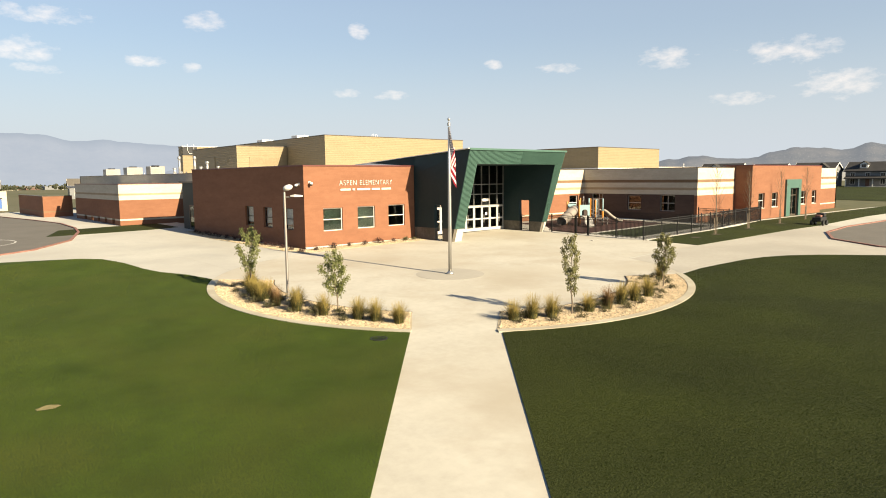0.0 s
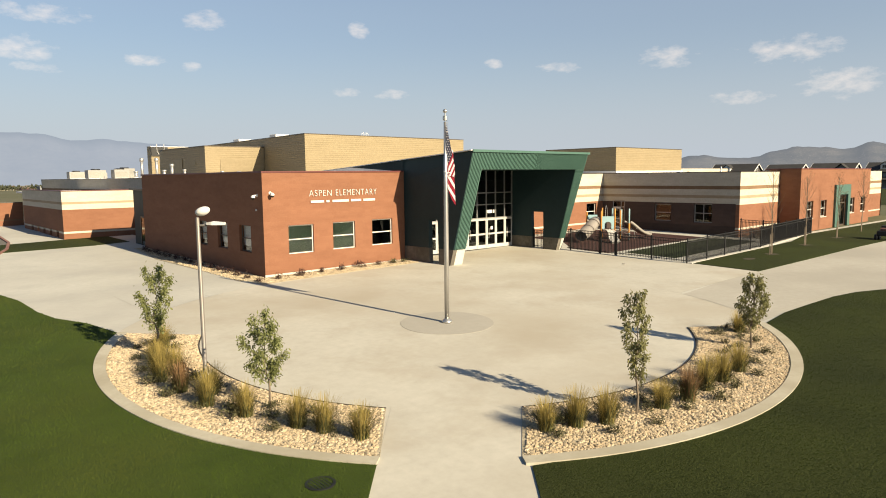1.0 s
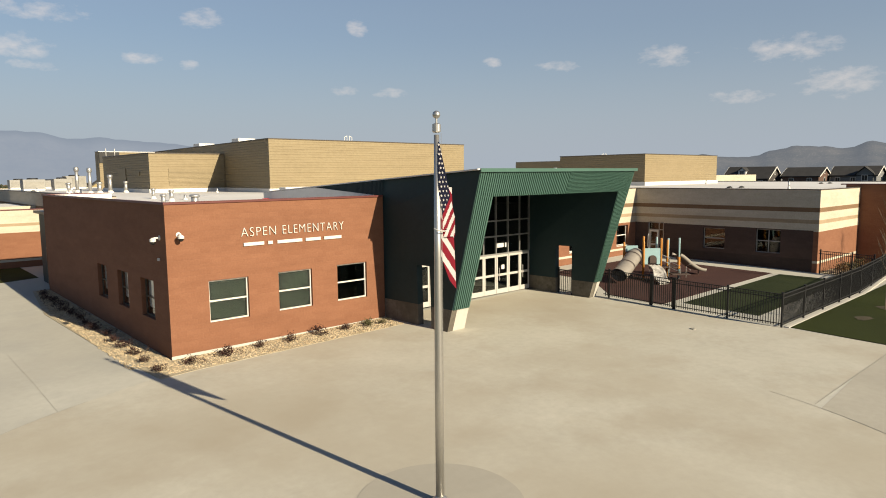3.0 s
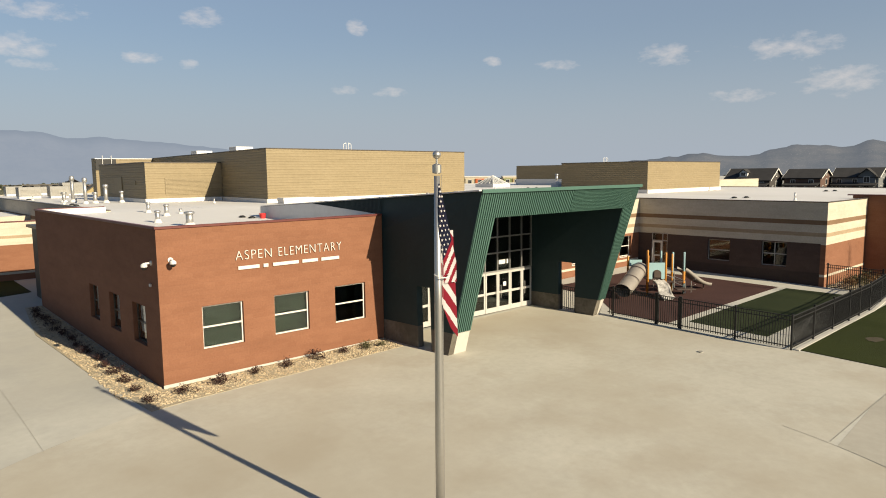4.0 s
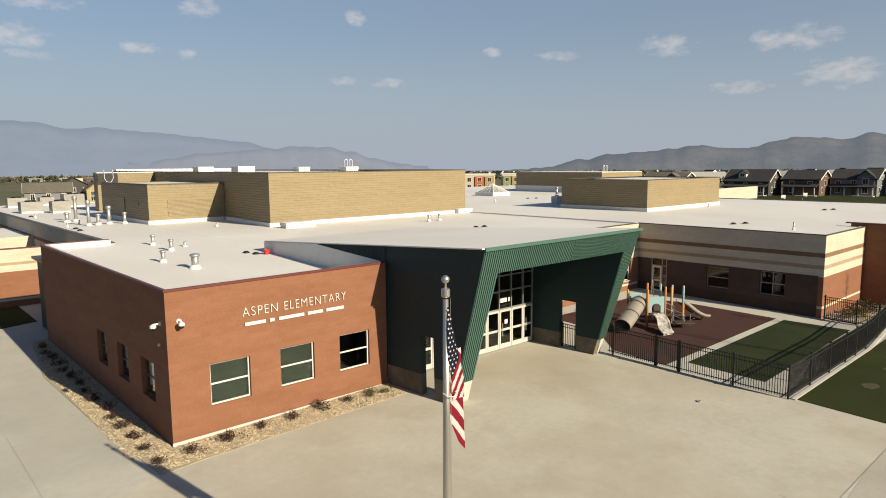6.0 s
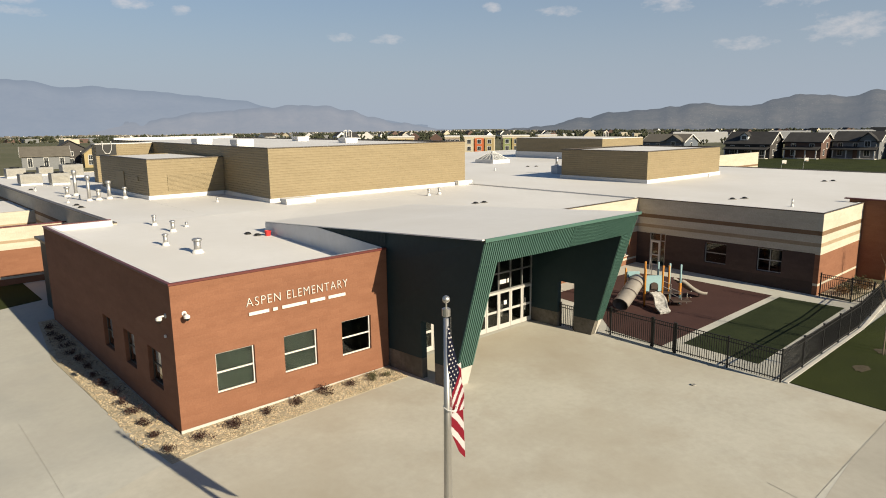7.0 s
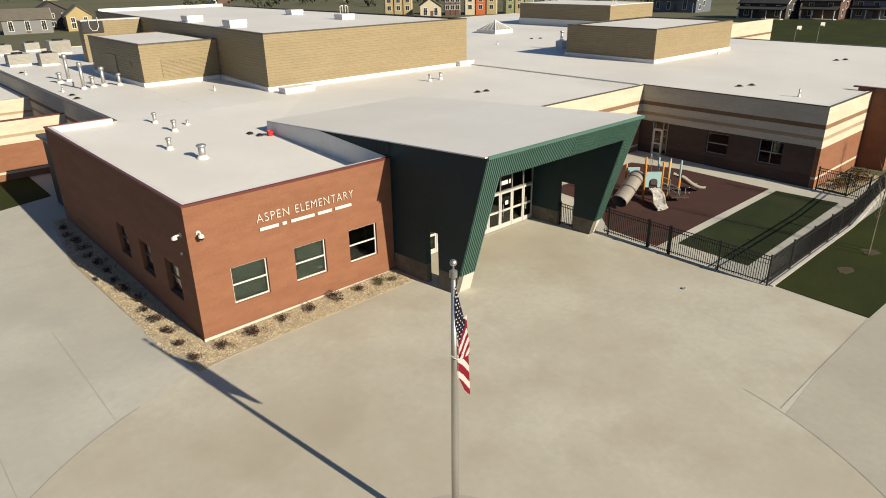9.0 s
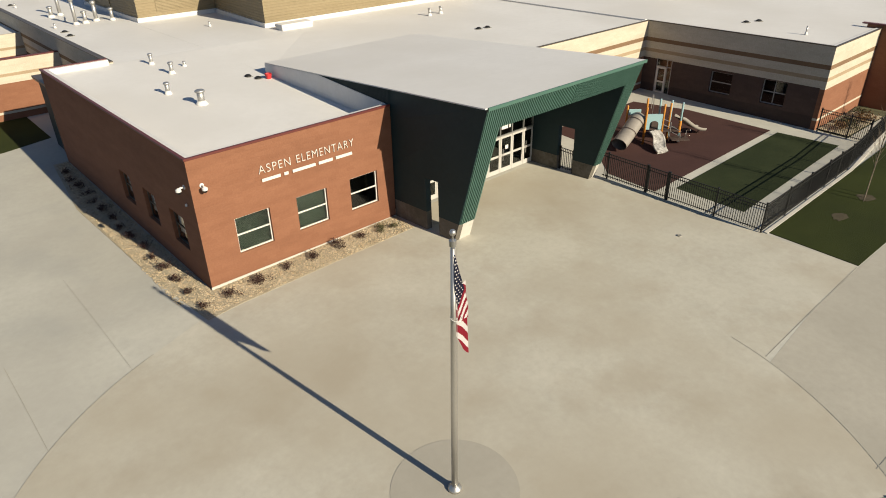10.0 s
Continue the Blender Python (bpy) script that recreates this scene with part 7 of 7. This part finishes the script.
house(9.1, 263.6, TLH, 13.7, 10.4, 4.4, 6.9, M_SIDE_GREY, M_ROOF_DARK, "grey house with a dark roof across the field", porch=False, dormer=False)
house(-9.1, 266.5, TLH, 13.7, 10.4, 4.4, 6.9, M_SIDE_CREAM, M_ROOF_DARK, "cream house with a dark roof across the field", porch=False, dormer=False)


def apartments(x, y, turn, wide, wall_a, wall_b, wall_c, label):
    """A flat-roofed two-storey row in three coloured bays."""
    t = thing("apartment_building", (x, y, land(x, y)), label, "apartment building", "coloured apartments", turn=turn)
    w, d, h = wide, 9.0, 7.2
    part("wall", boxes((-w / 2, w / 2, -d / 2 + 0.6, d / 2, -1, h)), M_SIDE_CREAM, t, "cream wall", local=True)
    for k, m in enumerate((wall_a, wall_b, wall_c)):
        x0 = -w / 2 + 0.2 + k * w * 0.325
        part("bay", boxes((x0, x0 + w * 0.29, -d / 2 - 0.6, -d / 2 + 0.597, -1, h - 0.6), bev=0.03), m, t, "coloured projecting bay", local=True)
        for s in range(2):
            house_window(t, x0 + w * 0.145, -d / 2 - 0.6, 2.0 + 2.6 * s, 1.3, 1.5)
    for s in range(2):
        house_window(t, -w / 2, 0, 2.0 + 2.6 * s, 1.4, 1.5, "west")
    part("parapet", boxes((-w / 2 - 0.15, w / 2 + 0.15, -d / 2 + 0.45, d / 2 + 0.15, h, h + 0.4)), M_WHITE, t, "white parapet", local=True)


apartments(199.4, 197.5, -43, 11.9, M_SIDE_CREAM, M_SIDE_ORANGE, M_SIDE_YELLOW, "two-storey apartments with cream and orange-red bays")
apartments(210.0, 188.3, -43, 10.4, M_SIDE_GREEN, M_SIDE_YELLOW, M_SIDE_GREEN, "two-storey apartments with olive green bays")
apartments(177.3, 218.4, -38, 10.2, M_SIDE_YELLOW, M_SIDE_YELLOW, M_SIDE_YELLOW, "two-storey apartments with yellow bays")

apartments(218.3, 179.7, -43, 7.1, M_SIDE_BROWN, M_SIDE_GREY, M_SIDE_BROWN, "two-storey apartments with dull brown bays")
apartments(191.9, 204.7, -43, 5.7, M_SIDE_BROWN, M_SIDE_BROWN, M_SIDE_BROWN, "two-storey apartments with dark brown bays")

# basketball hoops on the field
def hoop(x, y):
    z = land(x, y)
    t = thing("basketball_hoop", (x, y, z), "white backboard on a steel post beyond the classroom wing", "basketball hoop", "basketball hoops", turn=-42)
    bm = bmesh.new()
    tube(bm, (0, 0.9, 0), (0, 0.9, 2.6), 0.04, n=8)
    tube(bm, (0, 0.9, 2.6), (0, 0.1, 3.2), 0.06, n=8)
    part("post", bm, M_STEEL, t, "", local=True)
    part("backboard", boxes((-0.4, 0.4, -0.03, 0.05, 2.85, 3.5), bev=0.02), M_WHITE, t, "white backboard", local=True)
    bm = bmesh.new()
    lathe(bm, [(0.23, 0), (0.25, 0.02), (0.23, 0.04)], (0, -0.3, 3.0), 14)
    part("rim", bm, M_ORANGE, t, "orange rim", local=True)


hoop(138.5, 62.0)
hoop(148.8, 61.9)

# far field by the houses
single("field", drape([(123, 24), (262, -5), (275, 30), (205, 92), (190, 118), (123, 112)], 0.0), M_LAWN, "dark mown field between the school and the houses", "field", "stuff")
# refuse container
bm = boxes((13.0, 17.4, 118.0, 120.2, 0.75, 2.2), bev=0.04)
single("refuse_container", bm, plain("blue_container", (0.0225, 0.09, 0.285), 0.5), "blue steel refuse container on the paving", "container", loc=(15.2, 119.1, 0.4))
single("container_lid", boxes((12.9, 17.5, 117.9, 120.3, 2.203, 2.36), bev=0.03), M_BLACK, "black lid lying on the blue refuse container", "lid", loc=(15.2, 119.1, 2.203))
single("container_wall", boxes((4.0, 18.6, 121.5, 121.8, -0.5, 3.3)), M_BEIGE, "cream block wall behind the refuse container", "wall", "structure")


# town in the valley
def far_town(seed, n, r0, r1, a0, a1, sizes, mats_n, flat, name, label, mats):
    r = random.Random(seed)
    vs, fs, mi = [], [], []
    for k in range(n):
        rr = math.sqrt(r.uniform(r0 * r0, r1 * r1)) if r.random() < 0.5 else r.uniform(r0, r1)
        a_ = radians(r.uniform(a0, a1))
        x, y = C0.x + rr * math.sin(a_), C0.y + rr * math.cos(a_)
        if math.hypot(x - 60, y - 75) < 125:
            continue
        w, d, h = (r.uniform(*s) for s in sizes)
        z = land(x, y)
        th = r.choice((0.2, 0.75, 1.3)) + r.uniform(-0.1, 0.1)
        c, s = math.cos(th), math.sin(th)
        m = r.randrange(mats_n)
        n0 = len(vs)
        for zz in (z - 2, z + h):
            for u, v in ((-w / 2, -d / 2), (w / 2, -d / 2), (w / 2, d / 2), (-w / 2, d / 2)):
                vs.append((x + c * u - s * v, y + s * u + c * v, zz))
        fs += [(n0, n0 + 1, n0 + 5, n0 + 4), (n0 + 1, n0 + 2, n0 + 6, n0 + 5), (n0 + 2, n0 + 3, n0 + 7, n0 + 6), (n0 + 3, n0, n0 + 4, n0 + 7)]
        mi += [m] * 4
        if flat:
            fs.append((n0 + 4, n0 + 5, n0 + 6, n0 + 7))
            mi.append(len(mats) - 1)
        else:
            rise = min(w, d) * 0.38
            for u in (-w / 2, w / 2):
                vs.append((x + c * u, y + s * u, z + h + rise))
            fs += [(n0 + 4, n0 + 5, n0 + 9, n0 + 8), (n0 + 6, n0 + 7, n0 + 8, n0 + 9), (n0 + 5, n0 + 6, n0 + 9), (n0 + 7, n0 + 4, n0 + 8)]
            mi += [len(mats) - 1, len(mats) - 1, m, m]
    me = bpy.data.meshes.new(name)
    me.from_pydata(vs, [], fs)
    for m in mats:
        me.materials.append(m)
    me.polygons.foreach_set("material_index", mi)
    tagged(new(name, me), label, "town", "", "stuff")


WALLS = [M_SIDE_CREAM, M_SIDE_GREY, M_WHITE, M_SIDE_BROWN, M_WHITE]
far_town(1, 60, 430, 800, 24, 80, ((8, 11), (7, 9), (2.8, 4)), 5, False, "distant_houses", "scattered gabled houses beyond the school", WALLS + [M_ROOF_DARK])
far_town(2, 8000, 1150, 4200, -14, 94, ((7, 14), (6, 10), (3, 5)), 5, False, "distant_town", "pale houses of the town in the valley", WALLS + [M_ROOF_BROWN])
far_town(3, 420, 1100, 3900, -12, 92, ((18, 48), (12, 22), (3, 5.5)), 5, True, "distant_blocks", "long pale flat-roofed blocks in the valley", WALLS + [M_WHITE])
far_town(6, 90, 640, 1200, -4, 62, ((9, 24), (8, 14), (2.8, 4.2)), 5, True, "distant_sheds", "small pale flat-roofed buildings at the edge of the town", WALLS + [M_WHITE])


def long_block(a, b, deep, top, label):
    """A long pale flat-roofed building between two front corners."""
    a, b = Vector(a), Vector(b)
    d = (b - a).normalized()
    n = Vector((-d.y, d.x)) if (-d.y * (a.x - C0.x) + d.x * (a.y - C0.y)) > 0 else Vector((d.y, -d.x))
    bm = bmesh.new()
    prism(bm, [tuple(a), tuple(b), tuple(b + n * deep), tuple(a + n * deep)], land(a.x, a.y) - 2, top)
    single("long_building", bm, M_FLASH, label, "building", group="long pale buildings")


long_block((384.0, 216.8), (397.5, 189.8), 25, 4.4, "long white flat-roofed building beyond the houses")
long_block((406.0, 170.9), (412.9, 150.6), 25, 4.8, "long white flat-roofed building beyond the houses")
long_block((414.5, 147.1), (423.0, 122.2), 25, 5.2, "long white flat-roofed building beyond the houses")

M_FARTREE = surface("far_foliage", (0.0225, 0.027, 0.0165), (0.06, 0.063, 0.039), 0.3, 1.2, 0.95, 0, 0.3, 0.2, spec=0.1)


def far_trees(seed, n, r0, r1, a0, a1, size, label):
    """Lumpy crowns of the far woods, each a few crossed facets with an uneven outline."""
    r = random.Random(seed)
    vs, fs = [], []
    for k in range(n):
        rr = r.uniform(r0, r1)
        a_ = radians(r.uniform(a0, a1))
        x, y = C0.x + rr * math.sin(a_), C0.y + rr * math.cos(a_)
        if math.hypot(x - 60, y - 75) < 135:
            continue
        z, h = land(x, y), r.uniform(*size)
        for q in range(5):
            cx, cy, cz = x + r.gauss(0, h * 0.24), y + r.gauss(0, h * 0.24), z + h * r.uniform(0.3, 0.8)
            n0 = len(vs)
            rad = h * r.uniform(0.15, 0.27)
            vs.append((cx, cy, cz + rad * r.uniform(0.9, 1.4)))
            for i in range(6):
                b_ = i * math.pi / 3 + r.uniform(-0.3, 0.3)
                vs.append((cx + rad * r.uniform(0.7, 1.2) * math.cos(b_), cy + rad * r.uniform(0.7, 1.2) * math.sin(b_), cz + rad * r.uniform(-0.3, 0.3)))
            vs.append((cx, cy, max(z - 1, cz - rad * 1.6)))
            for i in range(6):
                fs += [(n0, n0 + 1 + i, n0 + 1 + (i + 1) % 6), (n0 + 7, n0 + 1 + (i + 1) % 6, n0 + 1 + i)]
    me = bpy.data.meshes.new("far_woods")
    me.from_pydata(vs, [], fs)
    me.materials.append(M_FARTREE)
    tagged(new("far_woods", me), label, "trees", "", "stuff")


far_trees(4, 1900, 480, 1400, 22, 90, (3, 6), "dark street trees among the houses")
far_trees(7, 380, 330, 640, 22, 78, (2.5, 4.5), "dark garden trees beyond the apartments")
far_trees(8, 420, 600, 1300, -8, 24, (2.5, 5), "sparse dark trees across the fields")
far_trees(5, 11000, 900, 4200, -14, 94, (4, 8), "dark scattered trees across the valley")


# hills, with the distance haze put into their materials as a faint glow
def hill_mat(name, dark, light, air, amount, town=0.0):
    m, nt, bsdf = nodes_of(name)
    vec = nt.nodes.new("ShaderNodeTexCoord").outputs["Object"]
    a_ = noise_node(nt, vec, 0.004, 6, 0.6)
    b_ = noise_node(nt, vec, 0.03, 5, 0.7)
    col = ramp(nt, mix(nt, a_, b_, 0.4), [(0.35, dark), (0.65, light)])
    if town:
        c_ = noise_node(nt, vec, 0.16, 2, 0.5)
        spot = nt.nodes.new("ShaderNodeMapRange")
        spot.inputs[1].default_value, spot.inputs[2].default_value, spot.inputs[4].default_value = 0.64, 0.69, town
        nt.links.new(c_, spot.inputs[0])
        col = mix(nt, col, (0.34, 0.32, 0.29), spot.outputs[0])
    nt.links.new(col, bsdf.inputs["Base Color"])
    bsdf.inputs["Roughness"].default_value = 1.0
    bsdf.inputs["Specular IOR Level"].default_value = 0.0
    # air: the haze colour, given off by the slope itself
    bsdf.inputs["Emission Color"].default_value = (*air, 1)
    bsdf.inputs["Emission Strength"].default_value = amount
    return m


def ridge(name, ctrl, dist, depth, seed, mat, label, rough):
    """A range of hills: az, height in degrees over the horizon, eased between the given summits."""
    n = 150
    a0, a1 = ctrl[0][0], ctrl[-1][0]
    bm = bmesh.new()
    rows = []
    for j in range(9):
        v = j / 8
        row = []
        for i in range(n + 1):
            az = a0 + (a1 - a0) * i / n
            k = max(q for q in range(len(ctrl) - 1) if ctrl[q][0] <= az + 1e-6)
            u = min(1, (az - ctrl[k][0]) / (ctrl[k + 1][0] - ctrl[k][0]))
            u = u * u * (3 - 2 * u)
            el = ctrl[k][1] * (1 - u) + ctrl[k + 1][1] * u
            top = dist * math.tan(radians(el)) + 9.0
            rr = dist - depth * (1 - v)
            x, y = C0.x + rr * math.sin(radians(az)), C0.y + rr * math.cos(radians(az))
            fold = noise.fractal(Vector((x * 0.0022, y * 0.0022, seed)), 1.0, 2.0, 5) * rough
            crest = noise.fractal(Vector((az * 0.9, seed, 3.0)), 1.0, 2.0, 4) * rough * 0.16
            z = -95 + (top + 95) * (v ** 1.25) + fold * math.sin(math.pi * v) + crest * v
            row.append(bm.verts.new((x, y, z)))
        rows.append(row)
    for j in range(8):
        for i in range(n):
            bm.faces.new((rows[j][i], rows[j][i + 1], rows[j + 1][i + 1], rows[j + 1][i]))
    back_row = [bm.verts.new((v.co.x * 1.01, v.co.y * 1.01, -100)) for v in rows[-1]]
    for i in range(n):
        bm.faces.new((rows[-1][i], rows[-1][i + 1], back_row[i + 1], back_row[i]))
    single(name, bm, mat, label, "hills", "structure", smooth=True)


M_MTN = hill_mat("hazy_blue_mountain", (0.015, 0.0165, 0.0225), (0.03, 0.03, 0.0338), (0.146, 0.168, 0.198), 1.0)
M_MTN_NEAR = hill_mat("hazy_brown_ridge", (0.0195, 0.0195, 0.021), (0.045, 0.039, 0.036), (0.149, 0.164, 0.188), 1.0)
M_HILL = hill_mat("dry_brown_hill_hazed", (0.015, 0.0173, 0.0173), (0.0585, 0.0518, 0.045), (0.0735, 0.081, 0.0915), 1.0, 0.3)
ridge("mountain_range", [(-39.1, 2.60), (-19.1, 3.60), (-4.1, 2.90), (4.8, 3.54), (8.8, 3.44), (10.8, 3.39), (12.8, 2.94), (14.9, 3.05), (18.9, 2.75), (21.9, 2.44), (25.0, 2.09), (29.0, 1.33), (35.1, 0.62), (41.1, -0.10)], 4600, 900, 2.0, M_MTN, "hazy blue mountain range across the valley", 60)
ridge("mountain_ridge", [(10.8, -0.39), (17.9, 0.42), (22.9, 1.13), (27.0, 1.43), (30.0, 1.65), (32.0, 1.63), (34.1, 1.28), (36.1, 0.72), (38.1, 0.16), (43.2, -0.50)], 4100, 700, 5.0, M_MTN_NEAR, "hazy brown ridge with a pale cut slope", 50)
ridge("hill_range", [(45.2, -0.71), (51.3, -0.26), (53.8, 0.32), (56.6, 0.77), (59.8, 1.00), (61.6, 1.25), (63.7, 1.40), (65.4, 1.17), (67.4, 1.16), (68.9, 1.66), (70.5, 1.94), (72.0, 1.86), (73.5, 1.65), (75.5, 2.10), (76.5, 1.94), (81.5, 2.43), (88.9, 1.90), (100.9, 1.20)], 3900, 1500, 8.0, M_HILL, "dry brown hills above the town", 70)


# clouds
def cloud(az, el, w, h, seed):
    dist = 4700.0
    x, y = C0.x + dist * math.cos(radians(el)) * math.sin(radians(az)), C0.y + dist * math.cos(radians(el)) * math.cos(radians(az))
    z = 9 + dist * math.sin(radians(el))
    hw, hh = dist * math.tan(radians(w / 2)) * 1.25, dist * math.tan(radians(h / 2)) * 1.5
    bm = bmesh.new()
    bm.faces.new([bm.verts.new(p) for p in ((-hw, 0, -hh), (hw, 0, -hh), (hw, 0, hh), (-hw, 0, hh))])
    me = finish(bm, "cloud", M_CLOUD)
    ob = new("cloud", me)
    ob.location = (x, y, z)
    ob.rotation_euler = (0, 0, -radians(az))
    tagged(ob, "small soft white cloud in the hazy sky", "cloud", "small clouds", "structure")


M_CLOUD = bpy.data.materials.new("cloud_vapour")
M_CLOUD.use_nodes = True
nt = M_CLOUD.node_tree
nt.nodes.clear()
tc = nt.nodes.new("ShaderNodeTexCoord")
info = nt.nodes.new("ShaderNodeObjectInfo")
mp = nt.nodes.new("ShaderNodeMapping")
mp.inputs["Scale"].default_value = (0.0075, 0.0075, 0.016)
nt.links.new(tc.outputs["Object"], mp.inputs["Vector"])
off = nt.nodes.new("ShaderNodeVectorMath")
off.operation = "MULTIPLY_ADD"
nt.links.new(info.outputs["Random"], off.inputs[0])
off.inputs[1].default_value = (37.0, 91.0, 53.0)
nt.links.new(mp.outputs[0], off.inputs[2])
nz = noise_node(nt, off.outputs[0], 1.0, 7, 0.62)
sep = nt.nodes.new("ShaderNodeSeparateXYZ")
nt.links.new(tc.outputs["Generated"], sep.inputs[0])


def math_node(op, a, b=None, c=None):
    m = nt.nodes.new("ShaderNodeMath")
    m.operation = op
    for s, v in zip(m.inputs, (a, b, c)):
        if v is None:
            continue
        if isinstance(v, (int, float)):
            s.default_value = v
        else:
            nt.links.new(v, s)
    return m.outputs[0]


gx = math_node("MULTIPLY_ADD", sep.outputs[0], 2.0, -1.0)
gz = math_node("MULTIPLY_ADD", sep.outputs[2], 2.0, -1.0)
rad2 = math_node("ADD", math_node("MULTIPLY", gx, gx), math_node("MULTIPLY", gz, gz))
fall = math_node("SUBTRACT", 1.0, rad2)
dens = math_node("ADD", math_node("MULTIPLY", fall, 0.75), math_node("MULTIPLY_ADD", nz, 1.7, -1.25))
cl = math_node("MINIMUM", math_node("MAXIMUM", math_node("MULTIPLY", dens, 1.0), 0.0), 1.0)
edge = math_node("MINIMUM", math_node("MAXIMUM", math_node("MULTIPLY", fall, 3.0), 0.0), 1.0)
alpha = math_node("MULTIPLY", math_node("MULTIPLY", cl, edge), 0.8)
em = nt.nodes.new("ShaderNodeEmission")
em.inputs[0].default_value = (1.0, 0.89, 0.81, 1)
em.inputs[1].default_value = 0.46
tr = nt.nodes.new("ShaderNodeBsdfTransparent")
ms = nt.nodes.new("ShaderNodeMixShader")
nt.links.new(alpha, ms.inputs[0])
nt.links.new(tr.outputs[0], ms.inputs[1])
nt.links.new(em.outputs[0], ms.inputs[2])
mo = nt.nodes.new("ShaderNodeOutputMaterial")
nt.links.new(ms.outputs[0], mo.inputs[0])
CLOUDS = [(22.74, 12.28, 4.1, 1.6), (35.10, 12.21, 1.9, 1.5), (11.69, 12.02, 7.3, 1.3), (10.29, 9.39, 4.7, 1.7), (10.74, 8.13, 3.4, 0.8), (18.20, 9.21, 3.9, 0.9), (21.63, 8.81, 1.7, 0.7), (37.81, 6.89, 3.2, 0.9),
          (60.69, 9.27, 5.0, 1.7), (69.67, 9.23, 8.2, 1.9), (73.18, 6.49, 6.5, 2.2), (46.62, 9.35, 1.9, 0.7), (51.79, 8.89, 4.1, 0.9), (33.76, 7.09, 3.0, 0.8), (66.33, 5.81, 4.7, 1.1)]
for i, (az, el, w, h) in enumerate(CLOUDS):
    cloud(az, el, w, h, i)
